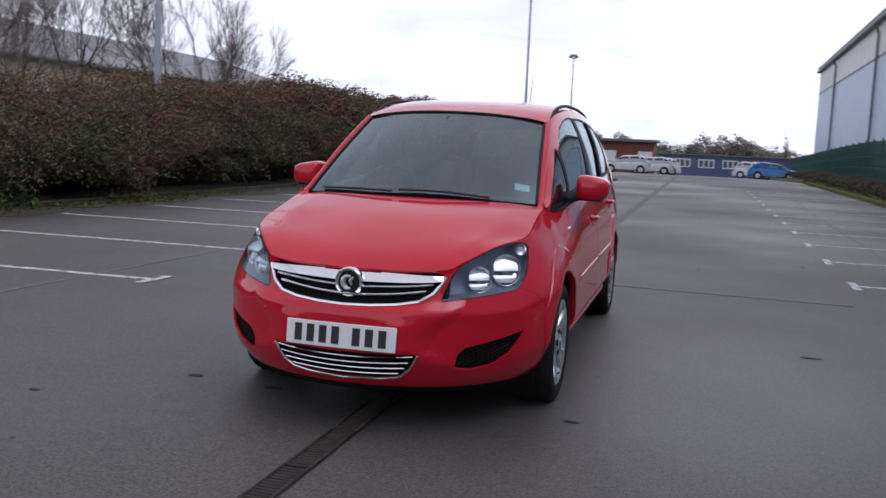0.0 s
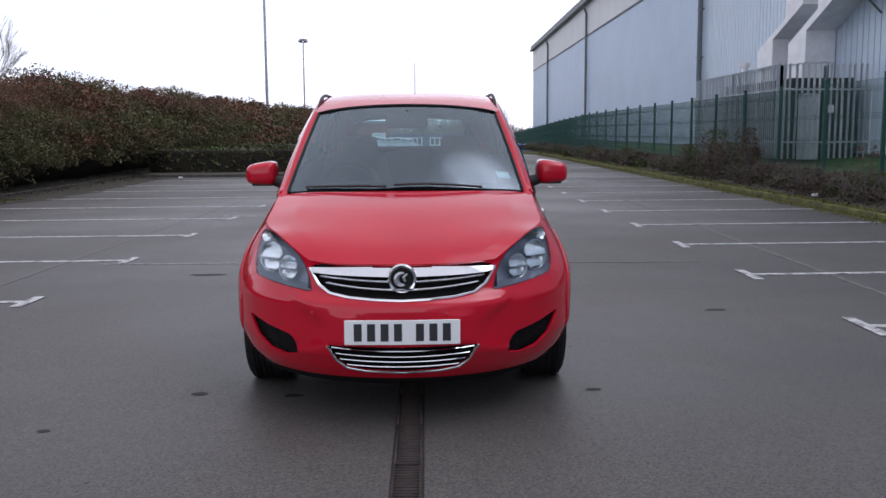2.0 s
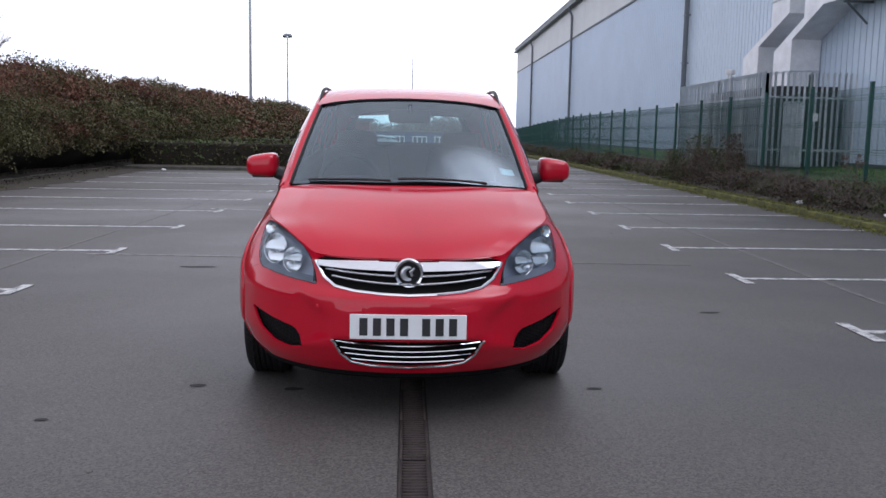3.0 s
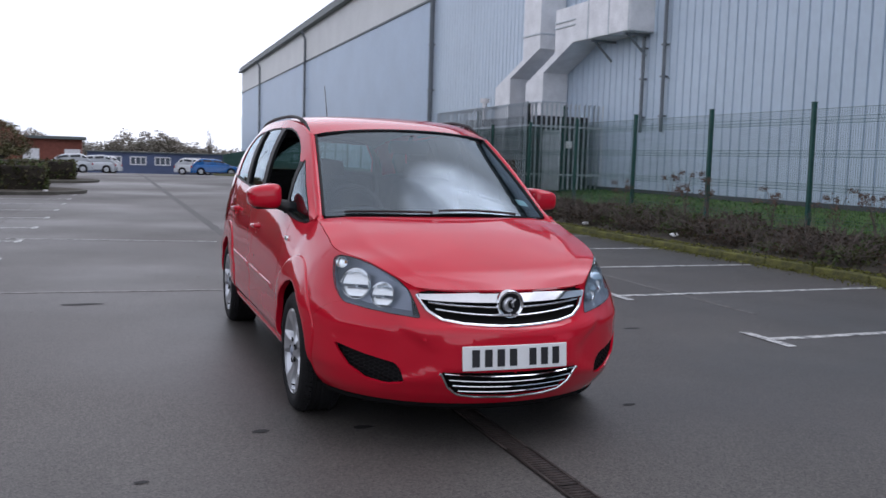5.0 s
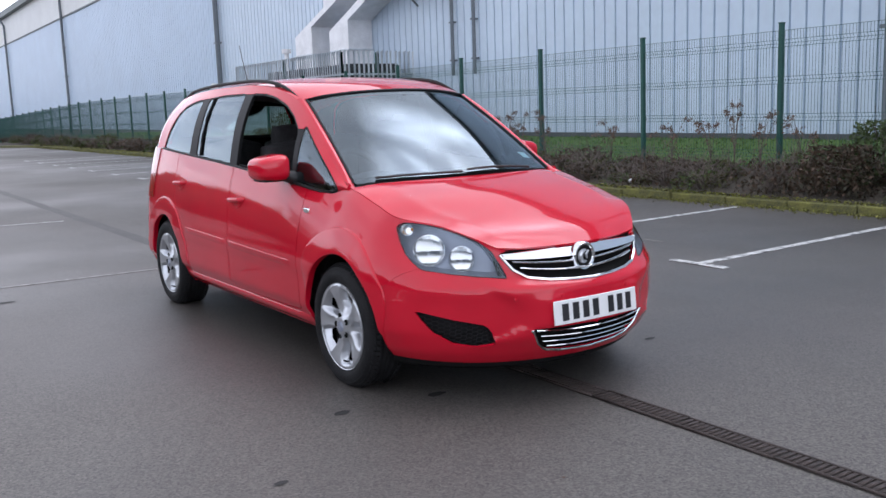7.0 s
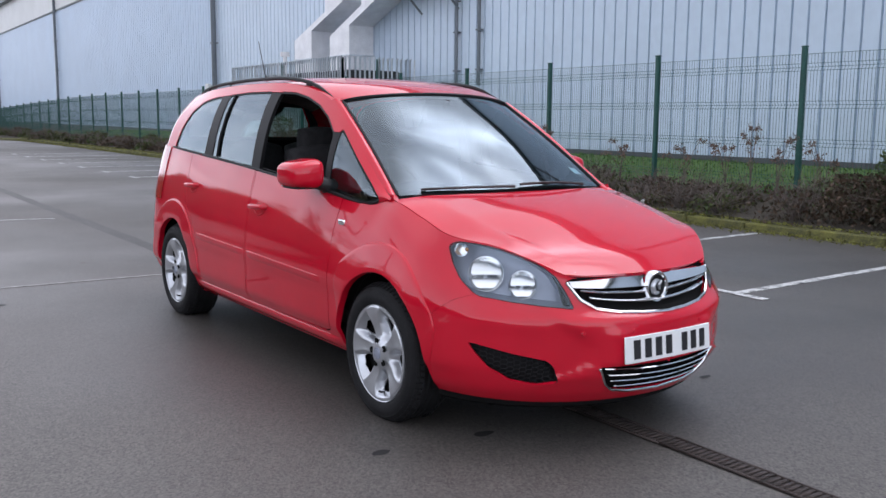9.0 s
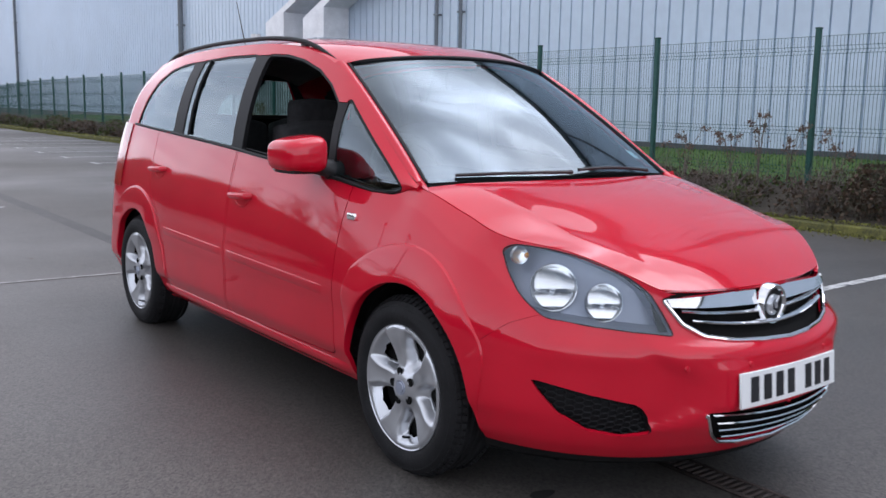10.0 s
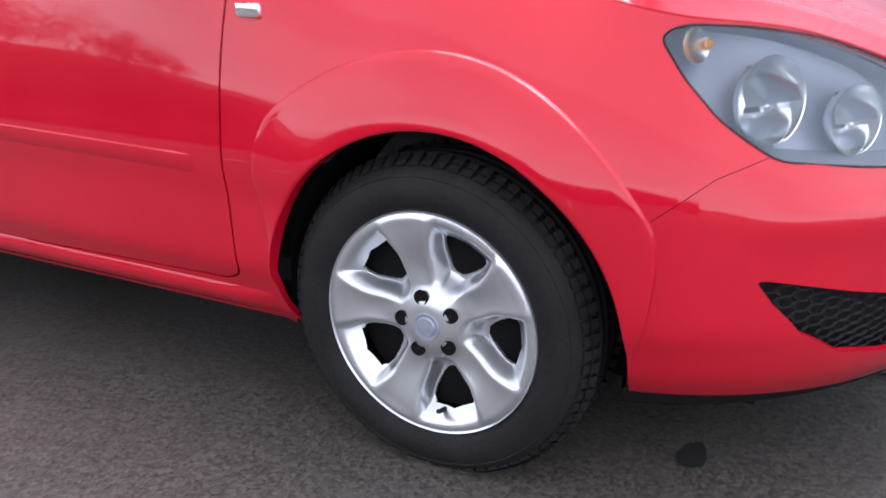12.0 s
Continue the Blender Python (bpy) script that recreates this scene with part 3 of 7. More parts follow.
def build_kerb(name, fx, y0, y1, mossy, label):
    """A kerb of concrete stones laid end to end, each one a little out of line."""
    k = thing(name, label, "kerb", kind="structure")
    bm = box_bm((0, 0, 0.03), (0.125, 0.905, 0.16), 0.012)
    first = None
    y = y0
    while y < y1:
        if first is None:
            ob = first = part("kerb_stone", bm, MOSS if mossy else KERB_DIRTY, k)
        else:
            ob = new("kerb_stone", first.data)
            ob.parent = k
        ob.location = (fx(y + 0.46) + random.uniform(-0.01, 0.01), y + 0.46, random.uniform(-0.012, 0.008) + drop(y) - (0 if mossy else 0.075))
        ob.rotation_euler = (0, random.uniform(-0.03, 0.03), -0.012)
        y += 0.92


build_kerb("kerb_east", lambda y: kerb_x(y) + 0.06, -12, 76, True, "low concrete kerb grown over with yellow-green moss")


def moss_tufts():
    rng = np.random.default_rng(8)
    n = 26000
    y = rng.uniform(-6, 50, n)
    x = 6.75 + 0.012 * y + rng.normal(0.0, 0.13, n) + 0.10 * np.sin(y * 1.7) * rng.uniform(-1, 0.6, n)
    z = np.where(x > 6.75 + 0.012 * y, 0.115, 0.012) + rng.uniform(0, 0.02, n)
    v, f = leaves(np.stack([x, y, z], 1), 0.016, rng=rng)
    m = leafy("moss_tufts", [(0.11, 0.12, 0.03), (0.21, 0.215, 0.045), (0.08, 0.08, 0.03), (0.28, 0.27, 0.06)])
    tagged(raw("moss", v, f, m), "yellow-green moss along the kerb", "moss", kind="stuff")


moss_tufts()


def mesh_fence():
    """Green welded-mesh panels between square posts."""
    post_bm = box_bm((0, 0, 1.0), (0.075, 0.06, 2.16), 0.006)
    cap_bm = box_bm((0, 0, 2.09), (0.085, 0.07, 0.02), 0.004)
    whole = thing("mesh_fence", "green welded wire mesh fence on steel posts", "fence", kind="structure")
    step, post0 = 2.72, None
    y = -13.90
    rows = []
    while y < 104:
        rows.append(y)
        y += step
    posts = []
    for y in rows:
        if post0 is None:
            p = post0 = part("post", post_bm, FENCE_GREEN, whole, "dark green steel fence post")
            cap0 = part("cap", cap_bm, FENCE_GREEN, p)
        else:
            p, q = new("post", post0.data), new("cap", cap0.data)
            p.parent, q.parent = whole, p
        p.location = (fence_x(y), y, 0.31 + drop(y))
        p.rotation_euler = (random.uniform(-0.008, 0.008), random.uniform(-0.01, 0.01), 0)
        posts.append(p)
    # one panel, shared by all the bays
    v, f = [], []

    def wire(a, b, r=0.0024):
        a, b = Vector(a), Vector(b)
        d = (b - a).normalized()
        s = d.orthogonal().normalized() * r
        t = d.cross(s)
        k = len(v)
        for p in (a, b):
            v.extend([p + s + t, p - s + t, p - s - t, p + s - t])
        f.extend([(k + i, k + (i + 1) % 4, k + 4 + (i + 1) % 4, k + 4 + i) for i in range(4)])
    folds = (0.22, 0.75, 1.28, 1.80)
    zs = [0.03]
    for q in folds:
        zs += [q - 0.05, q, q + 0.05]
    zs.append(1.98)
    prof = [(0.035 if any(abs(z - q) < 0.01 for q in folds) else 0.0, z) for z in zs]
    n = 54
    for i in range(n):
        yy = 0.03 + (step - 0.06) * i / (n - 1)
        for (xa, za), (xb, zb) in zip(prof, prof[1:]):
            wire((xa, yy, za), (xb, yy, zb))
    for xa, za in prof:
        wire((xa, 0.03, za), (xa, step - 0.03, za), 0.0022)
    panel = None
    for y in rows[:-1]:
        if panel is None:
            panel = ob = raw("mesh_panel", v, f, FENCE_GREEN, whole)
        else:
            ob = new("mesh_panel", panel.data)
            ob.parent = whole
        ob.location = (fence_x(y) - 0.04, y, 0.31 + drop(y))
        ob.rotation_euler = (0, 0, -0.032)


mesh_fence()


def shrub_points(rng, cx, cy, r, h, n):
    a, q = rng.uniform(0, 6.28, n), rng.uniform(0, 1, n) ** 0.5
    z = rng.uniform(0, 1, n)
    k = 1 - 0.5 * z
    return np.stack([cx + r * q * k * np.cos(a) * (1 + 0.3 * np.sin(3 * a)), cy + r * q * k * np.sin(a), z * h], 1)


def shrub(x, y, r, h, n, material, label, group, stems=14, seed=1, size=0.05):
    rng = np.random.default_rng(seed)
    z0 = verge_z(x, y) if x > 0 else 0.1
    s = thing("shrub", label, "shrub", group, at=(x, y, z0 - 0.02))
    bm = bmesh.new()
    for i in range(stems):
        a, k = rng.uniform(0, 6.28), rng.uniform(0.3, 0.95)
        e = Vector((r * k * math.cos(a), r * k * math.sin(a), h * rng.uniform(0.6, 1.05)))
        m = Vector((e.x * 0.35 + rng.normal(0, 0.04), e.y * 0.35, e.z * 0.55))
        tube(bm, [(e.x * 0.05, e.y * 0.05, 0), m, e], [0.008, 0.006, 0.003], 4, False)
        for b in range(3):
            p = m.lerp(e, rng.uniform(0, 0.8))
            tube(bm, [p, p + Vector(rng.normal(0, 0.12, 3)) + Vector((0, 0, 0.12))], [0.004, 0.002], 3, False)
    tagged(part("stem_mass", bm, TWIG, s), kind="stuff")
    v, f = leaves(shrub_points(rng, 0, 0, r, h, n), size, rng=rng)
    tagged(raw("leaves", v, f, material, s), kind="stuff")
    return s


def weed(x, y, h, seed):
    """A tall dry stalk with drooping seed heads."""
    rng = np.random.default_rng(seed)
    w = thing("dry_weed", "tall dry brown weed with drooping seed heads", "weed", "dry weeds", at=(x, y, verge_z(x, y) - 0.02))
    bm = bmesh.new()
    pts = []
    for i in range(5):
        a = rng.uniform(0, 6.28)
        l = rng.uniform(0.55, 1.0) * h
        bend = Vector((math.cos(a), math.sin(a), 0)) * rng.uniform(0.08, 0.30)
        ps = [Vector((0, 0, 0)) + bend * (t * t) + Vector((0, 0, l * t)) for t in (0, 0.35, 0.7, 0.9, 1.0)]
        ps.append(ps[-1] + bend * 0.35 + Vector((0, 0, -0.08)))
        tube(bm, ps, [0.006, 0.005, 0.004, 0.003, 0.002, 0.0015], 4, False)
        for k in range(48):
            q = ps[-3].lerp(ps[-1], rng.uniform(0, 1)) + Vector(rng.normal(0, 0.025, 3))
            pts.append(q)
        for k in range(12):
            pts.append(ps[1].lerp(ps[3], rng.uniform(0, 1)) + Vector(rng.normal(0, 0.05, 3)))
    tagged(part("stalk_mass", bm, TWIG, w), kind="stuff")
    v, f = leaves(pts, 0.017, rng=rng)
    tagged(raw("seed_mass", v, f, SEED_HEAD, w), kind="stuff")


def plant_verge():
    rng = np.random.default_rng(21)
    y = -6.0
    i = 0
    while y < 62:
        for row in range(2):
            x = kerb_x(y) + (0.6 if row == 0 else 1.15) + rng.uniform(-0.2, 0.25)
            x = min(x, fence_x(y) - 0.35)
            kind = rng.uniform()
            h = rng.uniform(0.14, 0.44)
            big = 16.8 < y < 21.2
            bushy = -1.5 < y < 3.6
            if big:
                h += rng.uniform(0.3, 0.9)
            elif bushy:
                h += rng.uniform(0.25, 0.6)
            dry = kind > (0.78 if bushy else 0.45 if not big else 0.60)
            shrub(x, y + rng.uniform(-0.3, 0.3), rng.uniform(0.4, 0.7), h, (1000 if big else 2600 if bushy else 430) if y < 25 else 260,
                  DRY_LEAF if dry else BUSH_LEAF if bushy else SHRUB_LEAF, "low bush of dry brown stems and leaves" if dry else "low straggling bush with dull green leaves", "verge bushes", 30 if big or not bushy else 16, 100 + i, 0.026 if y < 25 else 0.05)
            i += 1
        y += rng.uniform(0.7, 1.1) if y < 25 else 1.6
    for k, (yy, h) in enumerate(((11.4, 1.15), (10.9, 1.0), (7.0, 0.95), (6.2, 1.0), (5.75, 1.1), (5.3, 1.0), (3.1, 1.3), (2.2, 1.3), (13.2, 0.8), (1.0, 1.2), (8.4, 0.8), (10.2, 1.1), (4.6, 0.9))):
        weed(fence_x(yy) - 0.25, yy, h, 300 + k)
    v, f = [], []
    n = 9000
    y = rng.uniform(-6, 40, n)
    u = rng.uniform(0.1, 1, n)
    x = np.array([kerb_x(a) + 0.15 + (fence_x(a) - kerb_x(a)) * b for a, b in zip(y, u)])
    z = np.array([verge_z(a, b) for a, b in zip(x, y)]) + rng.uniform(0.02, 0.10, n)
    v, f = leaves(np.stack([x, y, z], 1), 0.028, rng=rng)
    tagged(raw("leaf_litter", v, f, DRY_LEAF), "brown leaf litter and dead stems on the verge", "leaf litter", kind="stuff")
    for yy, xx in ((9.2, 7.3), (12.0, 7.2), (6.6, 7.25), (24.7, -3.1), (23.6, -6.9)):
        bm = bmesh.new()
        bmesh.ops.create_icosphere(bm, subdivisions=2, radius=0.07)
        for q in bm.verts:
            q.co *= 1 + 0.4 * noise.noise(q.co * 22 + Vector((xx, yy, 0)))
            q.co.z *= 0.5
        ob = part("litter", bm, LITTER)
        ob.location = (xx, yy, verge_z(xx, yy) + 0.05 if xx > 0 else 0.115 if yy > 24 else 0.03)
        tagged(ob, "crumpled piece of white litter", "litter", "litter")


plant_verge()

# ---- warehouse ----


def ribbed(y0, y1, z0, z1, material, name, parent, pitch=0.333, depth=0.055, out=0.0):
    """Ribbed sheet cladding that stands along the building's long side."""
    prof = []
    y = y0
    while y < y1 - 0.01:
        for a, d in ((0, 0), (0.85, 0), (0.87, -depth), (0.97, -depth), (0.99, 0)):
            if y + a * pitch < y1:
                prof.append((y + a * pitch, d))
        y += pitch
    prof.append((y1, 0))
    v, f = [], []
    for y, d in prof:
        for z in (z0, z1):
            v.append((wall_x(y) - d - out, y, z))
    for i in range(len(prof) - 1):
        f.append((2 * i, 2 * i + 2, 2 * i + 3, 2 * i + 1))
    return raw(name, v, f, material, parent, sharp=25)


def warehouse():
    h, far = 10.9, 107.0
    w = thing("warehouse", "long tall warehouse clad in ribbed blue-grey sheet", "warehouse", kind="structure")
    ribbed(-46, 35.1, 0.69, h, CLAD_PALE, "wall_cladding", w)
    ribbed(35.1, far, 0.69, 8.45, CLAD_BLUE, "wall_cladding", w)
    ribbed(35.1, far, 8.5, h, CLAD_WHITE, "upper_band", w, out=0.02)
    for y0, y1 in ((-46, 35.1), (35.1, far)):
        v = [(wall_x(y) - o, y, z) for y in (y0, y1) for o, z in ((0.05, 0.15), (0.05, 0.67), (-0.08, 0.70))]
        raw("plinth", v, [(0, 3, 4, 1), (1, 4, 5, 2)], UNIT_GREY, w)
    # band trim, eaves fascia and gutter
    for name, z, s, o, y0 in (("band_trim", 8.47, 0.10, 0.05, 35.1), ("fascia", h + 0.18, 0.42, 0.30, -46), ("gutter", h - 0.05, 0.16, 0.42, -46)):
        bm = bmesh.new()
        a, b = Vector((wall_x(y0) - o / 2, y0, z)), Vector((wall_x(far) - o / 2, far, z))
        d = b - a
        box(bm, (a + b) / 2, (o + 0.04, d.length, s), 0.01, Matrix.Rotation(-math.atan2(d.x, d.y), 3, "Z"))
        part(name, bm, TRIM_GREY, w)
    # roof, end walls and back
    x0a, x0b = wall_x(-46) - 0.35, wall_x(far) - 0.35
    v = [(x0a, -46, h + 0.4), (x0b, far, h + 0.4), (x0b + 32, far, h + 4), (x0a + 32, -46, h + 4), (x0b + 64, far, h + 0.4), (x0a + 64, -46, h + 0.4)]
    raw("roof", v, [(0, 1, 2, 3), (3, 2, 4, 5)], ROOF_GREY, w)
    for y in (-46, far):
        x = wall_x(y)
        raw("end_wall", [(x, y, 0), (x + 63.6, y, 0), (x + 63.6, y, h + 0.4), (x + 31.6, y, h + 3.9), (x, y, h + 0.4)], [(0, 1, 2, 3, 4)], CLAD_BLUE, w)
    # downpipes
    for y in (4.95, 35.2, 66.0, 91.0):
        bm = bmesh.new()
        x = wall_x(y) - 0.14
        tube(bm, [(x - 0.22, y, h - 0.1), (x - 0.2, y, h - 0.35), (x, y, h - 0.8), (x, y, 0.4)], 0.09 if y > 40 else 0.11, 8)
        for z in (2.4, 4.4, 6.4, 8.4):
            box(bm, (x + 0.02, y, z), (0.24, 0.3, 0.06))
        part("downpipe", bm, PIPE_GREY, w)
    for y, top in ((17.35, 4.7), (16.35, 6.2)):
        bm = bmesh.new()
        x = wall_x(y) - 0.10
        tube(bm, [(x, y, top), (x, y, 2.2)], 0.045, 8)
        for z in (2.6, 3.6, 4.4):
            box(bm, (x + 0.02, y, z), (0.14, 0.16, 0.04))
        part("service_pipe", bm, PIPE_GREY, w)
    # a bulkhead lamp and a junction box near the downpipe
    for y, z in ((36.0, 2.6), (34.4, 1.9), (35.6, 1.75)):
        bm = box_bm((wall_x(y) - 0.12, y, z), (0.22, 0.34, 0.26), 0.05, seg=2)
        part("wall_lamp", bm, CLAD_WHITE, w, "small pale bulkhead lamp")


warehouse()


def duct(bm, pts, wx, wy):
    """A square sheet-metal duct along points, in plan wx deep and wy wide, with mitred bends."""
    rings = []
    for (x, y, z, tilt) in pts:
        rings.append([bm.verts.new((x + a * wx, y + b * wy, z + (b - 0.5) * tilt)) for a, b in ((0, 0), (0, 1), (1, 1), (1, 0))])
    for a, b in zip(rings, rings[1:]):
        for k in range(4):
            bm.faces.new((a[k], a[(k + 1) % 4], b[(k + 1) % 4], b[k]))
    bm.faces.new(rings[0])
    bm.faces.new(rings[-1][::-1])


def ducts():
    g = thing("extract_ducts", "large galvanised square ducts bending up the warehouse wall", "duct", kind="structure")
    for y0, y1, top in ((24.25, 22.15, 9.0), (21.85, 19.95, 5.85)):
        bm = bmesh.new()
        x = 11.12
        duct(bm, [(x, y0, 1.2, 0), (x, y0, 3.95, -0.25), (x, y1, 4.72, -0.25), (x, y1, top, 0)], 0.85, 1.2)
        bmesh.ops.recalc_face_normals(bm, faces=bm.faces)
        part("riser", bm, GALV, g, sharp=20)
        bm = bmesh.new()
        for z, yy in ((3.2, y0), (top - 0.4, y1), (5.3, y1)):
            if z < top:
                box(bm, (x + 0.425, yy + 0.6, z), (0.91, 1.26, 0.05), 0.01)
        part("flange", bm, GALV_BAR, g)
    bm = bmesh.new()
    box(bm, (11.12 + 0.40, 18.55, 5.33), (0.82, 3.0, 1.06), 0.012)
    part("cross_duct", bm, GALV, g, sharp=20)
    bm = bmesh.new()
    for yy in (17.1, 18.1, 19.2):
        box(bm, (11.52, yy, 5.33), (0.86, 0.045, 1.10), 0.008)
    part("flange", bm, GALV_BAR, g)
    bm = bmesh.new()
    for yy in (17.3, 19.0):
        box(bm, (11.6, yy, 4.74), (0.9, 0.06, 0.06))
        tube(bm, [(11.25, yy, 4.72), (11.8, yy, 4.2)], 0.03, 6)
    part("bracket", bm, PIPE_GREY, g)
    # plant below the risers
    bm = box_bm((10.86, 22.7, 1.62), (1.70, 5.4, 2.1), 0.03)
    ob = part("extract_unit", bm, UNIT_GREY)
    tagged(ob, "dark grey extract unit inside the steel compound", "plant unit", kind="structure")
    bm = bmesh.new()
    tube(bm, [(10.55, 25.0, 0.4), (10.55, 25.0, 3.35)], 0.07, 10)
    tube(bm, [(10.55, 25.0, 3.28), (10.55, 25.0, 3.42)], 0.15, 10)
    tagged(part("vent_pipe", bm, GALV), "galvanised vent pipe with a cap", "vent pipe", kind="structure")


ducts()


def palisade():
    """Galvanised palisade round the plant, each pale with a split top."""
    pal = bmesh.new()
    prof = [(-0.034, 0.012), (-0.014, -0.010), (0.014, -0.010), (0.034, 0.012)]
    rows = [[pal.verts.new((x, y, z)) for x, y in prof] for z in (0.0, 2.28)]
    tops = [pal.verts.new((x * 1.25, 0.02 if abs(x) > 0.02 else -0.04, 2.28 + dz)) for (x, y), dz in zip(prof, (0.10, 0.14, 0.14, 0.10))]
    for a, b in ((rows[0], rows[1]), (rows[1], tops)):
        for k in range(3):
            pal.faces.new((a[k], a[k + 1], b[k + 1], b[k]))
    bmesh.ops.solidify(pal, geom=list(pal.faces), thickness=0.004)
    pale = None
    runs = (((9.40, 19.35), (11.93, 19.55)), ((9.40, 19.35), (9.80, 27.5)))
    for (xa, ya), (xb, yb) in runs:
        fence = thing("palisade_fence", "weathered galvanised palisade fence with spiked pales", "fence", "palisade")
        d = Vector((xb - xa, yb - ya, 0))
        n = int(d.length / 0.152)
        ang = math.atan2(d.y, d.x)
        for i in range(n + 1):
            p = Vector((xa, ya, 0.58)) + d * (i / n)
            if pale is None:
                pale = ob = part("pale", pal, GALV_BAR, fence)
            else:
                ob = new("pale", pale.data)
                ob.parent = fence
            ob.location, ob.rotation_euler = p, (0, random.uniform(-0.01, 0.01), ang)
        for z in (1.0, 2.35):
            bm = bmesh.new()
            c = Vector((xa, ya, z)) + d / 2
            box(bm, c + Vector((0.03, 0.03, 0)), (d.length, 0.05, 0.05), 0, Matrix.Rotation(ang, 3, "Z"))
            part("rail", bm, GALV_BAR, fence)
        for k in (0.0, 0.48, 1.0):
            bm = box_bm(Vector((xa, ya, 1.75)) + d * k + Vector((0.07, 0.06, 0)), (0.11, 0.06, 2.4), 0.006)
            part("post", bm, FENCE_GREEN if k < 1 else GALV_BAR, fence)
    bm = box_bm((10.78, 19.40, 1.85), (0.20, 0.03, 0.20), 0.006)
    tagged(part("warning_sign", bm, CLAD_WHITE), "small pale sign on the palisade", "sign")
    bm = box_bm((10.28, 19.52, 1.40), (0.55, 0.04, 1.7), 0.006)
    tagged(part("compound_gate", bm, GALV_BAR), "grey sheet steel gate in the palisade", "gate", kind="structure")


palisade()

# ---- hedge, trees and what lies behind them ----


def hedge_height(y):
    return float(np.interp(y, [-2, 4, 9, 12, 15, 19, 24, 30, 37, 50, 86], [1.3, 1.45, 1.62, 1.78, 1.95, 2.28, 2.50, 2.58, 2.52, 2.6, 3.0]))


def hedge_surface(y, t):
    """Front face and top of the hedge: t from the foot (0) over the brow (0.6) to the back (1)."""
    h = hedge_height(y) * (1 + 0.16 * noise.noise((0, y * 0.30, 1)) + 0.09 * noise.noise((4, y * 0.9, 1)))
    b = 1.05 * noise.noise((t * 3, y * 0.36, 7)) + 0.45 * noise.noise((t * 8, y * 1.3, 3)) + 0.14 * noise.noise((t * 20, y * 3.3, 9))
    if t < 0.6:
        k = t / 0.6
        x, z = -10.05 + 1.05 * math.sin(math.pi * k) ** 0.8 + b * (0.25 + 0.45 * k), h * (0.03 + 0.97 * k**0.9)
    else:
        k = (t - 0.6) / 0.4
        x, z = -10.05 - 4.5 * k + b * 0.4, h + 0.16 * k + b * 0.28
    return Vector((x + PARK * y * 0.4, y, 0.08 + max(0, z)))


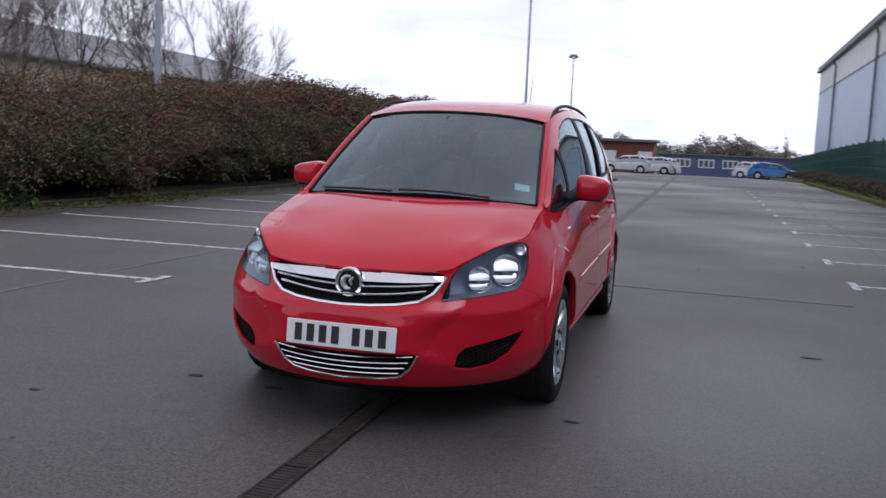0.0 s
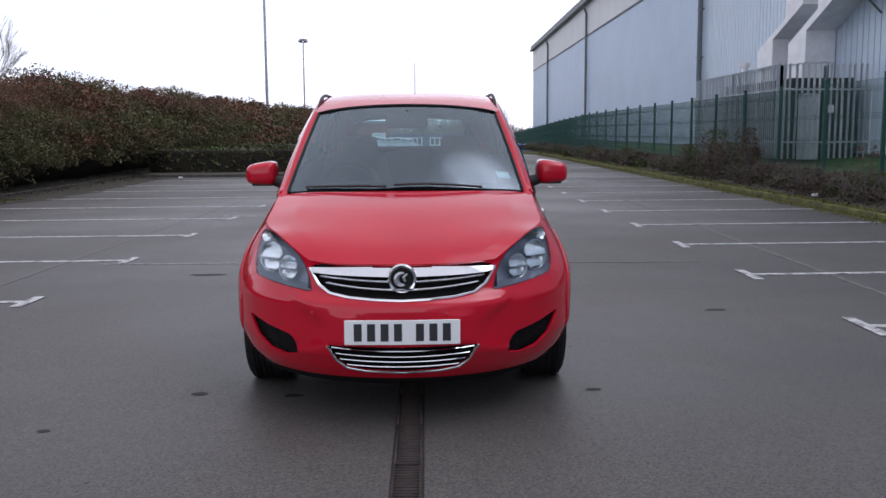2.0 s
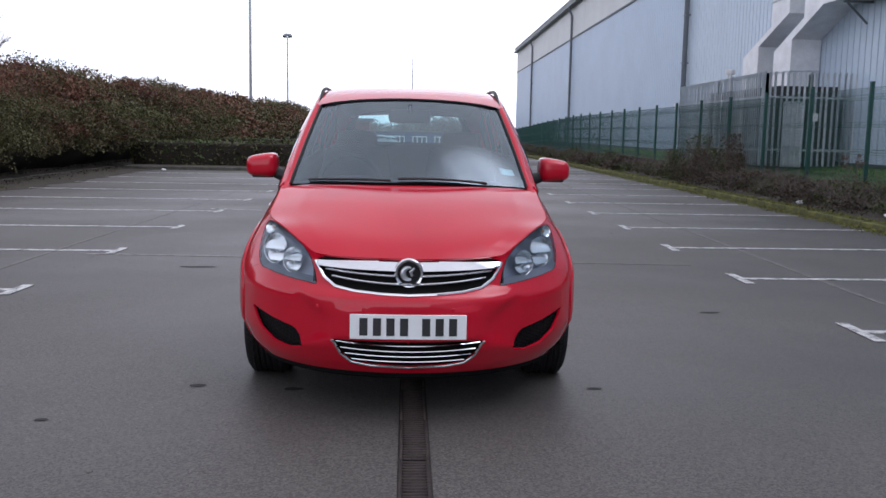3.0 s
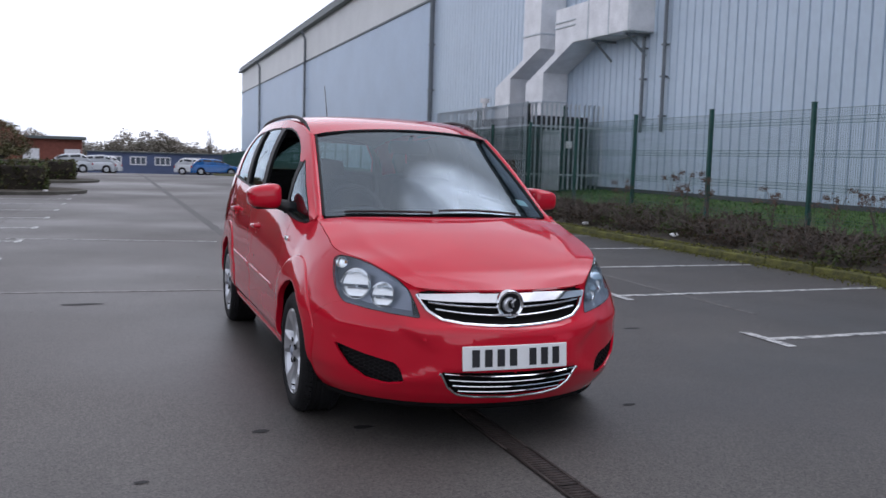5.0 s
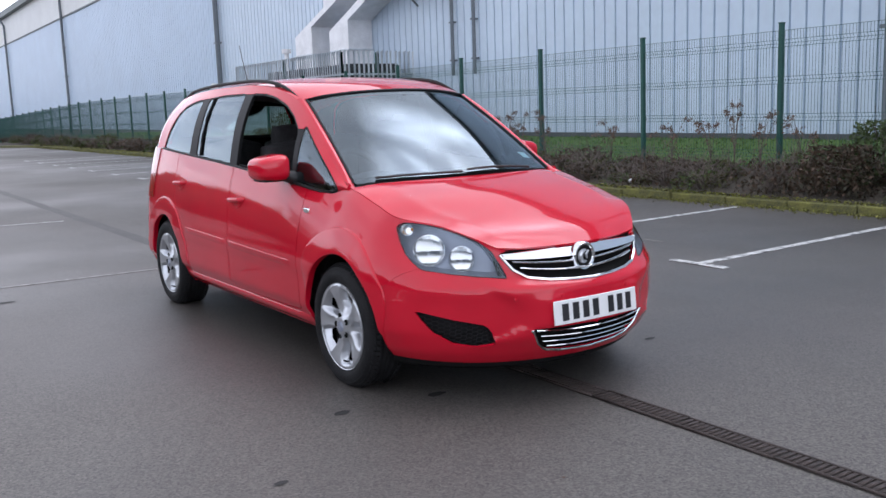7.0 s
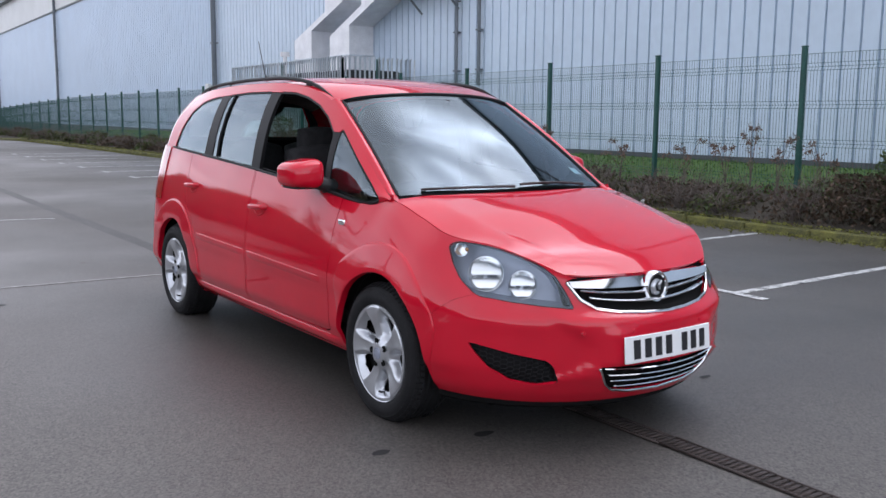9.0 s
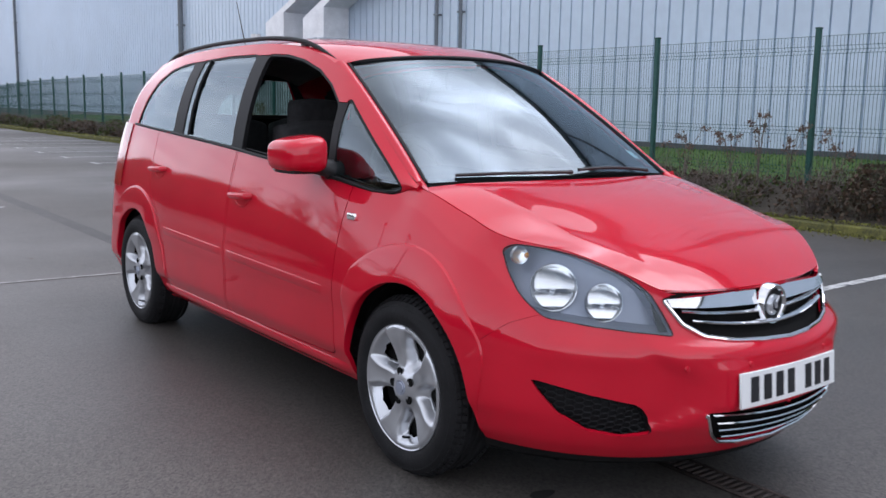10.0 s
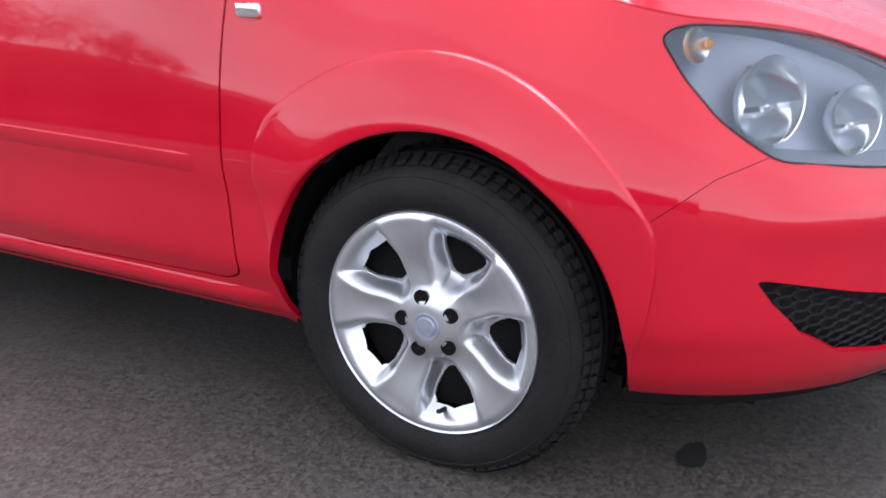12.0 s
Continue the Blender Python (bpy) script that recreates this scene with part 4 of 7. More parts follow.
def hedge():
    """An inner mass coloured near-black for shade, covered with tumbling clumps of leafy sprays; the foot stays bare
    and dark.
    """
    h = thing("hedge", "long overgrown hedge of russet and dull green leaves", "hedge", kind="stuff")
    rng = np.random.default_rng(31)
    bm = bmesh.new()
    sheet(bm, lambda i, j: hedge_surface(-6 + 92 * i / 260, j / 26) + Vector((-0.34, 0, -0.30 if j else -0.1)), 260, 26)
    part("shaded_mass", bm, HEDGE_CORE, h, sharp=0)
    for y0, y1, count, each, size in ((-5, 20, 330, 640, 0.025), (20, 42, 290, 460, 0.036), (42, 86, 300, 160, 0.080)):
        clouds = {HEDGE_LEAF: [], HEDGE_RUSSET: []}
        for _ in range(count):
            y = rng.uniform(y0, y1)
            face = rng.random() < 0.66
            t = rng.uniform(0.17, 0.62) if face else rng.uniform(0.56, 1.0)
            r = rng.uniform(0.32, 0.95) * (1.0 if size < 0.06 else 1.25)
            c = np.array(hedge_surface(y, t)) + np.array([rng.uniform(-0.60, 0.30), 0, rng.uniform(-0.30, 0.10)])
            # the rounded upper side of the clump
            d = rng.normal(0, 1, (each, 3))
            d /= np.linalg.norm(d, axis=1)[:, None]
            way = np.array([0.66, 0.0, 0.75])
            low = d @ way < -0.15
            d[low] -= 2 * (d[low] @ way)[:, None] * way
            q = c + d * np.array([r, r * 1.25, r * 0.62]) * rng.uniform(0.62, 1.06, (each, 1))
            q[:, 2] -= 0.30 * r * np.maximum(d[:, 0], 0) ** 2
            cloud = [q]
            # arching sprays that hang over its edge
            for _s in range(7):
                a = rng.uniform(-1.3, 1.3)
                e = np.array([math.cos(a), math.sin(a), rng.uniform(-0.1, 0.5)])
                k = rng.random((each // 14, 1))
                p = c + e * np.array([r, r * 1.2, r * 0.6]) * (0.7 + 0.95 * k) + rng.normal(0, 0.035 + 0.03 * (size > 0.06), (each // 14, 3))
                p[:, 2] -= (0.42 * r * k * k)[:, 0]
                cloud.append(p)
            rust = 0.50 * noise.noise((y * 0.22, t * 2.0, 4)) + (t - 0.42) * 0.9 + rng.normal(0, 0.16)
            clouds[HEDGE_RUSSET if rust > 0.05 else HEDGE_LEAF].append(np.concatenate(cloud))
        for leaf, cloud in clouds.items():
            q = np.concatenate(cloud)
            q[:, 2] = np.maximum(q[:, 2], 0.10)
            v, f = leaves(q, size, rng=rng)
            tagged(raw("leaves", v, f, leaf, h), kind="stuff")
    # thin shoots along the brow
    bm = bmesh.new()
    for i in range(700):
        y = rng.uniform(2, 60)
        p = hedge_surface(y, rng.uniform(0.45, 1.0))
        l = rng.uniform(0.15, 0.6)
        p.z += 0.05
        q = p + Vector((rng.normal(0, 0.12), rng.normal(0, 0.15), l))
        tube(bm, [p, p.lerp(q, 0.5) + Vector((rng.normal(0, 0.03), 0, 0)), q], [0.006, 0.004, 0.002], 3, False)
    tagged(part("shoot_mass", bm, TWIG, h, sharp=0), kind="stuff")
    # ivy bush at the near end
    s = thing("ivy_bush", "ivy bush with fresh green leaves before the hedge", "bush")
    pts = shrub_points(rng, -9.9, 8.2, 1.2, 1.35, 2600)
    v, f = leaves(pts, 0.05, rng=rng)
    tagged(raw("leaves", v, f, BRIGHT_LEAF, s), kind="stuff")
    bm = bmesh.new()
    for i in range(20):
        a = rng.uniform(0, 6.28)
        tube(bm, [(-9.9, 8.2, 0), (-9.9 + 0.7 * math.cos(a), 8.2 + 0.7 * math.sin(a), rng.uniform(0.5, 1.2))], [0.012, 0.004], 4, False)
    tagged(part("stem_mass", bm, TWIG, s), kind="stuff")


hedge()


def left_verge():
    v, f = [], []
    n = 120
    for i in range(n):
        y = -12 + 0.9 * i
        for j in range(5):
            x = -9.22 - 6 * (j / 4) ** 1.5 + PARK * 0.5 * y
            v.append((x, y, (0.07 + 0.06 * noise.noise((x, y, 0)) + (0.05 if j > 1 else 0) if j else 0.006) + drop(y)))
    for i in range(n - 1):
        for j in range(4):
            k = i * 5 + j
            f.append((k, k + 5, k + 6, k + 1))
    tagged(raw("verge", v, f, SOIL), "leaf-strewn earth under the hedge", "verge", kind="structure")
    rng = np.random.default_rng(44)
    m = 2600
    y = rng.uniform(-2, 34, m)
    x = -9.05 + PARK * 0.5 * y + rng.normal(0, 0.42, m)
    z = np.where(x < -9.1 + PARK * 0.5 * y, 0.11, 0.008) + rng.uniform(0, 0.02, m)
    v, f = leaves(np.stack([x, y, z], 1), 0.024, rng=rng)
    tagged(raw("leaf_litter", v, f, DRY_LEAF), "dead brown leaves strewn along the kerb", "leaf litter", kind="stuff")

    # dark earth and leaf mould over the asphalt edge, with the hedge's shade painted in
    v = []
    for i in range(150):
        y = 3 + 0.3 * i
        edge = -7.85 + 0.4 * ease(13, 18, y) + PARK * 0.5 * y + 0.55 * noise.noise((0, y * 0.5, 5)) + 0.25 * noise.noise((3, y * 1.9, 5)) + 0.1 * noise.noise((3, y * 6, 5))
        v += [(-9.12 + PARK * 0.5 * y, y, 0.012 + drop(y)), (edge, y, 0.005 + drop(y))]
    f = [(2 * i, 2 * i + 1, 2 * i + 3, 2 * i + 2) for i in range(149)]
    tagged(raw("mould_and_shade", v, f, SOIL), "dark leaf mould and painted hedge shade along the edge of the asphalt", "leaf mould", kind="structure")
    m = 9000
    y = rng.uniform(3, 15, m)
    x = -8.62 + PARK * 0.5 * y + rng.normal(0, 0.26, m) + 0.2 * np.sin(y * 1.3)
    v, f = leaves(np.stack([x, y, rng.uniform(0.008, 0.03, m)], 1), 0.022, rng=rng)
    weedy = leafy("weeds_on_mould", [(0.045, 0.060, 0.018), (0.10, 0.115, 0.032), (0.050, 0.040, 0.024), (0.075, 0.085, 0.028)])
    tagged(raw("weeds", v, f, weedy), "low green weeds along the edge of the asphalt", "weeds", kind="stuff")


left_verge()
build_kerb("kerb_west", lambda y: -9.16 + PARK * 0.5 * y, -6, 60, False, "worn concrete kerb before the hedge")


def low_hedge(x, y, lx, ly, h, seed):
    g = thing("low_hedge", "low clipped dark green hedge on an island", "hedge", "clipped hedges", at=(x, y, 0))
    bm = bmesh.new()
    bmesh.ops.create_cube(bm, size=1)
    bmesh.ops.subdivide_edges(bm, edges=bm.edges, cuts=7, use_grid_fill=True)
    for q in bm.verts:
        q.co = Vector((q.co.x * lx, q.co.y * ly, (q.co.z + 0.5) * h))
        q.co += q.co.normalized() * 0.08 * noise.noise(q.co * 2.5)
    # inner block coloured near-black for the shade behind the leaves
    part("shaded_mass", bm, HEDGE_CORE, g, sharp=0)
    rng = np.random.default_rng(seed)
    n = 5000
    p = rng.uniform(-0.5, 0.5, (n, 3))
    k = rng.integers(0, 3, n)
    p[np.arange(n), k] = np.sign(p[np.arange(n), k]) * 0.5
    p = p * np.array([lx, ly, h]) + np.array([0, 0, h / 2]) + rng.normal(0, 0.05, (n, 3))
    p[:, 2] = np.maximum(p[:, 2], 0.03)
    v, f = leaves(p, 0.06, rng=rng)
    tagged(raw("leaves", v, f, SHRUB_LEAF, g), kind="stuff")


low_hedge(-5.75, 26.4, 5.1, 1.7, 0.80, 61)
low_hedge(-5.30, 36.6, 5.4, 1.7, 0.80, 62)


def island(x0, x1, y0, y1):
    """A kerbed bed with a rounded end, filled with leaf-strewn earth."""
    n = 10
    r = (y1 - y0) / 2
    ring = [(x0, y0), (x1 - r, y0)] + [(x1 - r + r * math.sin(math.pi * i / n), y0 + r - r * math.cos(math.pi * i / n)) for i in range(1, n)] + [(x1 - r, y1), (x0, y1)]
    m = len(ring)
    c = Vector(((x0 + x1) / 2, (y0 + y1) / 2))
    v = [(x, y, 0.0) for x, y in ring] + [(x, y, 0.09) for x, y in ring]
    v += [(x + (c.x - x) * 0.05, y + (c.y - y) * 0.05, 0.10) for x, y in ring]
    f = [(i, (i + 1) % m, m + (i + 1) % m, m + i) for i in range(m)] + [(m + i, m + (i + 1) % m, 2 * m + (i + 1) % m, 2 * m + i) for i in range(m)]
    k = tagged(raw("island_kerb", v, f, KERB_DIRTY, sharp=30), "low kerb round a planted island", "kerb", "planted islands", "structure")
    raw("island_bed", [p for p in v[2 * m:]], [tuple(range(m))], SOIL, k)


island(-8.3, -2.0, 24.2, 28.2)
island(-8.3, -1.6, 34.2, 38.6)


def bare_tree(x, y, h, seed, z0=0.0, spread=0.33, levels=5, lean=0.0):
    rng = np.random.default_rng(seed)
    t = thing("bare_tree", "leafless tree with many thin upright branches", "tree", "bare trees", at=(x, y, z0))
    trunk, twigs = bmesh.new(), bmesh.new()

    def grow(p, d, l, r, level):
        q = p + d * l
        m = p.lerp(q, 0.5) + Vector(rng.normal(0, 0.03 * l, 3))
        tube(trunk if level < 2 else twigs, [p, m, q], [r, r * 0.85, r * 0.68], 7 if level < 2 else 3, False)
        if level >= levels:
            return
        for i in range(3 if level < levels - 1 else 4):
            nd = (d + Vector(rng.normal(0, spread, 3)) + Vector((0, 0, 0.22))).normalized()
            s = p.lerp(q, rng.uniform(0.45, 1.0)) if i else q
            grow(s, nd, l * rng.uniform(0.62, 0.86), r * (0.62 if i else 0.68), level + 1)
    for k in range(2 if y < 30 else 1):
        d = Vector((lean + rng.normal(0, 0.16), rng.normal(0, 0.16), 1)).normalized()
        grow(Vector((0.12 * k, 0.08 * k, 0)), d, h * rng.uniform(0.24, 0.31), h * 0.006, 0)
    part("trunk", trunk, BARK, t, sharp=0)
    part("crown", twigs, TWIG, t, sharp=0)


for i, (x, y, h) in enumerate(((-17.0, 20.5, 6.6), (-20.5, 23.0, 6.8), (-14.5, 21.5, 5.6), (-16.0, 27.0, 6.4), (-14.2, 26.0, 5.2), (-15.0, 33.0, 6.0), (-14.0, 31.0, 4.8), (-23.5, 24.0, 7.2), (-14.0, 39.0, 4.8), (-18, 35, 6.2), (-13.5, 50, 4.6), (-26, 29, 7.0))):
    bare_tree(x, y, h * (1.2 if y < 30 else 0.8), 500 + i, 0.1 if x > -14.8 else 0.0, levels=6 if y < 30 else 5)


def far_tree(x, y, h, r, seed):
    """A distant leafless tree: trunk, limbs and a haze of twigs with gaps."""
    rng = np.random.default_rng(seed)
    z0 = drop(y)
    t = thing("far_tree", "distant leafless tree with a rounded twiggy crown", "tree", "far trees", at=(x, y, z0))
    bm = bmesh.new()
    tube(bm, [(0, 0, 0), (0.1, 0, h * 0.45)], [0.22, 0.14], 6, False)
    for i in range(6):
        a = rng.uniform(0, 6.28)
        e = Vector((r * 0.75 * math.cos(a) * rng.uniform(0.3, 1), r * 0.75 * math.sin(a) * rng.uniform(0.3, 1), h * rng.uniform(0.65, 0.95)))
        tube(bm, [(0, 0, h * rng.uniform(0.15, 0.4)), (e.x * 0.4, e.y * 0.4, e.z * 0.65), e], [0.10, 0.06, 0.02], 4, False)
    part("trunk", bm, BARK, t, sharp=0)
    n = 4200 if r > 1.2 else 700
    d = rng.normal(0, 1, (n, 3))
    d /= np.linalg.norm(d, axis=1)[:, None]
    lump = 1 + 0.16 * np.sin(d[:, 0] * 5 + seed) + 0.14 * np.sin(d[:, 1] * 6 + seed * 2) + 0.12 * np.sin(d[:, 2] * 7 + d[:, 0] * 4 + seed)
    p = d * (rng.random(n) ** 0.42 * lump)[:, None] * np.array([r, r, h * 0.46]) + np.array([0, 0, h * 0.54])
    p[:, 2] = np.maximum(p[:, 2], 0.3)
    v, f = leaves(p, 0.17 if r > 1.2 else 0.08, rng=rng)
    raw("crown", v, f, FAR_TWIG, t)


rng_far = np.random.default_rng(77)
for i in range(40):
    x = -74 + i * 3.1 + rng_far.uniform(-1, 1)
    y = 165 + rng_far.uniform(-12, 16)
    h = 5.6 + 1.3 * noise.noise((x * 0.11, 0, 0)) + rng_far.uniform(-0.7, 0.9)
    if -3 < x < 2:
        h -= 0.9
    if x > 16:
        h -= 1.9
    far_tree(x, y, h, rng_far.uniform(2.6, 3.9), 900 + i)
far_tree(14.6, 140.0, 7.0, 0.75, 990)


def column_lamp(x, y, h, label, heads=2):
    p = thing("lamp_column", label, "street lamp", "lamp columns", at=(x, y, drop(y)))
    bm = bmesh.new()
    tube(bm, [(0, 0, 0), (0, 0, h * 0.45), (0, 0, h)], [0.11, 0.085, 0.06], 10)
    part("column", bm, POLE, p)
    bm = bmesh.new()
    tube(bm, [(-0.30, 0, h - 0.05), (0.30, 0, h - 0.05)], 0.035, 6)
    part("cross_arm", bm, POLE, p)
    for s in (-1, 1):
        bm = box_bm((0, 0, 0), (0.42, 0.40, 0.22), 0.03)
        q = part("floodlight", bm, PIPE_GREY, p)
        q.location, q.rotation_euler = (s * 0.23, -0.05, h + 0.14), (radians(40), 0, s * 0.6)


column_lamp(-9.2, 55.3, 12.0, "tall slim grey lamp column")
column_lamp(-11.2, 93.0, 11.6, "tall grey lamp column with twin floodlights")
column_lamp(-13.2, 19.3, 10.5, "grey lamp column rising out of the hedge")


def grey_shed():
    """The big shed behind the trees, with a shallow curved sheet roof."""
    s = thing("far_shed", "large shed with a curved grey sheet roof", "building", kind="structure")
    v, f = [], []
    n = 14
    for y in (20, 84):
        for i in range(n + 1):
            k = i / n
            v.append((-38 - 40 * k, y, 5.6 + 4.4 * math.sin(k * math.pi) ** 0.8))
    f = [(i, i + 1, n + 2 + i, n + 1 + i) for i in range(n)]
    raw("roof", v, f, ROOF_GREY, s)
    bm = box_bm((-58, 52, 2.8), (39, 63, 5.5))
    part("wall", bm, BUFF_WALL, s)
    gable = [(x, y + 0.3, z) for x, y, z in v[:n + 1]]
    raw("gable_wall", gable + [(-78, 20.3, 4.0), (-38, 20.3, 4.0)], [tuple(range(n + 3))], BUFF_WALL, s)
    bm = bmesh.new()
    tube(bm, [(-37.9, 20, 5.5), (-37.9, 84, 5.5)], 0.16, 8)
    part("gutter", bm, TRIM_GREY, s)


grey_shed()


def cabin(x0, x1, y, h):
    """The low blue building across the far end."""
    z = drop(y)
    c = thing("blue_building", "long low blue building with white windows", "building", kind="structure")
    part("wall", box_bm(((x0 + x1) / 2, y + 3, z + h / 2), (x1 - x0, 6, h)), BLUE_WALL, c)
    part("roof", box_bm(((x0 + x1) / 2, y + 3, z + h + 0.07), (x1 - x0 + 0.4, 6.5, 0.14), 0.02), TRIM_GREY, c)
    for wx in (0.3, 3.1, 5.9, 9.4):
        w = part("window", box_bm((wx, y - 0.01, z + h * 0.62), (1.7, 0.06, 0.85)), PANE_DARK, c)
        bm = bmesh.new()
        for dx in (-0.87, -0.3, 0.3, 0.87):
            box(bm, (wx + dx, y - 0.06, z + h * 0.62), (0.12, 0.08, 0.98))
        for dz in (-0.45, 0.45):
            box(bm, (wx, y - 0.06, z + h * 0.62 + dz), (1.86, 0.09, 0.12))
        part("window_frame", bm, WHITE_FRAME, w)
    b = thing("brick_building", "red brick building with a flat dark roof", "building", kind="structure")
    part("wall", box_bm((-11.2, y + 4, z + 1.9), (16, 8, 3.8)), BRICK_RED, b)
    part("roof", box_bm((-11.2, y + 3.8, z + 3.95), (17, 9, 0.35), 0.03), TRIM_GREY, b)
    for wx in (-12.4, -8.6, -4.2):
        part("window", box_bm((wx, y - 0.02, z + 2.0), (1.7, 0.06, 1.3)), WHITE_FRAME, b)


cabin(-2.6, 13.0, 112, 2.45)


def small_car(label, x, y, turn, paint, length=4.0, height=1.48):
    """A parked hatchback: body, glasshouse, windows, lamps and wheels."""
    c = thing("parked_car", label, "car", "parked cars")
    hw = 0.84
    low = spline([(0, 0.55), (0.04, 0.72), (0.22, 0.92), (0.5, 0.95), (0.85, 0.98), (0.97, 0.90), (1, 0.6)])
    bm = bmesh.new()

    def hull(i, j):
        u, k = i / 30, j / 10
        a = math.pi * k
        w = hw * (1 - 0.22 * abs(2 * u - 1) ** 5)
        xx = w * math.copysign(abs(math.cos(a)) ** 0.35, math.cos(a))
        zt = low(u)
        return (u * length - length / 2, xx, 0.22 + (zt - 0.22) * math.sin(a) ** 0.5)
    sheet(bm, hull, 30, 10)
    part("body", bm, paint, c, sharp=50)
    roof = spline([(0, 0.0), (0.30, 0.92), (0.5, 1.0), (0.8, 0.95), (1, 0.0)])

    def top(i, j):
        u, k = i / 50, j / 20
        a = math.pi * k
        s = roof(u)
        w = hw * (0.94 - 0.20 * s)
        return (-length / 2 + length * (0.20 + 0.78 * u), w * math.copysign(abs(math.cos(a)) ** 0.3, math.cos(a)), 0.90 + (height - 0.90) * s * math.sin(a) ** 0.35)
    bm = bmesh.new()
    sheet(bm, top, 50, 20)
    bm.faces.ensure_lookup_table()
    panes = {}
    for i in range(50):
        for j in range(20):
            u, flank = (i + 0.5) / 50, j < 4 or j > 15
            if flank:
                key = next((n for n, (p, q) in enumerate(((0.16, 0.44), (0.48, 0.72), (0.76, 0.87))) if p < u < q), None)
                key = None if key is None else (key, j < 4)
            else:
                key = "front" if u < 0.25 else "rear" if 0.86 < u < 0.96 else None
            if key is not None and (not flank or 0 < j < 19):
                panes.setdefault(key, []).append(bm.faces[i * 20 + j])
    for fs in panes.values():
        part("window", pick(bm, fs), CAR_PANE, c, sharp=50)
    bmesh.ops.delete(bm, geom=[f for fs in panes.values() for f in fs], context="FACES")
    part("glasshouse", bm, paint, c, sharp=50)
    for s in (-1, 1):
        part("bumper", box_bm((s * length * 0.482, 0, 0.42), (0.14, 1.52, 0.20), 0.05), paint, c)
        part("sill", box_bm((0, s * 0.80, 0.26), (length * 0.56, 0.08, 0.10), 0.02), BLACK_PLASTIC, c)
        for wx in (-0.31, 0.30):
            # flat black disc on the body side, painting the shaded gap round the tyre
            q = bmesh.new()
            lathe(q, [(0.005, 0.0), (0.36, 0.0), (0.365, 0.02), (0.365, 0.10)], 24, "y")
            ob = part("arch_shade", q, DARK_VOID, c)
            ob.location, ob.rotation_euler = (wx * length, s * 0.842, 0.33), (0, 0, 0 if s < 0 else math.pi)
    for s in (-1, 1):
        q = bmesh.new()
        box(q, (s * length * 0.485, 0.58, 0.72), (0.08, 0.34, 0.2), 0.03)
        part("lamp", q, REFLECTOR if s < 0 else TAIL_RED, c)
        q = bmesh.new()
        box(q, (s * length * 0.485, -0.58, 0.72), (0.08, 0.34, 0.2), 0.03)
        part("lamp", q, REFLECTOR if s < 0 else TAIL_RED, c)
    for wx in (-0.31, 0.30):
        for s in (-1, 1):
            q = bmesh.new()
            lathe(q, [(0.02, 0), (0.30, 0.0), (0.315, 0.04), (0.315, 0.16), (0.2, 0.2)], 20, "y")
            w = part("tyre", q, RUBBER, c)
            w.location = (wx * length, s * 0.70 - (0.0 if s < 0 else 0.0), 0.315)
            w.rotation_euler = (0, 0, 0 if s < 0 else math.pi)
            w.location.y = s * 0.872
            q = bmesh.new()
            lathe(q, [(0.02, -0.012), (0.19, -0.006), (0.20, 0.01)], 16, "y")
            part("rim", q, SILVER, w)
    c.location, c.rotation_euler = (x, y, drop(y)), (0, 0, turn)
    return c


small_car("silver hatchback parked at the far end", -3.9, 75.0, 0.05, CAR_SILVER)
small_car("silver car parked beside another", -2.1, 79.0, 0.05, CAR_SILVER)
small_car("white car parked in the far row", -1.5, 83.0, 0.05, CAR_WHITE)
small_car("white hatchback parked by the fence", 6.9, 84.0, math.pi - 0.1, CAR_WHITE, 3.7)
small_car("bright blue hatchback parked by the fence", 8.2, 79.5, math.pi - 0.05, CAR_BLUE, 4.2, 1.42)

# ---- the red car: its nose at y = 0, its tail at y = 4.45 ----
AXLE_F, AXLE_R, HUB_Z, ARCH_Z = 0.96, 3.665, 0.303, 0.314
HALF, NOSE = 0.855, 0.76

# the upper edge of the lower body: bonnet lip, wing top and waistline
EDGE = spline([
    (0.00, 0.00, 0.105, 0.728), (0.33, 0.42, 0.170, 0.735), (0.45, 0.515, 0.265, 0.789), (0.60, 0.610, 0.400, 0.842),
    (0.75, 0.685, 0.565, 0.864), (1.04, 0.702, 0.80, 0.925), (1.30, 0.699, 1.065, 0.985), (1.46, 0.735, 1.20, 0.955), (1.74, 0.762, 1.50, 0.985),
    (2.24, 0.772, 2.0, 1.028), (2.74, 0.775, 2.5, 1.066), (3.24, 0.770, 3.0, 1.095), (4.09, 0.745, 3.85, 1.140),
    (4.55, 0.690, 4.17, 1.160), (4.95, 0.40, 4.335, 1.172), (5.24, 0.0, 4.37, 1.176)])
LOW_IN = spline([(0.15, 0.13), (0.20, 0.085), (0.26, 0.034), (0.32, 0.010), (0.40, 0.0), (1.3, 0.0)])


def plan(u):
    """The widest outline of the body in plan, and its outward direction."""
    if u <= 1:
        a = u * math.pi / 2
        x, y = HALF * math.sin(a), NOSE * (1 - math.cos(a))
        n = Vector((math.sin(a) / HALF, -math.cos(a) / NOSE))
    elif u <= 4.24:
        x, y, n = HALF - 0.02 * ease(3.3, 4.24, u), NOSE + (u - 1), Vector((1, 0))
    else:
        a = (u - 4.24) * math.pi / 2
        c, s = max(math.cos(a), 1e-6), max(math.sin(a), 1e-6)
        x, y = (HALF - 0.02) * c**0.6, 4.0 + 0.45 * s**0.75
        n = Vector((c**1.2, s**1.2))
    return Vector((x, y)), n.normalized()


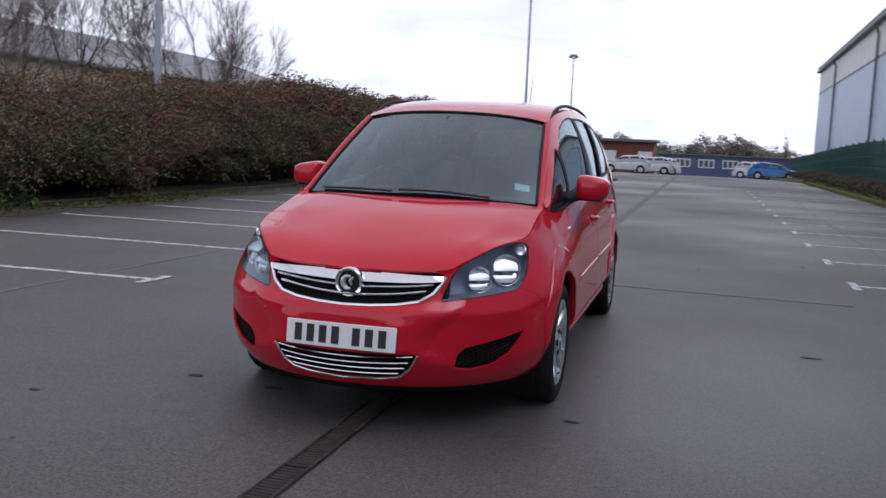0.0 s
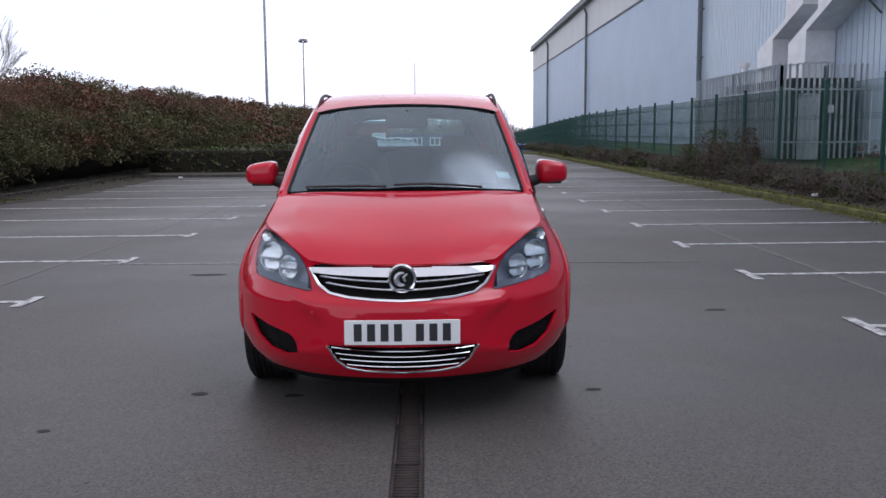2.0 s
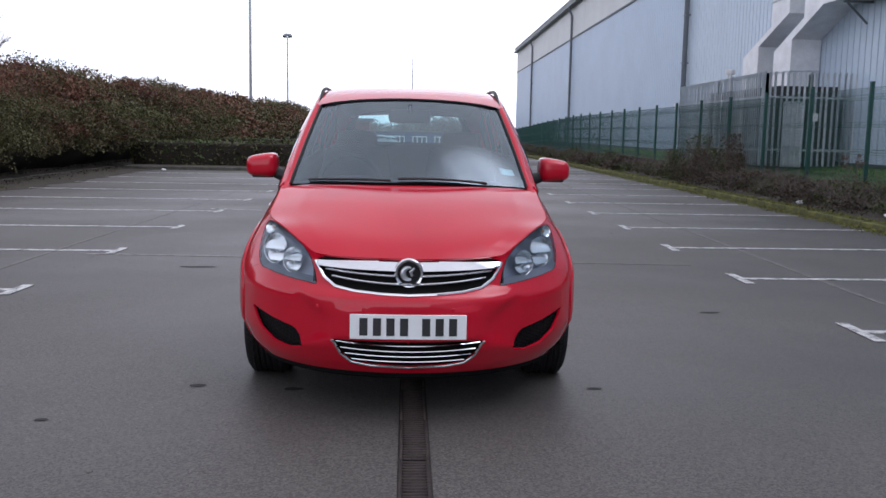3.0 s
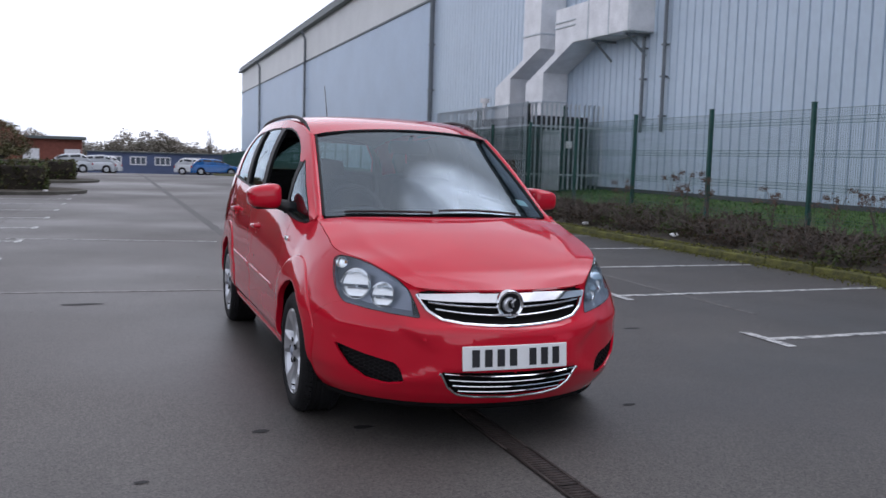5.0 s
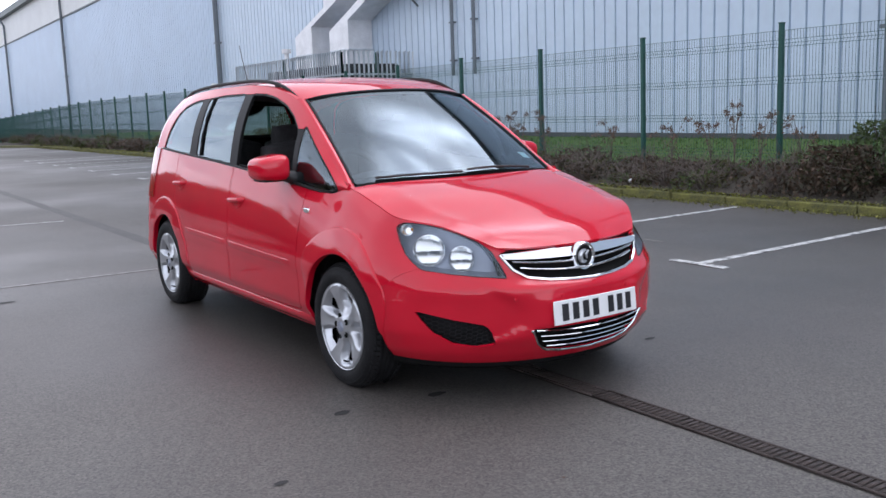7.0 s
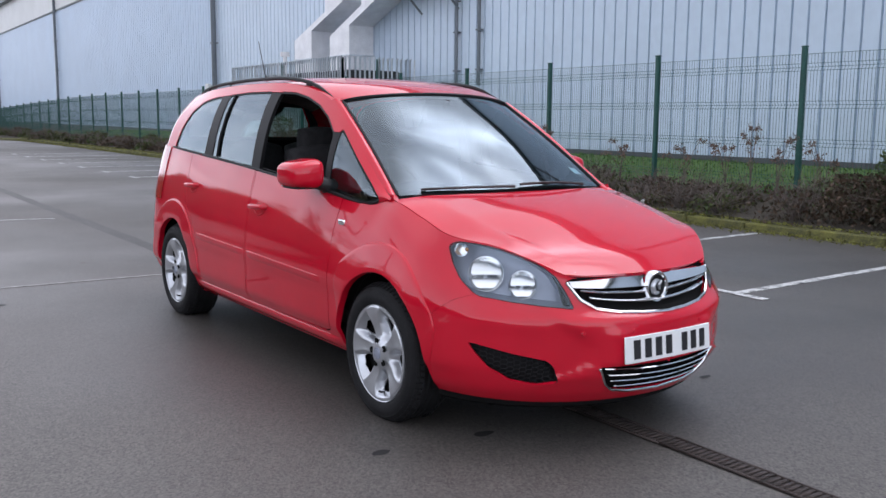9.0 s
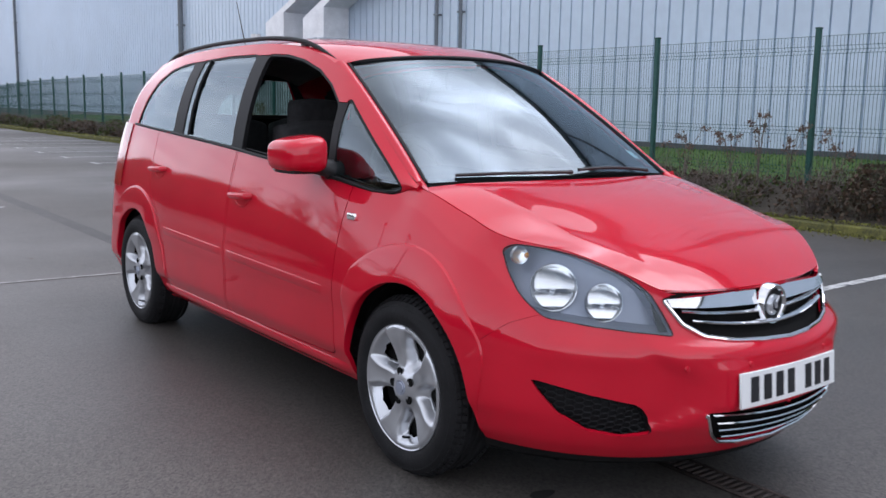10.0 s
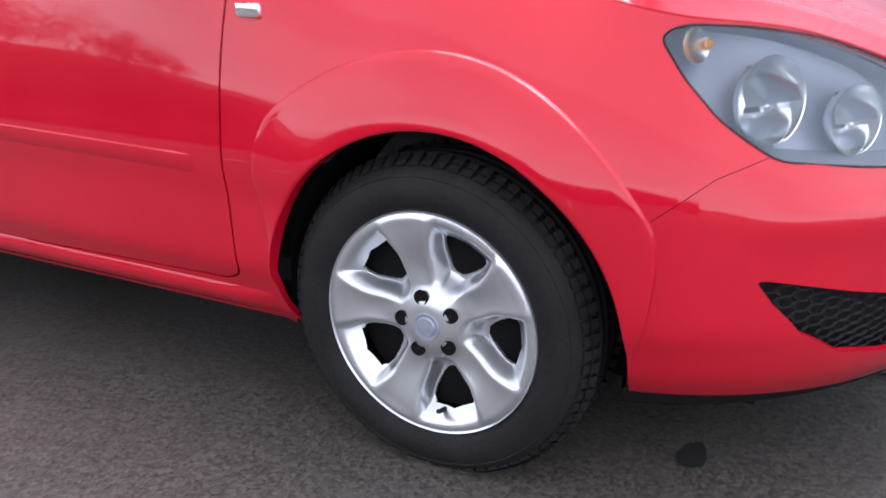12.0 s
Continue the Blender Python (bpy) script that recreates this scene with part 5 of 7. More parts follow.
def shell(u, v, inset=0.0, flares=True):
    """A point of the lower body at u round the plan and v up from the sill."""
    o, n = plan(u)
    ex, ey, ez = EDGE(u)
    front = 1 - ease(0.35, 1.1, u)
    tail = ease(4.2, 4.6, u)
    z0 = 0.205 + 0.015 * (1 - front)
    z = z0 + (ez - z0) * v
    z1 = 0.50 * front + 0.60 * (1 - front)
    s = min(max((z - z1) / (ez - z1), 0), 1)
    g = front * (s * s * (3 - 2 * s)) + (1 - front) * s**1.75
    q = LOW_IN(z) + 0.012 * (1 - front) * (1 - tail) * ease(0.36, 0.31, z) + inset
    p = o - n * q + (Vector((ex, ey)) - o) * g
    if flares:
        # the proud middle of the bumper, edged by a soft ridge
        if u < 0.7:
            edge = 0.345 + 0.14 * ease(0.44, 0.60, z) + 0.20 * ease(0.40, 0.28, z)
            p -= Vector((0, 1)) * 0.017 * ease(edge + 0.045, edge + 0.005, p.x) * ease(0.27, 0.34, z) * ease(0.62, 0.56, z)
            # the flat seat of the number plate
            k = ease(0.33, 0.28, p.x) * ease(0.365, 0.385, z) * ease(0.53, 0.505, z)
            p.y += (min(p.y, -0.008 + 0.22 * p.x * p.x) - p.y) * k
            # the lip of the bumper below the lamps
            p -= Vector((0, 1)) * 0.010 * ease(0.60, 0.56, z) * ease(0.50, 0.56, z)
        # a soft crease along the doors
        if u > 1.3:
            p += n * 0.006 * ease(0.50, 0.56, z) * ease(0.66, 0.58, z)
    return Vector((max(p.x, 0.0), p.y, z))


U_STEPS = [i / 34 for i in range(34)] + [1 + 3.24 * i / 118 for i in range(118)] + [4.24 + i / 18 for i in range(19)]


def shell_bm(inset=0.0, rows=40, flares=True):
    bm = bmesh.new()
    sheet(bm, lambda i, j: shell(U_STEPS[i], j / rows, inset, flares), len(U_STEPS) - 1, rows)
    return bm


def front_y(x, z):
    """How far back the nose lies at x, z."""
    x = abs(x)
    lo, hi = 0.0, 0.98
    for _ in range(26):
        m = (lo + hi) / 2
        ez, z0 = EDGE(m)[2], 0.205
        if shell(m, min(max((z - z0) / (ez - z0), 0), 1)).x < x:
            lo = m
        else:
            hi = m
    ez = EDGE(lo)[2]
    return shell(lo, min(max((z - 0.205) / (ez - 0.205), 0), 1)).y


def side_x(y, z):
    u = y - NOSE + 1
    ez = EDGE(u)[2]
    z0 = 0.22
    return shell(u, min(max((z - z0) / (ez - z0), 0), 1)).x


def body_x(y, z):
    """Half the width of the body at y, z."""
    lo, hi = 0.2, 4.24
    for _ in range(20):
        u = (lo + hi) / 2
        z0 = 0.205 + 0.015 * ease(0.35, 1.1, u)
        p = shell(u, min(max((z - z0) / (EDGE(u)[2] - z0), 0), 1))
        if p.y < y:
            lo = u
        else:
            hi = u
    return p.x


FLARE = ((0.488, -0.003), (0.4845, -0.0008), (0.4815, 0.0070), (0.476, 0.0085), (0.465, 0.0092), (0.445, 0.0105), (0.415, 0.0125), (0.390, 0.0140), (0.373, 0.0145), (0.366, 0.0135), (0.362, 0.0100), (0.362, -0.02))


def arch_flare(ya):
    """The proud band round a wheel arch, edged above by a crease."""
    bm = bmesh.new()
    n = 110
    small = 0.0 if ya < 2 else 0.010
    back = 0.014 if ya < 2 else 0.0

    def f(i, j):
        a = radians(-12 + 204 * i / n)
        r, off = FLARE[j]
        top = 0.372 + (0.496 - 0.022 * ease(1.5, 2.6, a) - 0.372) * ease(radians(14), radians(50), a) * ease(radians(184), radians(148), a) if ya < 2 else 0.488
        r = 0.362 + (r - 0.362) * (top - 0.362) / (0.488 - 0.362) - small * ease(0.44, 0.37, r)
        y = ya + r * math.cos(a) - back * ease(0.45, 0.37, r)
        z = max(ARCH_Z + r * math.sin(a), 0.222)
        k = ease(0.24, 0.43, z)
        return (body_x(y, z) + off * k - 0.004 * (1 - k) * (r > 0.37), y, z)
    sheet(bm, f, n, len(FLARE) - 1)
    return bm


def circle(y, z, r, n=56):
    return [(y + r * math.cos(2 * math.pi * i / n), z + r * math.sin(2 * math.pi * i / n)) for i in range(n)]


def rounded(poly, r=0.02, seg=4):
    """The polygon with its corners rounded off."""
    out, n = [], len(poly)
    for i in range(n):
        p, a, b = Vector(poly[i]), Vector(poly[i - 1]), Vector(poly[(i + 1) % n])
        d1, d2 = (a - p), (b - p)
        k = min(r, d1.length * 0.45, d2.length * 0.45)
        p1, p2 = p + d1.normalized() * k, p + d2.normalized() * k
        for s in range(seg + 1):
            t = s / seg
            out.append(tuple(p1 * (1 - t) ** 2 + p * 2 * t * (1 - t) + p2 * t * t))
    return out


# outlines, seen from the front (x, z)
LAMP = rounded([(0.417, 0.606), (0.430, 0.662), (0.454, 0.726), (0.492, 0.769), (0.538, 0.800), (0.588, 0.829), (0.640, 0.847), (0.688, 0.853), (0.712, 0.834), (0.727, 0.772), (0.732, 0.712), (0.725, 0.682), (0.710, 0.649), (0.620, 0.632), (0.530, 0.619)], 0.015, 3)
FOG = rounded([(0.753, 0.464), (0.640, 0.428), (0.525, 0.400), (0.500, 0.368), (0.485, 0.308), (0.550, 0.295), (0.635, 0.312), (0.700, 0.362), (0.735, 0.420)], 0.014, 3)
GRILLE = rounded([(0.0, 0.722), (0.405, 0.726), (0.428, 0.712), (0.385, 0.640), (0.330, 0.603), (0.240, 0.588), (0.120, 0.580), (0.0, 0.577)], 0.008, 2)
INTAKE = rounded([(0.0, 0.372), (0.335, 0.372), (0.348, 0.364), (0.300, 0.295), (0.255, 0.260), (0.17, 0.246), (0.0, 0.238)], 0.008, 2)
# outlines, seen from the side (y, z)
DOOR_F = rounded([(1.412, 0.99), (1.405, 0.70), (1.395, 0.335), (1.44, 0.312), (2.37, 0.293), (2.40, 0.325), (2.405, 1.08), (1.42, 1.08)], 0.03, 3)
DOOR_R = rounded([(2.418, 1.12), (2.413, 0.325), (2.43, 0.292), (3.12, 0.285), (3.17, 0.37), (3.21, 0.55), (3.30, 0.68), (3.42, 0.76), (3.46, 0.85), (3.46, 1.15)], 0.03, 3)

# the open front window, the fixed ones, and the black pillars between them
WIN_QUARTER = rounded([(1.146, 0.984), (1.180, 0.966), (1.300, 0.970), (1.558, 1.000), (1.615, 1.298)], 0.025, 4)
WIN_FRONT = rounded([(1.602, 1.009), (2.385, 1.060), (2.375, 1.496), (2.20, 1.488), (2.05, 1.462), (1.90, 1.416), (1.775, 1.355), (1.662, 1.275)], 0.03, 4)
WIN_REAR = rounded([(2.495, 1.072), (3.125, 1.108), (3.105, 1.486), (2.80, 1.498), (2.490, 1.498)], 0.02, 3)
WIN_TAIL = rounded([(3.255, 1.116), (3.87, 1.148), (3.80, 1.28), (3.70, 1.385), (3.56, 1.445), (3.40, 1.470), (3.235, 1.482)], 0.035, 4)
PILLAR_B = [(2.375, 1.05), (2.505, 1.06), (2.50, 1.505), (2.365, 1.502)]
PILLAR_C = [(3.115, 1.098), (3.265, 1.106), (3.245, 1.490), (3.095, 1.494)]
DIVIDER = [(1.540, 0.990), (1.620, 1.002), (1.680, 1.290), (1.612, 1.288)]

RAIL = spline([(1.06, 0.699, 0.992), (1.12, 0.690, 1.020), (1.40, 0.655, 1.205), (1.62, 0.622, 1.345), (1.80, 0.598, 1.440), (2.00, 0.590, 1.505), (2.25, 0.594, 1.543), (2.6, 0.600, 1.560), (3.2, 0.594, 1.553), (3.7, 0.575, 1.522), (4.05, 0.548, 1.470), (4.25, 0.515, 1.405)])


def waist(y):
    return EDGE(y - NOSE + 1) if y < 4.0 else EDGE(4.24 + (y - 4.0) * 2.2)


def cabin_side(y, t):
    """A point of the glasshouse side: t from the waist (0) to the roof edge (1)."""
    a = waist(y)
    rx, rz = RAIL(y)
    z = a[2] + (rz - a[2]) * t
    x = a[0] + (rx - a[0]) * (0.80 * t + 0.20 * t**4) + 0.016 * math.sin(math.pi * t)
    return Vector((x, y, z))


SCREEN_BASE, SCREEN_TOP = spline([(0, 0.905, 1.030), (0.25, 0.953, 1.023), (1, 1.085, 1.002)]), spline([(0, 1.680, 1.492), (0.25, 1.708, 1.484), (1, 1.800, 1.452)])


def screen(w, t):
    """A point of the windscreen: w from the middle (0) to the pillar (1), t upwards."""
    by, bz = SCREEN_BASE(w * w)
    ty, tz = SCREEN_TOP(w * w)
    x = w * (0.655 + (0.550 - 0.655) * t)
    bow = 0.030 * math.sin(math.pi * t) * (1 - 0.6 * w * w)
    return Vector((x, by + (ty - by) * t - bow * 0.55, bz + (tz - bz) * t + bow * 0.85))


SPINE = spline([(0, 0.105, 0.728), (0.12, 0.19, 0.782), (0.35, 0.37, 0.860), (0.65, 0.61, 0.942), (1, 0.895, 1.012)])
BONNET_U = spline([(0, 0.345), (0.15, 0.47), (0.45, 0.74), (0.7, 1.0), (1, 1.30)])


def bonnet(w, t):
    cy, cz = SPINE(t)
    ex, ey, ez = EDGE(BONNET_U(t))
    x = ex * w
    k = 0.32 * (w / 0.78) ** 2 if w < 0.78 else 0.32 + 0.68 * ((w - 0.78) / 0.22) ** 1.15
    z = cz + (ez - cz) * k + 0.003 * math.exp(-((w - 0.78) / 0.05) ** 2) * math.sin(math.pi * t) ** 0.6
    return Vector((x * 0.994, cy + (ey - cy) * w**2, z + 0.002))


ROOF_Z = spline([(0, 1.680, 1.494), (0.08, 1.86, 1.540), (0.22, 2.2, 1.586), (0.36, 2.55, 1.602), (0.55, 3.05, 1.600), (0.78, 3.65, 1.572), (1, 4.27, 1.515)])


def roof(w, t):
    cy, cz = ROOF_Z(t)
    ey = 1.80 + (4.25 - 1.80) * t
    rx, rz = RAIL(ey)
    return Vector((rx * w, cy + (ey - cy) * w**2, cz + (rz - cz) * (0.55 * w**2.6 + 0.45 * w**7)))


WHEEL_MESH = {}


def cover_height(a, r):
    """How far the wheel cover stands out at angle a and radius r."""
    s = (a - SPOKE + math.pi / 5) / (2 * math.pi / 5)
    lat = r * abs(math.sin((s - math.floor(s) - 0.5) * 2 * math.pi / 5))  # from the middle line of the nearest spoke
    wide = 0.0185 + 0.0055 * ease(0.06, 0.13, r) + 0.0230 * ease(0.13, 0.216, r)
    fall = min(max((lat - wide) / 0.021, 0), 1)
    dip = fall * fall * (3 - 2 * fall)
    band = ease(0.058, 0.100, r) * ease(0.219, 0.168, r)
    dome = 0.010 - 0.018 * ease(0.028, 0.085, r) + 0.020 * ease(0.09, 0.20, r) - 0.008 * ease(0.206, 0.221, r)
    hollow = -0.0035 * max(0, 1 - (lat / wide) ** 2) * ease(0.075, 0.12, r) * ease(0.214, 0.19, r)
    return dome - 0.040 * dip * band + hollow - 0.012


SPOKE = radians(103)


def wheel_meshes():
    """Tyre, tread, wheel cover and small pieces, built once for all four wheels."""
    def keep(name, bm, sharp=35):
        me = bpy.data.meshes.new(name)
        bm.to_mesh(me)
        bm.free()
        me.polygons.foreach_set("use_smooth", [True] * len(me.polygons))
        if sharp:
            me.set_sharp_from_angle(angle=radians(sharp))
        WHEEL_MESH[name] = me
    q = bmesh.new()
    lathe(q, [(0.05, -0.05), (0.19, -0.06), (0.205, -0.16), (0.21, -0.18)], 32)
    keep("wheel", q)
    q = bmesh.new()
    prof = [(0.212, -0.19), (0.230, -0.205), (0.270, -0.208), (0.300, -0.196), (0.315, -0.178), (0.3215, -0.150), (0.322, -0.135)]
    for k in range(4):
        c = -0.125 + k * 0.028
        prof += [(0.315, c), (0.315, c + 0.006), (0.322, c + 0.008), (0.322, c + 0.022)]
    prof += [(0.3205, -0.042), (0.3165, -0.026), (0.309, -0.012), (0.300, -0.001), (0.292, 0.0055), (0.290, 0.0045), (0.274, 0.0105), (0.250, 0.0105), (0.234, 0.0040), (0.2205, -0.004), (0.212, -0.02)]
    prof = [(0.2235 + (r - 0.2235) * 0.939 if r > 0.2235 else r, h) for r, h in prof]
    lathe(q, prof, 96)
    for v in q.verts:  # pressed flat on the ground
        v.co.z = max(v.co.z, 0.001 - HUB_Z)
    keep("tyre", q)
    q = bmesh.new()
    for k in range(72):
        a = 2 * math.pi * k / 72
        r = Matrix.Rotation(a, 3, "X")
        box(q, r @ Vector((-0.026, 0, 0.3115)), (0.036, 0.0185, 0.0095), 0, r @ Matrix.Rotation(0.5, 3, "Y"))
        box(q, r @ Vector((-0.180, 0, 0.3115)), (0.034, 0.0185, 0.010), 0, r @ Matrix.Rotation(-0.5, 3, "Y"))
    for v in q.verts:
        v.co.z = max(v.co.z, 0.001 - HUB_Z)
    keep("tread", q)
    q = bmesh.new()
    na = 360
    radii = [0.022 + (0.221 - 0.022) * i / 46 for i in range(47)]
    grid = [[q.verts.new((cover_height(2 * math.pi * k / na, r), r * math.cos(2 * math.pi * k / na), r * math.sin(2 * math.pi * k / na))) for k in range(na)] for r in radii]
    for a, b in zip(grid, grid[1:]):
        for k in range(na):
            q.faces.new((a[k], a[(k + 1) % na], b[(k + 1) % na], b[k]))
    q.faces.new(grid[0])
    for k in range(5):
        c = SPOKE + math.pi / 5 + k * 2 * math.pi / 5
        pol = [(0.104, -0.06), (0.104, 0.06), (0.114, 0.16), (0.130, 0.23), (0.150, 0.275), (0.168, 0.28), (0.181, 0.24), (0.186, 0.0), (0.181, -0.24), (0.168, -0.28), (0.150, -0.275), (0.130, -0.23), (0.114, -0.16)]
        pts = [(r * math.cos(c + t), r * math.sin(c + t)) for r, t in pol]
        bmesh.ops.delete(q, geom=knife(q, pts, "x"), context="FACES")
    bmesh.ops.solidify(q, geom=list(q.faces), thickness=0.006)
    keep("wheel_cover", q, 62)
    q = bmesh.new()
    lathe(q, [(0.214, -0.018), (0.2235, -0.003), (0.2220, 0.002), (0.2185, -0.001)], 96)
    keep("rim_edge", q)
    q = bmesh.new()
    lathe(q, [(0.0005, -0.0010), (0.0115, -0.0005), (0.0130, 0.0012), (0.0146, 0.0012), (0.0152, -0.003)], 18)
    keep("bolt_recess", q)
    q = bmesh.new()
    lathe(q, [(0.0005, 0.002), (0.018, 0.001), (0.020, -0.002), (0.0265, -0.001), (0.029, -0.010)], 36)
    keep("centre_cap", q)
    q = bmesh.new()
    tube(q, [(-0.03, 0.020, -0.184), (-0.002, 0.022, -0.176), (0.008, 0.024, -0.171)], 0.0048, 8)
    keep("valve", q)


wheel_meshes()


def wheel(parent, x, y, face):
    """One wheel; face is the side that looks outwards."""
    def hang(name, material, holder, label=""):
        me = WHEEL_MESH[name]
        if not me.materials:
            me.materials.append(material)
        ob = new(name, me)
        ob.parent = holder
        if label:
            ob["label"] = label
        return ob
    # backing coloured black for the shade seen through the cover's holes
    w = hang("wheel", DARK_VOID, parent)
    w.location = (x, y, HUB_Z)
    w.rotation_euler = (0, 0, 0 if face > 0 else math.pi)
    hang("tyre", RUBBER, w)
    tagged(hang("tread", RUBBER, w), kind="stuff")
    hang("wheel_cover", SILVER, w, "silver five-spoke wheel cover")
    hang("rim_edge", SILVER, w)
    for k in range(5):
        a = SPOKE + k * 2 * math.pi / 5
        # the shade in the bolt hole is put into its black colour
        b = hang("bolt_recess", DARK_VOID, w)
        b.location = (cover_height(a, 0.056) + 0.0105, 0.0565 * math.cos(a), 0.056 * math.sin(a))
    hang("centre_cap", HOUSING, w, "grey centre cap").location.x = 0.008
    hang("valve", RUBBER, w)
    return w


def smooth_block(c, s, cuts=3, round_by=0.35, shape=None):
    """A soft upholstered block."""
    bm = bmesh.new()
    bmesh.ops.create_cube(bm, size=2)
    bmesh.ops.subdivide_edges(bm, edges=bm.edges, cuts=cuts * 2, use_grid_fill=True)
    for v in bm.verts:
        n = v.co.normalized()
        p = v.co.lerp(n * 1.2, round_by)
        if shape:
            p = shape(p)
        v.co = Vector((c[0] + p.x * s[0] / 2, c[1] + p.y * s[1] / 2, c[2] + p.z * s[2] / 2))
    return bm


def red_car():
    car = thing("car", "red people carrier with a roof rail, its front window open", "car")
    lower = shell_bm()
    inner = shell_bm(0.022, 24, False)
    flares = {ya: arch_flare(ya) for ya in (AXLE_F, AXLE_R)}
    side = lambda c: c.x > 0.45
    nose = lambda c: c.y < 0.85
    for ya in (AXLE_F, AXLE_R):
        bmesh.ops.delete(lower, geom=knife(lower, circle(ya - (0.014 if ya < 2 else 0), ARCH_Z, 0.364 if ya < 2 else 0.354), "x", side), context="FACES")
        bmesh.ops.delete(inner, geom=knife(inner, circle(ya - (0.014 if ya < 2 else 0), ARCH_Z, 0.372, 56), "x", side), context="FACES")
    lamp_faces = knife(lower, LAMP, "y", nose)
    lens = pick(lower, lamp_faces)
    bmesh.ops.delete(lower, geom=lamp_faces, context="FACES")
    bmesh.ops.delete(inner, geom=knife(inner, LAMP, "y", nose), context="FACES")
    fog_faces = knife(lower, FOG, "y", nose)
    fog = pick(lower, fog_faces)
    bmesh.ops.delete(lower, geom=fog_faces, context="FACES")
    bmesh.ops.delete(inner, geom=knife(inner, FOG, "y", nose), context="FACES")
    for poly in (GRILLE, INTAKE):
        bmesh.ops.delete(lower, geom=knife(lower, poly, "y", nose), context="FACES")
    # doors, with a gap all round
    doors = {}
    for name, poly in (("front", DOOR_F), ("rear", DOOR_R)):
        knife(lower, poly, "x", side)
        leaf = knife(lower, shrink(poly, 0.005), "x", side)
        doors[name] = pick(lower, leaf)
        ring = [f for f in lower.faces if side(f.calc_center_median()) and inside(flat2(f.calc_center_median(), "x"), poly)]
        bmesh.ops.delete(lower, geom=ring, context="FACES")
    # the seam between bumper and wing
    seam = [(0.385, 0.663), (0.47, 0.626), (0.575, 0.5436), (0.5756, 0.5445), (0.4706, 0.6269), (0.3855, 0.6639)]
    bmesh.ops.delete(lower, geom=knife(lower, seam, "x", side), context="FACES")
    cut = lambda c: c.y < 0.62 and c.z < 0.655 - 0.72 * max(0, c.y - 0.40) + (0.3 if c.y < 0.385 else 0)
    bump, wing, tail = [], [], []
    for f in lower.faces:
        c = f.calc_center_median()
        (bump if cut(c) else tail if c.y > 2.9 else wing).append(f)
    bumper, wings, quarter = pick(lower, bump), pick(lower, wing), pick(lower, tail)
    lower.free()
    part("bumper", thick(mirrored(bumper), 0.012), RED, car, sharp=50)
    for s in (1, -1):
        for name, src in (("wing", wings), ("rear_quarter", quarter), ("front_door", doors["front"]), ("rear_door", doors["rear"])):
            b = src.copy()
            if s < 0:
                for v in b.verts:
                    v.co.x = -v.co.x
                bmesh.ops.reverse_faces(b, faces=b.faces)
            b.normal_update()
            ob = part(name, thick(b, 0.014), RED, car, sharp=50)
            if name == "front_door":
                door_f = ob
            elif name == "rear_door":
                door_r = ob
        # handles and side strips
        for door, y, z in ((door_f, 2.27, 0.862), (door_r, 3.33, 0.915)):
            x = side_x(y, z)
            q = bmesh.new()
            pts = [(s * (x + d), y + dy, z + dz) for dy, d, dz in ((-0.095, -0.004, 0.004), (-0.08, 0.024, 0.004), (0.0, 0.033, 0.0), (0.07, 0.026, -0.003), (0.088, -0.004, -0.004))]
            tube(q, pts, [0.013, 0.015, 0.015, 0.015, 0.012], 10)
            part("handle", q, RED, door, "red door handle")
            q = bmesh.new()
            rim = [(y - 0.005 + 0.066 * math.cos(k * math.pi / 14), z - 0.014 + 0.034 * math.sin(k * math.pi / 14)) for k in range(29)]
            tube(q, [(s * (side_x(yy, zz) - 0.0005), yy, zz) for yy, zz in rim], 0.0042, 6, False)
            part("handle_rim", q, RED, door)
        for door, y0, y1 in ((door_f, 1.475, 2.385), (door_r, 2.435, 3.20)):
            q = bmesh.new()
            n = 16

            def bead(i, j):
                y = y0 + (y1 - y0) * i / n
                zz = 0.567 + 0.022 * (y - 1.5) * 0.9
                k = (-0.024, -0.012, 0.006, 0.015, 0.018)[j]
                x = side_x(y, zz + k)
                end = 0.0 if i in (0, n) else 1.0
                return (s * (x + (0.0, 0.005, 0.008, 0.007, 0.0)[j] * end - 0.001), y, zz + k)
            sheet(q, bead, n, 4)
            bmesh.ops.recalc_face_normals(q, faces=q.faces)
            part("side_strip", q, RED, door, sharp=28)
        # indicator repeater on the wing
        x = side_x(1.345, 0.862)
        q = box_bm((s * (x + 0.004), 1.352, 0.862), (0.02, 0.058, 0.028), 0.007, seg=2)
        part("repeater_lamp", q, REFLECTOR, car, "clear indicator repeater")
        # headlamp: bowl, lens, two reflectors
        b = pick(lens, lens.faces)
        for v in b.verts:
            v.co.x *= s
        r = bmesh.ops.extrude_face_region(b, geom=list(b.faces))
        vs = [g for g in r["geom"] if isinstance(g, bmesh.types.BMVert)]
        cx, cz = s * 0.60, 0.73
        for v in vs:
            v.co += Vector(((cx - v.co.x) * 0.10 - s * 0.03, 0.085, (cz - v.co.z) * 0.12))
        for v in b.verts:
            if v not in vs:
                v.co += Vector((-s * 0.002, 0.004, 0))
        outer = [f for f in b.faces if all(v not in vs for v in f.verts)]
        bmesh.ops.delete(b, geom=outer, context="FACES_ONLY")
        bmesh.ops.recalc_face_normals(b, faces=b.faces)
        lampo = part("headlamp", b, HOUSING, car, "headlamp with twin chrome reflectors", sharp=30)
        b = pick(lens, lens.faces)
        for v in b.verts:
            v.co.x *= s
        bmesh.ops.recalc_face_normals(b, faces=b.faces)
        ob = part("lens", b, LENS, lampo, "clear lamp lens", sharp=0)
        ob.visible_shadow = False
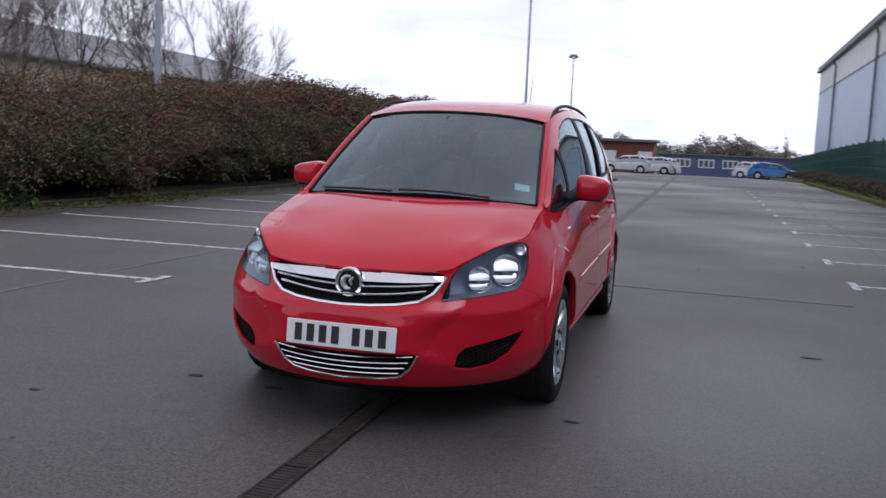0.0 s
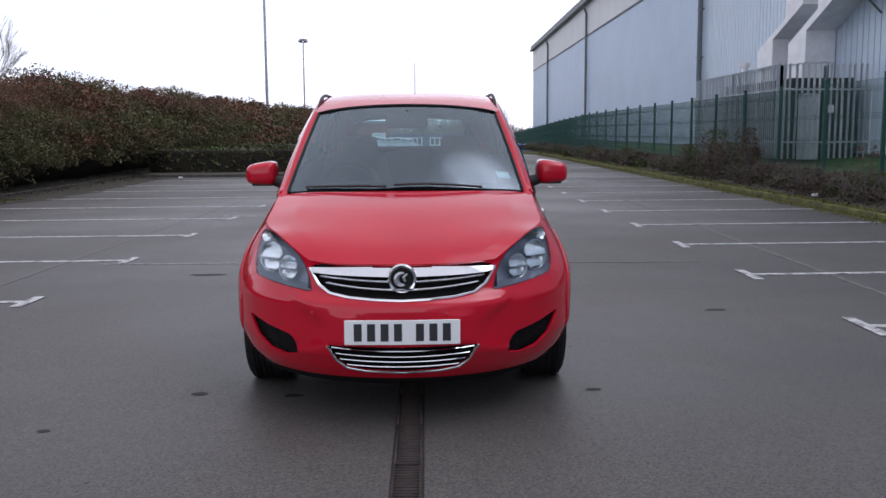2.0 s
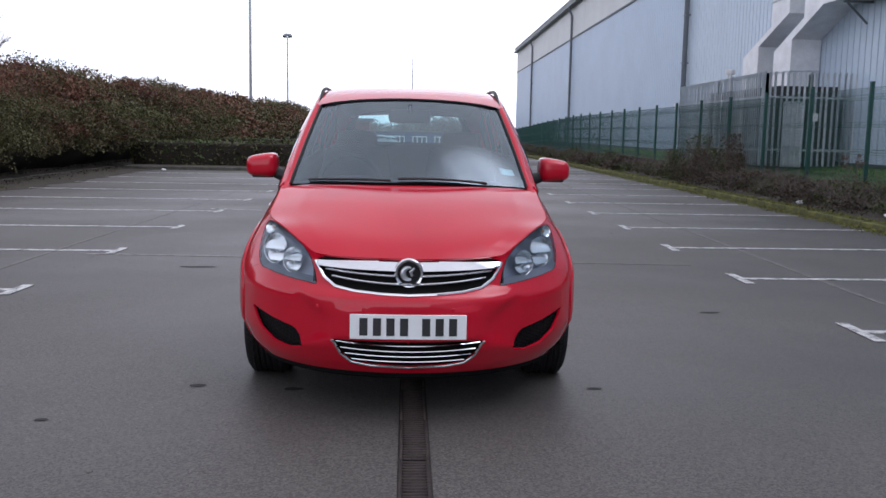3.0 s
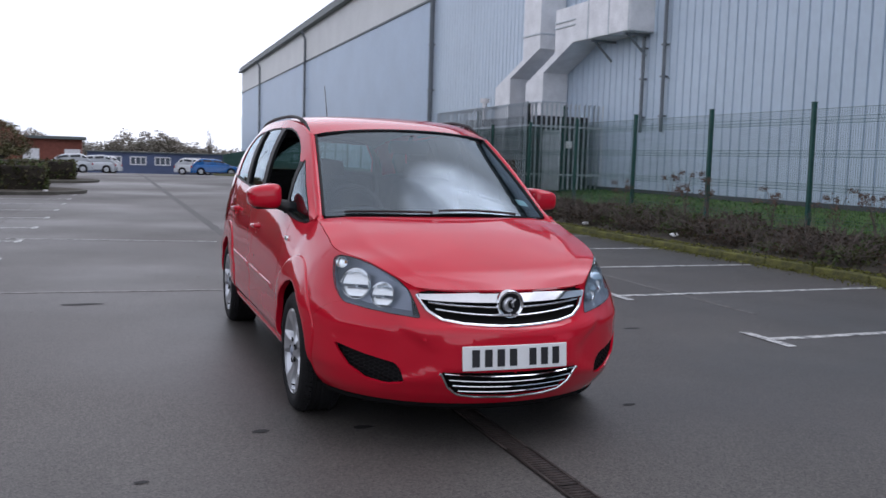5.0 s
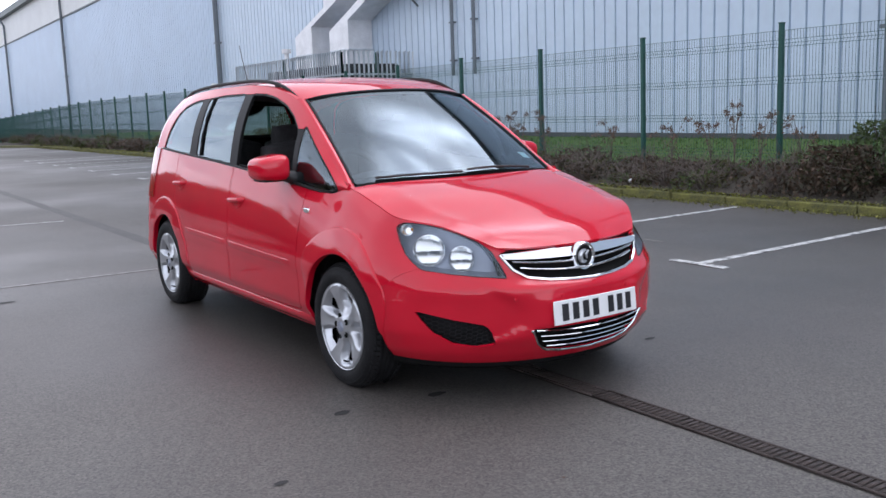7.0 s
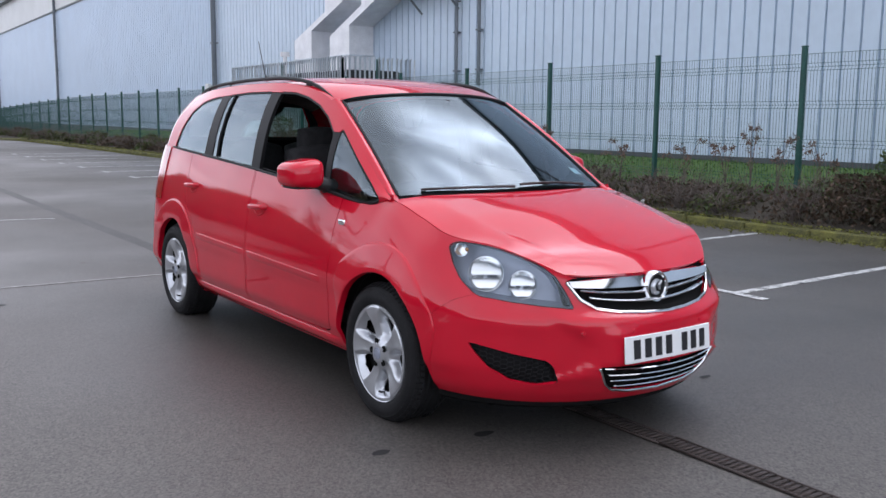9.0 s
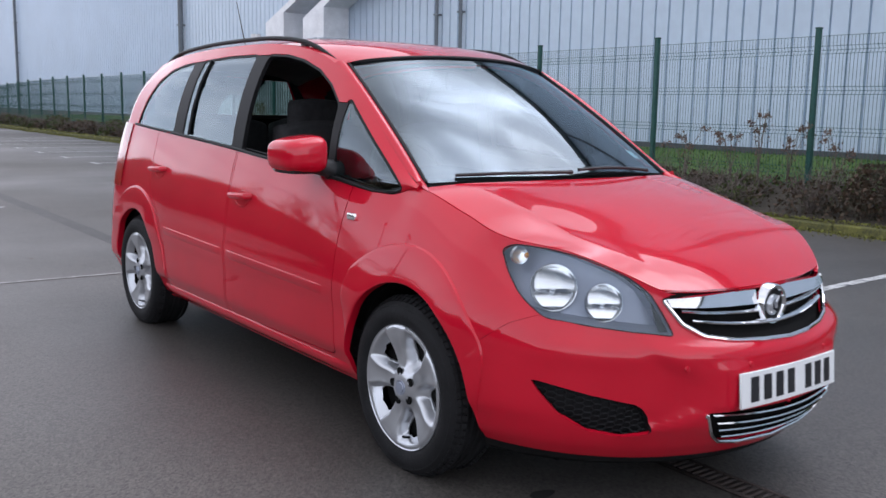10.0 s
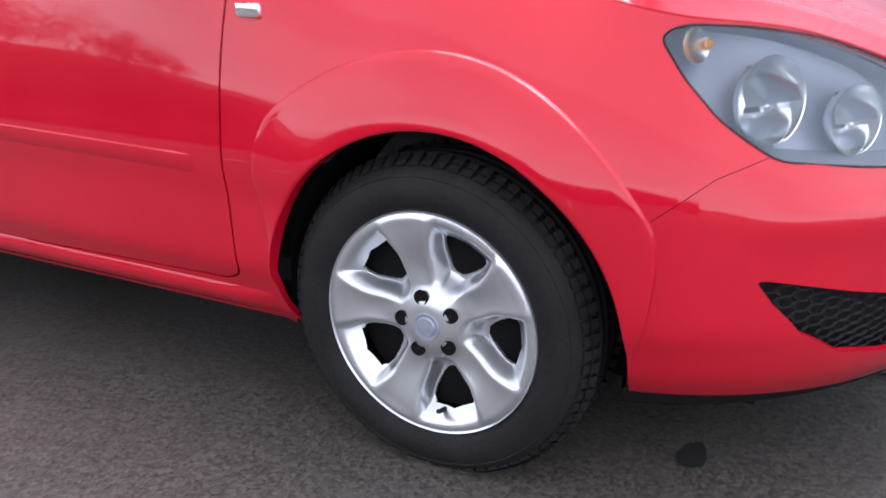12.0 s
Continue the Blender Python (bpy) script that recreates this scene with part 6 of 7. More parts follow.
        for lx, lz, rr, dy in ((0.640, 0.730, 0.072, 0.054), (0.543, 0.692, 0.058, 0.050)):
            q = bmesh.new()
            lathe(q, [(rr * 1.03, -0.009), (rr, -0.008), (rr * 0.90, 0.012), (rr * 0.62, 0.032), (rr * 0.30, 0.042), (rr * 0.05, 0.045)], 36, "y")
            bowl = part("reflector", q, REFLECTOR, lampo, sharp=30)
            bowl.location = (s * lx, front_y(lx, lz) + dy, lz)
            bowl.rotation_euler = (radians(-6), 0, s * 0.60)
            # stepped facets in the bowl
            for x0, x1, z0, z1, tilt, y in ((-0.84, 0.84, -0.10, 0.86, 26, 0.002), (-0.84, 0.84, -0.86, -0.24, 22, 0.006)):
                q = bmesh.new()
                m = Matrix.Rotation(radians(-tilt), 3, "X")
                cx0, cz0 = (x0 + x1) / 2, (z0 + z1) / 2

                def facet(i, j):
                    u, v = i / 8 * 2 - 1, j / 5 * 2 - 1
                    wide = min((x1 - x0) / 2, 0.86 * math.sqrt(max(0.05, 1 - (cz0 + v * (z1 - z0) / 2) ** 2)))
                    p = Vector((u * wide * rr, 0.0015 * u * u + 0.002 * v * v - 0.004, v * (z1 - z0) / 2 * rr))
                    p = m @ p + Vector((cx0 * rr, y, cz0 * rr))
                    return (s * p.x, p.y, p.z)
                sheet(q, facet, 8, 5)
                part("facet", thick(facing(q, (0, -1, 0.5)), 0.002), REFLECTOR, bowl, sharp=40)
            q = bmesh.new()
            bmesh.ops.create_uvsphere(q, u_segments=16, v_segments=10, radius=rr * 0.15)
            ob = part("bulb", q, REFLECTOR, lampo)
            ob.location = (s * lx, front_y(lx, lz) + dy + 0.004, lz - 0.008)
        q = bmesh.new()
        lathe(q, [(0.029, -0.006), (0.026, -0.004), (0.019, -0.001), (0.010, 0.001), (0.001, 0.001)], 28, "y")
        ob = part("indicator_reflector", q, REFLECTOR, lampo, sharp=0)
        ob.location, ob.rotation_euler = (s * 0.682, front_y(0.682, 0.818) + 0.030, 0.818), (radians(-12), 0, s * 0.55)
        q = bmesh.new()
        bmesh.ops.create_uvsphere(q, u_segments=14, v_segments=8, radius=0.008)
        ob = part("indicator_bulb", q, AMBER, lampo)
        ob.location = (s * 0.668, front_y(0.668, 0.820) + 0.034, 0.820)
        # thin dark line round the lamp
        q = bmesh.new()
        loop = [(s * x, front_y(x, z) - 0.0005, z) for x, z in LAMP]
        tube(q, loop + loop[:1], 0.0019, 6, False)
        part("lamp_seal", q, TRIM_BLACK, lampo)
        # the blanked fog lamp opening with its honeycomb insert
        b = pick(fog, fog.faces)
        for v in b.verts:
            v.co.x *= s
        r = bmesh.ops.extrude_face_region(b, geom=list(b.faces))
        vs = {g for g in r["geom"] if isinstance(g, bmesh.types.BMVert)}
        for v in vs:
            v.co += Vector((-s * 0.012, 0.042, 0))
        bmesh.ops.delete(b, geom=[f for f in b.faces if all(v not in vs for v in f.verts)], context="FACES_ONLY")
        bmesh.ops.recalc_face_normals(b, faces=b.faces)
        fogo = part("fog_recess", b, TRIM_BLACK, car, "black recess with honeycomb grille")
        q = bmesh.new()
        cell = 0.019
        for i in range(-2, 16):
            for j in range(-2, 12):
                x, z = 0.48 + i * cell, 0.30 + (j + 0.5 * (i % 2)) * cell * 1.0
                if not inside((x, z), FOG):
                    continue
                hexa = [(x + cell * 0.60 * math.cos(k * math.pi / 3), z + cell * 0.56 * math.sin(k * math.pi / 3)) for k in range(7)]
                for (xa, za), (xb, zb) in zip(hexa, hexa[1:]):
                    pa = Vector((s * (xa - 0.008), front_y(xa, za) + 0.022, za))
                    pb = Vector((s * (xb - 0.008), front_y(xb, zb) + 0.022, zb))
                    tube(q, [pa, pb], 0.0022, 3, False)
        part("honeycomb", q, TRIM_BLACK, fogo)
        # wheels and arch liners
        for ya in (AXLE_F, AXLE_R):
            b = flares[ya].copy()
            for v in b.verts:
                v.co.x *= s
            part("arch_flare", facing(b, (s, 0, 0)), RED, car, sharp=28)
            wheel(car, s * 0.837, ya, s)
            # liner coloured near-black to carry the shade under the arch
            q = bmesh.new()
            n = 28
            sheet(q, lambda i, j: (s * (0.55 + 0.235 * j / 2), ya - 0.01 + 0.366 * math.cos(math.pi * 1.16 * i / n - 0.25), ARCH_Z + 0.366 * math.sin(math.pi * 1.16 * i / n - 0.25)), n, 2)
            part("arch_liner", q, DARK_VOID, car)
        # the rounded sill under the doors
        q = bmesh.new()

        def sill(i, j):
            y = 1.315 + (3.31 - 1.315) * i / 30
            z, off = ((0.300, -0.002), (0.292, 0.006), (0.280, 0.0115), (0.264, 0.013), (0.246, 0.009), (0.228, -0.004), (0.212, -0.03))[j]
            k = ease(0, 1.5, i) * ease(30, 28.5, i)
            return (s * (side_x(y, max(z, 0.222)) + off * k - 0.003 * (1 - k)), y, z)
        sheet(q, sill, 30, 6)
        part("sill", facing(q, (s, 0, 0)), RED, car, sharp=40)
    lens.free()
    fog.free()
    for b in (wings, quarter, *doors.values()):
        b.free()
    # inner shell coloured black, so gaps and openings look shaded
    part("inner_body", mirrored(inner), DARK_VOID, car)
    car.location.x, car.rotation_euler.z = 0.003, -0.0120  # the car stands in line with the drain
    # black lip under the bumper
    q = bmesh.new()
    us = [i / 24 * 0.86 for i in range(25)]

    def lip(i, j):
        o, n = plan(us[i])
        k = ((0.095, 0.212), (0.100, 0.185), (0.125, 0.168), (0.26, 0.166))[j]
        p = o - n * k[0]
        return (max(p.x, 0), p.y, k[1])
    sheet(q, lip, 24, 3)
    part("front_lip", mirrored(q), DARK_VOID, car)
    q = bmesh.new()
    box(q, (0, 2.25, 0.20), (1.24, 3.7, 0.06))
    part("underbody", q, DARK_VOID, car)

    # bonnet
    q = bmesh.new()
    sheet(q, lambda i, j: bonnet(i / 26, j / 30), 26, 30)
    q = mirrored(q)
    bmesh.ops.recalc_face_normals(q, faces=q.faces)
    part("bonnet", thick(q, 0.012), RED, car, sharp=50)
    # scuttle panel under the screen
    q = bmesh.new()
    sheet(q, lambda i, j: bonnet(i / 20, 0.97) * (1 - j / 4) + (screen(i / 20, 0.06) + Vector((0, 0.01, 0))) * (j / 4) - Vector((0, 0, 0.012 + 0.018 * math.sin(math.pi * j / 4))), 20, 4)
    part("scuttle", mirrored(q), BLACK_PLASTIC, car)
    # windscreen and its black border
    q = bmesh.new()
    sheet(q, lambda i, j: screen(i / 18, j / 18), 18, 18)
    q = facing(mirrored(q), (0, -0.5, 0.86))
    glass_s = part("windscreen", q, WINDSCREEN, car, "windscreen mirroring a cloudy sky", sharp=0)
    glass_s.visible_shadow = False
    q = bmesh.new()
    band = []
    for t in range(0, 19):
        band.append(screen(1, t / 18))
    for w in range(17, -1, -1):
        band.append(screen(w / 18, 1))
    tube(q, [p + Vector((0, -0.002, 0.001)) for p in band], 0.009, 8, False)
    part("screen_seal", mirrored(q), TRIM_BLACK, glass_s)
    q = bmesh.new()
    sheet(q, lambda i, j: screen(i / 18, (0.0, 0.055)[j]) + Vector((0, 0.008, -0.006)), 18, 1)
    part("screen_band", mirrored(q), TRIM_BLACK, glass_s)
    # pillars
    for s in (1, -1):
        q = bmesh.new()

        def pillar(i, j):
            k = j / 5

            def line(t):
                a = screen(1, t)
                y = 1.06 + (1.83 - 1.06) * t
                rx, rz = RAIL(y)
                return a.lerp(Vector((rx, y, rz)), k) + Vector((0.006, -0.006, 0.010)) * math.sin(math.pi * k) * ease(0, 0.1, t)
            if i < 8:
                # the foot runs out in a soft curve on to the wing
                q1, q2 = line(0.0), line(0.13)
                q0 = (screen(1, 0) - (screen(1, 0.13) - screen(1, 0)) * 0.2).lerp(Vector((0.703, 0.955, EDGE(1.195)[2] - 0.004)), k)
                h = i / 8
                p = q0 * (1 - h) ** 2 + q1 * (2 * h * (1 - h)) + q2 * h * h
            else:
                p = line(0.13 + 0.87 * (i - 8) / 18)
            return Vector((s * p.x, p.y, p.z))
        sheet(q, pillar, 26, 5)
        bmesh.ops.recalc_face_normals(q, faces=q.faces)
        part("windscreen_pillar", q, RED, car, sharp=60)
        q = bmesh.new()
        sheet(q, lambda i, j: pillar(8 + i, j) + Vector((-s * 0.022, 0.022, -0.006)), 18, 5)
        part("pillar_lining", q, CABIN, car, "dark inner trim of the pillars")
        q = bmesh.new()
        sheet(q, lambda i, j: (s * (waist(1.30 + 0.09 * i)[0] - (0.030, 0.040, 0.075, 0.080)[j]), 1.30 + 0.09 * i, waist(1.30 + 0.09 * i)[2] + (0.010, 0.012, -0.03, -0.60)[j]), 29, 3)
        part("door_lining", q, CABIN, car, "dark inner door trim")
    # roof
    q = bmesh.new()
    sheet(q, lambda i, j: roof(i / 18, j / 36), 18, 36)
    q = mirrored(q)
    bmesh.ops.recalc_face_normals(q, faces=q.faces)
    part("roof", q, RED, car, sharp=60)
    q = bmesh.new()
    sheet(q, lambda i, j: roof(i / 10 * 0.99, 0.01 + j / 18 * 0.985) - Vector((0, 0, 0.030)), 10, 18)
    part("headlining", mirrored(q), LINER, car)

    # glasshouse sides, cut for the windows
    ys = [1.06 + 0.04 * i for i in range(80)]
    for s in (1, -1):
        q = bmesh.new()
        sheet(q, lambda i, j: cabin_side(ys[i], j / 16), len(ys) - 1, 16)
        panes = {}
        black_polys = [shrink(w, -0.011) for w in (WIN_QUARTER, WIN_FRONT, WIN_REAR, WIN_TAIL)] + [PILLAR_B, PILLAR_C, DIVIDER]
        for poly in black_polys:
            knife(q, poly, "x")
        for name, poly in (("quarter", WIN_QUARTER), ("front", WIN_FRONT), ("rear", WIN_REAR), ("tail", WIN_TAIL)):
            fs = knife(q, poly, "x")
            panes[name] = pick(q, fs)
            bmesh.ops.delete(q, geom=fs, context="FACES")
        black = [f for f in q.faces if any(inside(flat2(f.calc_center_median(), "x"), w) for w in black_polys)]
        frames = pick(q, black)
        bmesh.ops.delete(q, geom=black, context="FACES")
        for b in (q, frames, *panes.values()):
            for v in b.verts:
                v.co.x *= s
            bmesh.ops.recalc_face_normals(b, faces=b.faces)
            out = sum((f.normal.x * s) * f.calc_area() for f in b.faces)
            if out < 0:
                bmesh.ops.reverse_faces(b, faces=b.faces)
        for v in frames.verts:
            v.co.x -= s * 0.004
        lining = q.copy()
        for v in lining.verts:
            v.co.x -= s * 0.036
        part("pillar_trim", lining, CABIN, car, "dark inner trim of the pillars", sharp=50)
        part("side_frame", thick(q, 0.03), RED, car, sharp=50)
        fr = part("window_frame", thick(frames, 0.02), TRIM_BLACK, car, "black window frames and pillars", sharp=40)
        for name, b in panes.items():
            if name == "front" and s < 0:
                b.free()
                continue
            for v in b.verts:
                v.co.x -= s * 0.008
            ob = part("side_window", b, SIDE_GLASS, car, "tinted side window" if name != "quarter" else "small fixed quarter window", sharp=0)
            ob.visible_shadow = False
        # upright bar that divides the rear pane, and the bright waist seal
        q = bmesh.new()
        tube(q, [cabin_side(y, t) * 1 + Vector((0, 0, 0)) for y, t in ((3.03, 0.03), (3.03, 0.3), (3.02, 0.6), (3.01, 0.86))], 0.008, 6)
        for v in q.verts:
            v.co.x *= s
        part("window_bar", q, TRIM_BLACK, fr)
        q = bmesh.new()
        pts = [Vector((s * (waist(y)[0] + 0.004), y, waist(y)[2] + 0.004)) for y in [1.19 + 0.1 * i for i in range(28)]]
        tube(q, pts, [0.002, 0.0045] + [0.0075] * 26, 8)
        part("waist_seal", q, TRIM_BLACK, fr)
        # roof rail
        q = bmesh.new()
        pts = []
        for i in range(25):
            t = i / 24
            y = 1.86 + 2.08 * t
            rx, rz = RAIL(y)
            lift = 0.020 * ease(0, 0.16, t) * ease(1, 0.86, t)
            pts.append(Vector((s * (rx - 0.022), y, rz + 0.006 + lift)))
        tube(q, pts, [0.004 + 0.0068 * ease(0, 0.1, i / 24) * ease(1, 0.9, i / 24) for i in range(25)], 10)
        rail = part("roof_rail", q, TRIM_BLACK, car, "black roof rail")
        for y in (2.14, 3.70):
            rx, rz = RAIL(y)
            q = box_bm((s * (rx - 0.024), y, rz + 0.012), (0.016, 0.06, 0.030), 0.006)
            part("rail_foot", q, TRIM_BLACK, rail)
        # door mirror
        q = bmesh.new()
        bmesh.ops.create_uvsphere(q, u_segments=40, v_segments=24, radius=1)
        for v in q.verts:
            p = [math.copysign(abs(k) ** 0.52, k) for k in v.co]
            out = (p[0] * s + 1) / 2
            v.co = Vector((s * 0.888 + p[0] * 0.094, 1.625 + p[1] * (0.125 if p[1] < 0 else 0.085) + 0.020 * out, 1.088 + p[2] * (0.079 - 0.020 * out) - 0.010 * out))
        mir = part("door_mirror", q, RED, car, "red door mirror on a black foot", sharp=60)
        q = smooth_block((s * 0.885, 1.697, 1.074), (0.142, 0.03, 0.116), 3, 0.25)
        part("mirror_glass", q, CHROME, mir)
        q = bmesh.new()
        tube(q, [(s * 0.735, 1.60, 1.015), (s * 0.775, 1.585, 1.030), (s * 0.83, 1.610, 1.045)], [0.050, 0.036, 0.030], 12)
        part("mirror_foot", q, BLACK_PLASTIC, mir)
        q = smooth_block((s * 0.880, 1.635, 1.024), (0.135, 0.170, 0.030), 3, 0.4)
        part("mirror_base", q, BLACK_PLASTIC, mir)
        # tail lamp
        q = bmesh.new()
        sheet(q, lambda i, j: (lambda p: (s * (p.x + 0.006), p.y + 0.004, p.z))(shell(4.20 + 0.34 * i / 8, 0.60 + 0.40 * j / 8)), 8, 8)
        part("tail_lamp", q, TAIL_RED, car, "red tail lamp", sharp=0)

    # tailgate with its window
    q = bmesh.new()

    def gate(i, j):
        w, t = i / 16, j / 12
        ex, ey, ez = EDGE(5.24 - 0.84 * w)
        rx, rz = RAIL(4.25)
        c = ROOF_Z(1)
        tx, ty, tz = rx * w, c[0] + (4.25 - c[0]) * w**2, c[1] + (rz - c[1]) * (0.55 * w**2.6 + 0.45 * w**7)
        return (ex + (tx - ex) * t, ey + (ty - ey) * t + 0.02 * math.sin(math.pi * t), ez + (tz - ez) * t)
    sheet(q, gate, 16, 12)
    win = [(0, 1.20), (0.50, 1.20), (0.50, 1.30), (0.44, 1.43), (0, 1.455)]
    fs = knife(q, win, "y")
    pane = pick(q, fs)
    bmesh.ops.delete(q, geom=fs, context="FACES")
    lining = q.copy()
    for v in lining.verts:
        v.co.y -= 0.03
    part("tailgate_lining", mirrored(lining), CABIN, car)
    part("tailgate", mirrored(q), RED, car, sharp=60)
    ob = part("rear_window", facing(mirrored(pane), (0, 1, 0.2)), SIDE_GLASS, car, "rear window", sharp=0)
    ob.visible_shadow = False

    # grille: back blackened for the shade inside, chrome bar, thin bars, surround, badge
    q = bmesh.new()
    sheet(q, lambda i, j: (0.44 * (i / 12 * 2 - 1), front_y(0.44 * abs(i / 12 * 2 - 1), 0.55 + 0.19 * j / 4) + 0.030, 0.55 + 0.19 * j / 4), 12, 4)
    gr = part("grille", q, DARK_VOID, car, "grille with a broad chrome bar")

    def ribbon(z_of, x0, x1, h, proud, material, name, parent, label="", n=40, soft=0.42, drop_by=0.2, lean=0.0):
        """A bar that follows the nose from x0 to x1; h gives its height at x."""
        b = bmesh.new()

        def f(i, j):
            x = x0 + (x1 - x0) * i / n
            hh = h(x) if callable(h) else h
            k = (-0.5, -soft, 0.0, soft, 0.5)[j]
            z = z_of(x) + k * hh
            return (x, front_y(x, z) - (-0.012, proud * (1 - drop_by), proud, proud * (1 - drop_by), -0.012)[j] + lean * k, z)
        sheet(b, f, n, 4)
        bmesh.ops.recalc_face_normals(b, faces=b.faces)
        return part(name, b, material, parent, label, sharp=40)
    ribbon(lambda x: 0.697 + 0.006 * (x / 0.42) ** 2, -0.418, 0.418, lambda x: 0.052 - 0.026 * (abs(x) / 0.42) ** 2, 0.012, CHROME, "chrome_bar", gr, "broad polished chrome bar", lean=0.016)
    ribbon(lambda x: 0.653 + 0.027 * (x / 0.40) ** 2, -0.380, 0.380, 0.013, 0.008, CHROME, "grille_bar", gr, soft=0.34, drop_by=0.45)
    ribbon(lambda x: 0.620 + 0.030 * (x / 0.36) ** 2, -0.350, 0.350, 0.013, 0.008, CHROME, "grille_bar", gr, soft=0.34, drop_by=0.45)
    q = bmesh.new()
    ring = [p for p in GRILLE if p[1] < 0.716 and (p[0] > 0.2 or p[1] < 0.6)]
    ring = [(0.0, 0.577)] + sorted([p for p in ring if p[0] > 0.02], key=lambda p: p[0])
    full = [(-x, z) for x, z in ring[::-1]] + [p for p in ring if p[0] > 0.001]
    tube(q, [(x, front_y(x, z) - 0.003, z) for x, z in full], 0.008, 8)
    part("grille_surround", q, CHROME, gr, "thin chrome surround")
    q = bmesh.new()
    lathe(q, [(0.0005, -0.002), (0.040, -0.002), (0.044, -0.008), (0.051, -0.010), (0.055, -0.004), (0.055, 0.02)], 48, "y")
    bd = part("badge", q, CHROME, gr, "round chrome badge")
    bd.location, bd.scale = (0, front_y(0, 0.668) - 0.012, 0.668), (1.22, 1.1, 1.22)
    q = bmesh.new()
    lathe(q, [(0.0005, -0.004), (0.041, -0.004)], 40, "y")
    part("badge_field", q, TRIM_BLACK, bd)
    q = bmesh.new()
    arc = [radians(70 + 13 * i) for i in range(18)]
    tube(q, [(0.022 * math.cos(a), -0.006, 0.022 * math.sin(a)) for a in arc], [0.004 + 0.007 * math.sin(math.pi * i / 17) for i in range(18)], 8)
    tube(q, [(0.020, -0.006, 0.020), (0.006, -0.006, 0.006), (0.012, -0.006, -0.010)], [0.004, 0.007, 0.004], 8)
    part("badge_emblem", q, SILVER, bd)
    # lower intake, its back blackened for the shade inside
    q = bmesh.new()
    sheet(q, lambda i, j: (0.36 * (i / 12 * 2 - 1), front_y(0.36 * abs(i / 12 * 2 - 1), 0.23 + 0.15 * j / 4) + 0.035, 0.23 + 0.15 * j / 4), 12, 4)
    it = part("lower_intake", q, DARK_VOID, car, "lower intake with thin chrome bars")
    for z, w in ((0.352, 0.325), (0.325, 0.305), (0.298, 0.285), (0.271, 0.255)):
        ribbon(lambda x, z=z: z + 0.010 * (x / 0.3) ** 2, -w, w, 0.0100, 0.008, CHROME, "intake_bar", it, soft=0.34, drop_by=0.45)
    ring = [(0.0, 0.238)] + sorted([p for p in INTAKE if p[1] < 0.37 and p[0] > 0.1], key=lambda p: p[0])
    full = [(-x, z) for x, z in ring[::-1]] + [p for p in ring if p[0] > 0.001]
    q = bmesh.new()
    tube(q, [(x, front_y(x, z) - 0.002, z) for x, z in full], 0.006, 8)
    part("intake_surround", q, CHROME, it)
    # number plate, its characters as plain bars
    py = -0.021
    q = box_bm((0, 0, 0), (0.52, 0.008, 0.111), 0.0025)
    bmesh.ops.subdivide_edges(q, edges=[e for e in q.edges if abs(e.verts[0].co.x - e.verts[1].co.x) > 0.4], cuts=12)
    for v in q.verts:
        v.co.y += 0.22 * v.co.x**2
    plate = part("number_plate", q, PLATE, car, "white number plate with black marks")
    plate.location, plate.rotation_euler = (0, py, 0.441), (radians(-5), 0, 0)
    for i in range(7):
        x = -0.199 + i * 0.060 + (0.038 if i > 3 else 0)
        q = box_bm((x, -0.0052 + 0.22 * x * x, 0), (0.036, 0.002, 0.078), 0.0, Matrix.Rotation(0.44 * x, 3, "Z"))
        part("mark", q, INK, plate)
    for x in (-0.41, -0.20, 0.20):
        q = bmesh.new()
        lathe(q, [(0.0005, -0.004), (0.009, -0.003), (0.010, 0.003)], 16, "y")
        ob = part("parking_sensor", q, RED, car)
        ob.location = (x, front_y(x, 0.515) + 0.001, 0.515)

    # wipers, sticker, aerial
    for x0, y0, x1, y1, lift in ((-0.10, 0.985, -0.55, 0.0, 0.0), (0.42, 1.03, -0.06, 0.0, 0.0)):
        q = bmesh.new()
        pts = []
        for i in range(12):
            k = i / 11
            x = x0 + (x1 - x0) * k
            w = abs(x) / 0.64
            t = 0.004 + 0.022 * k if x0 < 0 else 0.004 + 0.02 * math.sin(k * 2.4)
            p = screen(min(w, 1), t)
            pts.append(Vector((x, p.y - 0.012, p.z + 0.009)))
        tube(q, pts, [0.009] + [0.0065] * 11, 6)
        part("wiper", q, BLACK_PLASTIC, car, "black windscreen wiper")
    a, b, c, d = (screen(w, t) + Vector((0, 0.012, -0.012)) for w, t in ((0.815, 0.145), (0.935, 0.140), (0.925, 0.205), (0.805, 0.21)))
    q = bmesh.new()
    q.faces.new([q.verts.new(p) for p in (a, b, c, d)])
    part("sticker", thick(q, 0.001), STICKER, car, "pale green paper sticker inside the screen")
    q = bmesh.new()
    tube(q, [(0.03, 3.98, 1.535), (0.03, 4.0, 1.565)], [0.018, 0.010], 10)
    tube(q, [(0.03, 4.0, 1.56), (0.03, 4.16, 1.93)], [0.004, 0.0025], 6)
    part("aerial", q, BLACK_PLASTIC, car)

    # rain drops left on the bonnet and the roof
    rng = np.random.default_rng(9)
    v, f = [], []
    for k in range(1500):
        top = k % 3 == 0
        w, t = rng.uniform(-0.97, 0.97), rng.uniform(0.02, 0.98)
        if not top and noise.noise((w * 3, t * 3, 2)) < -0.05:
            continue
        g = roof if top else bonnet
        p = g(abs(w), t)
        e = 0.004
        a, b = g(min(abs(w) + e, 1), t) - p, g(abs(w), min(t + e, 1)) - p
        nrm = a.cross(b).normalized()
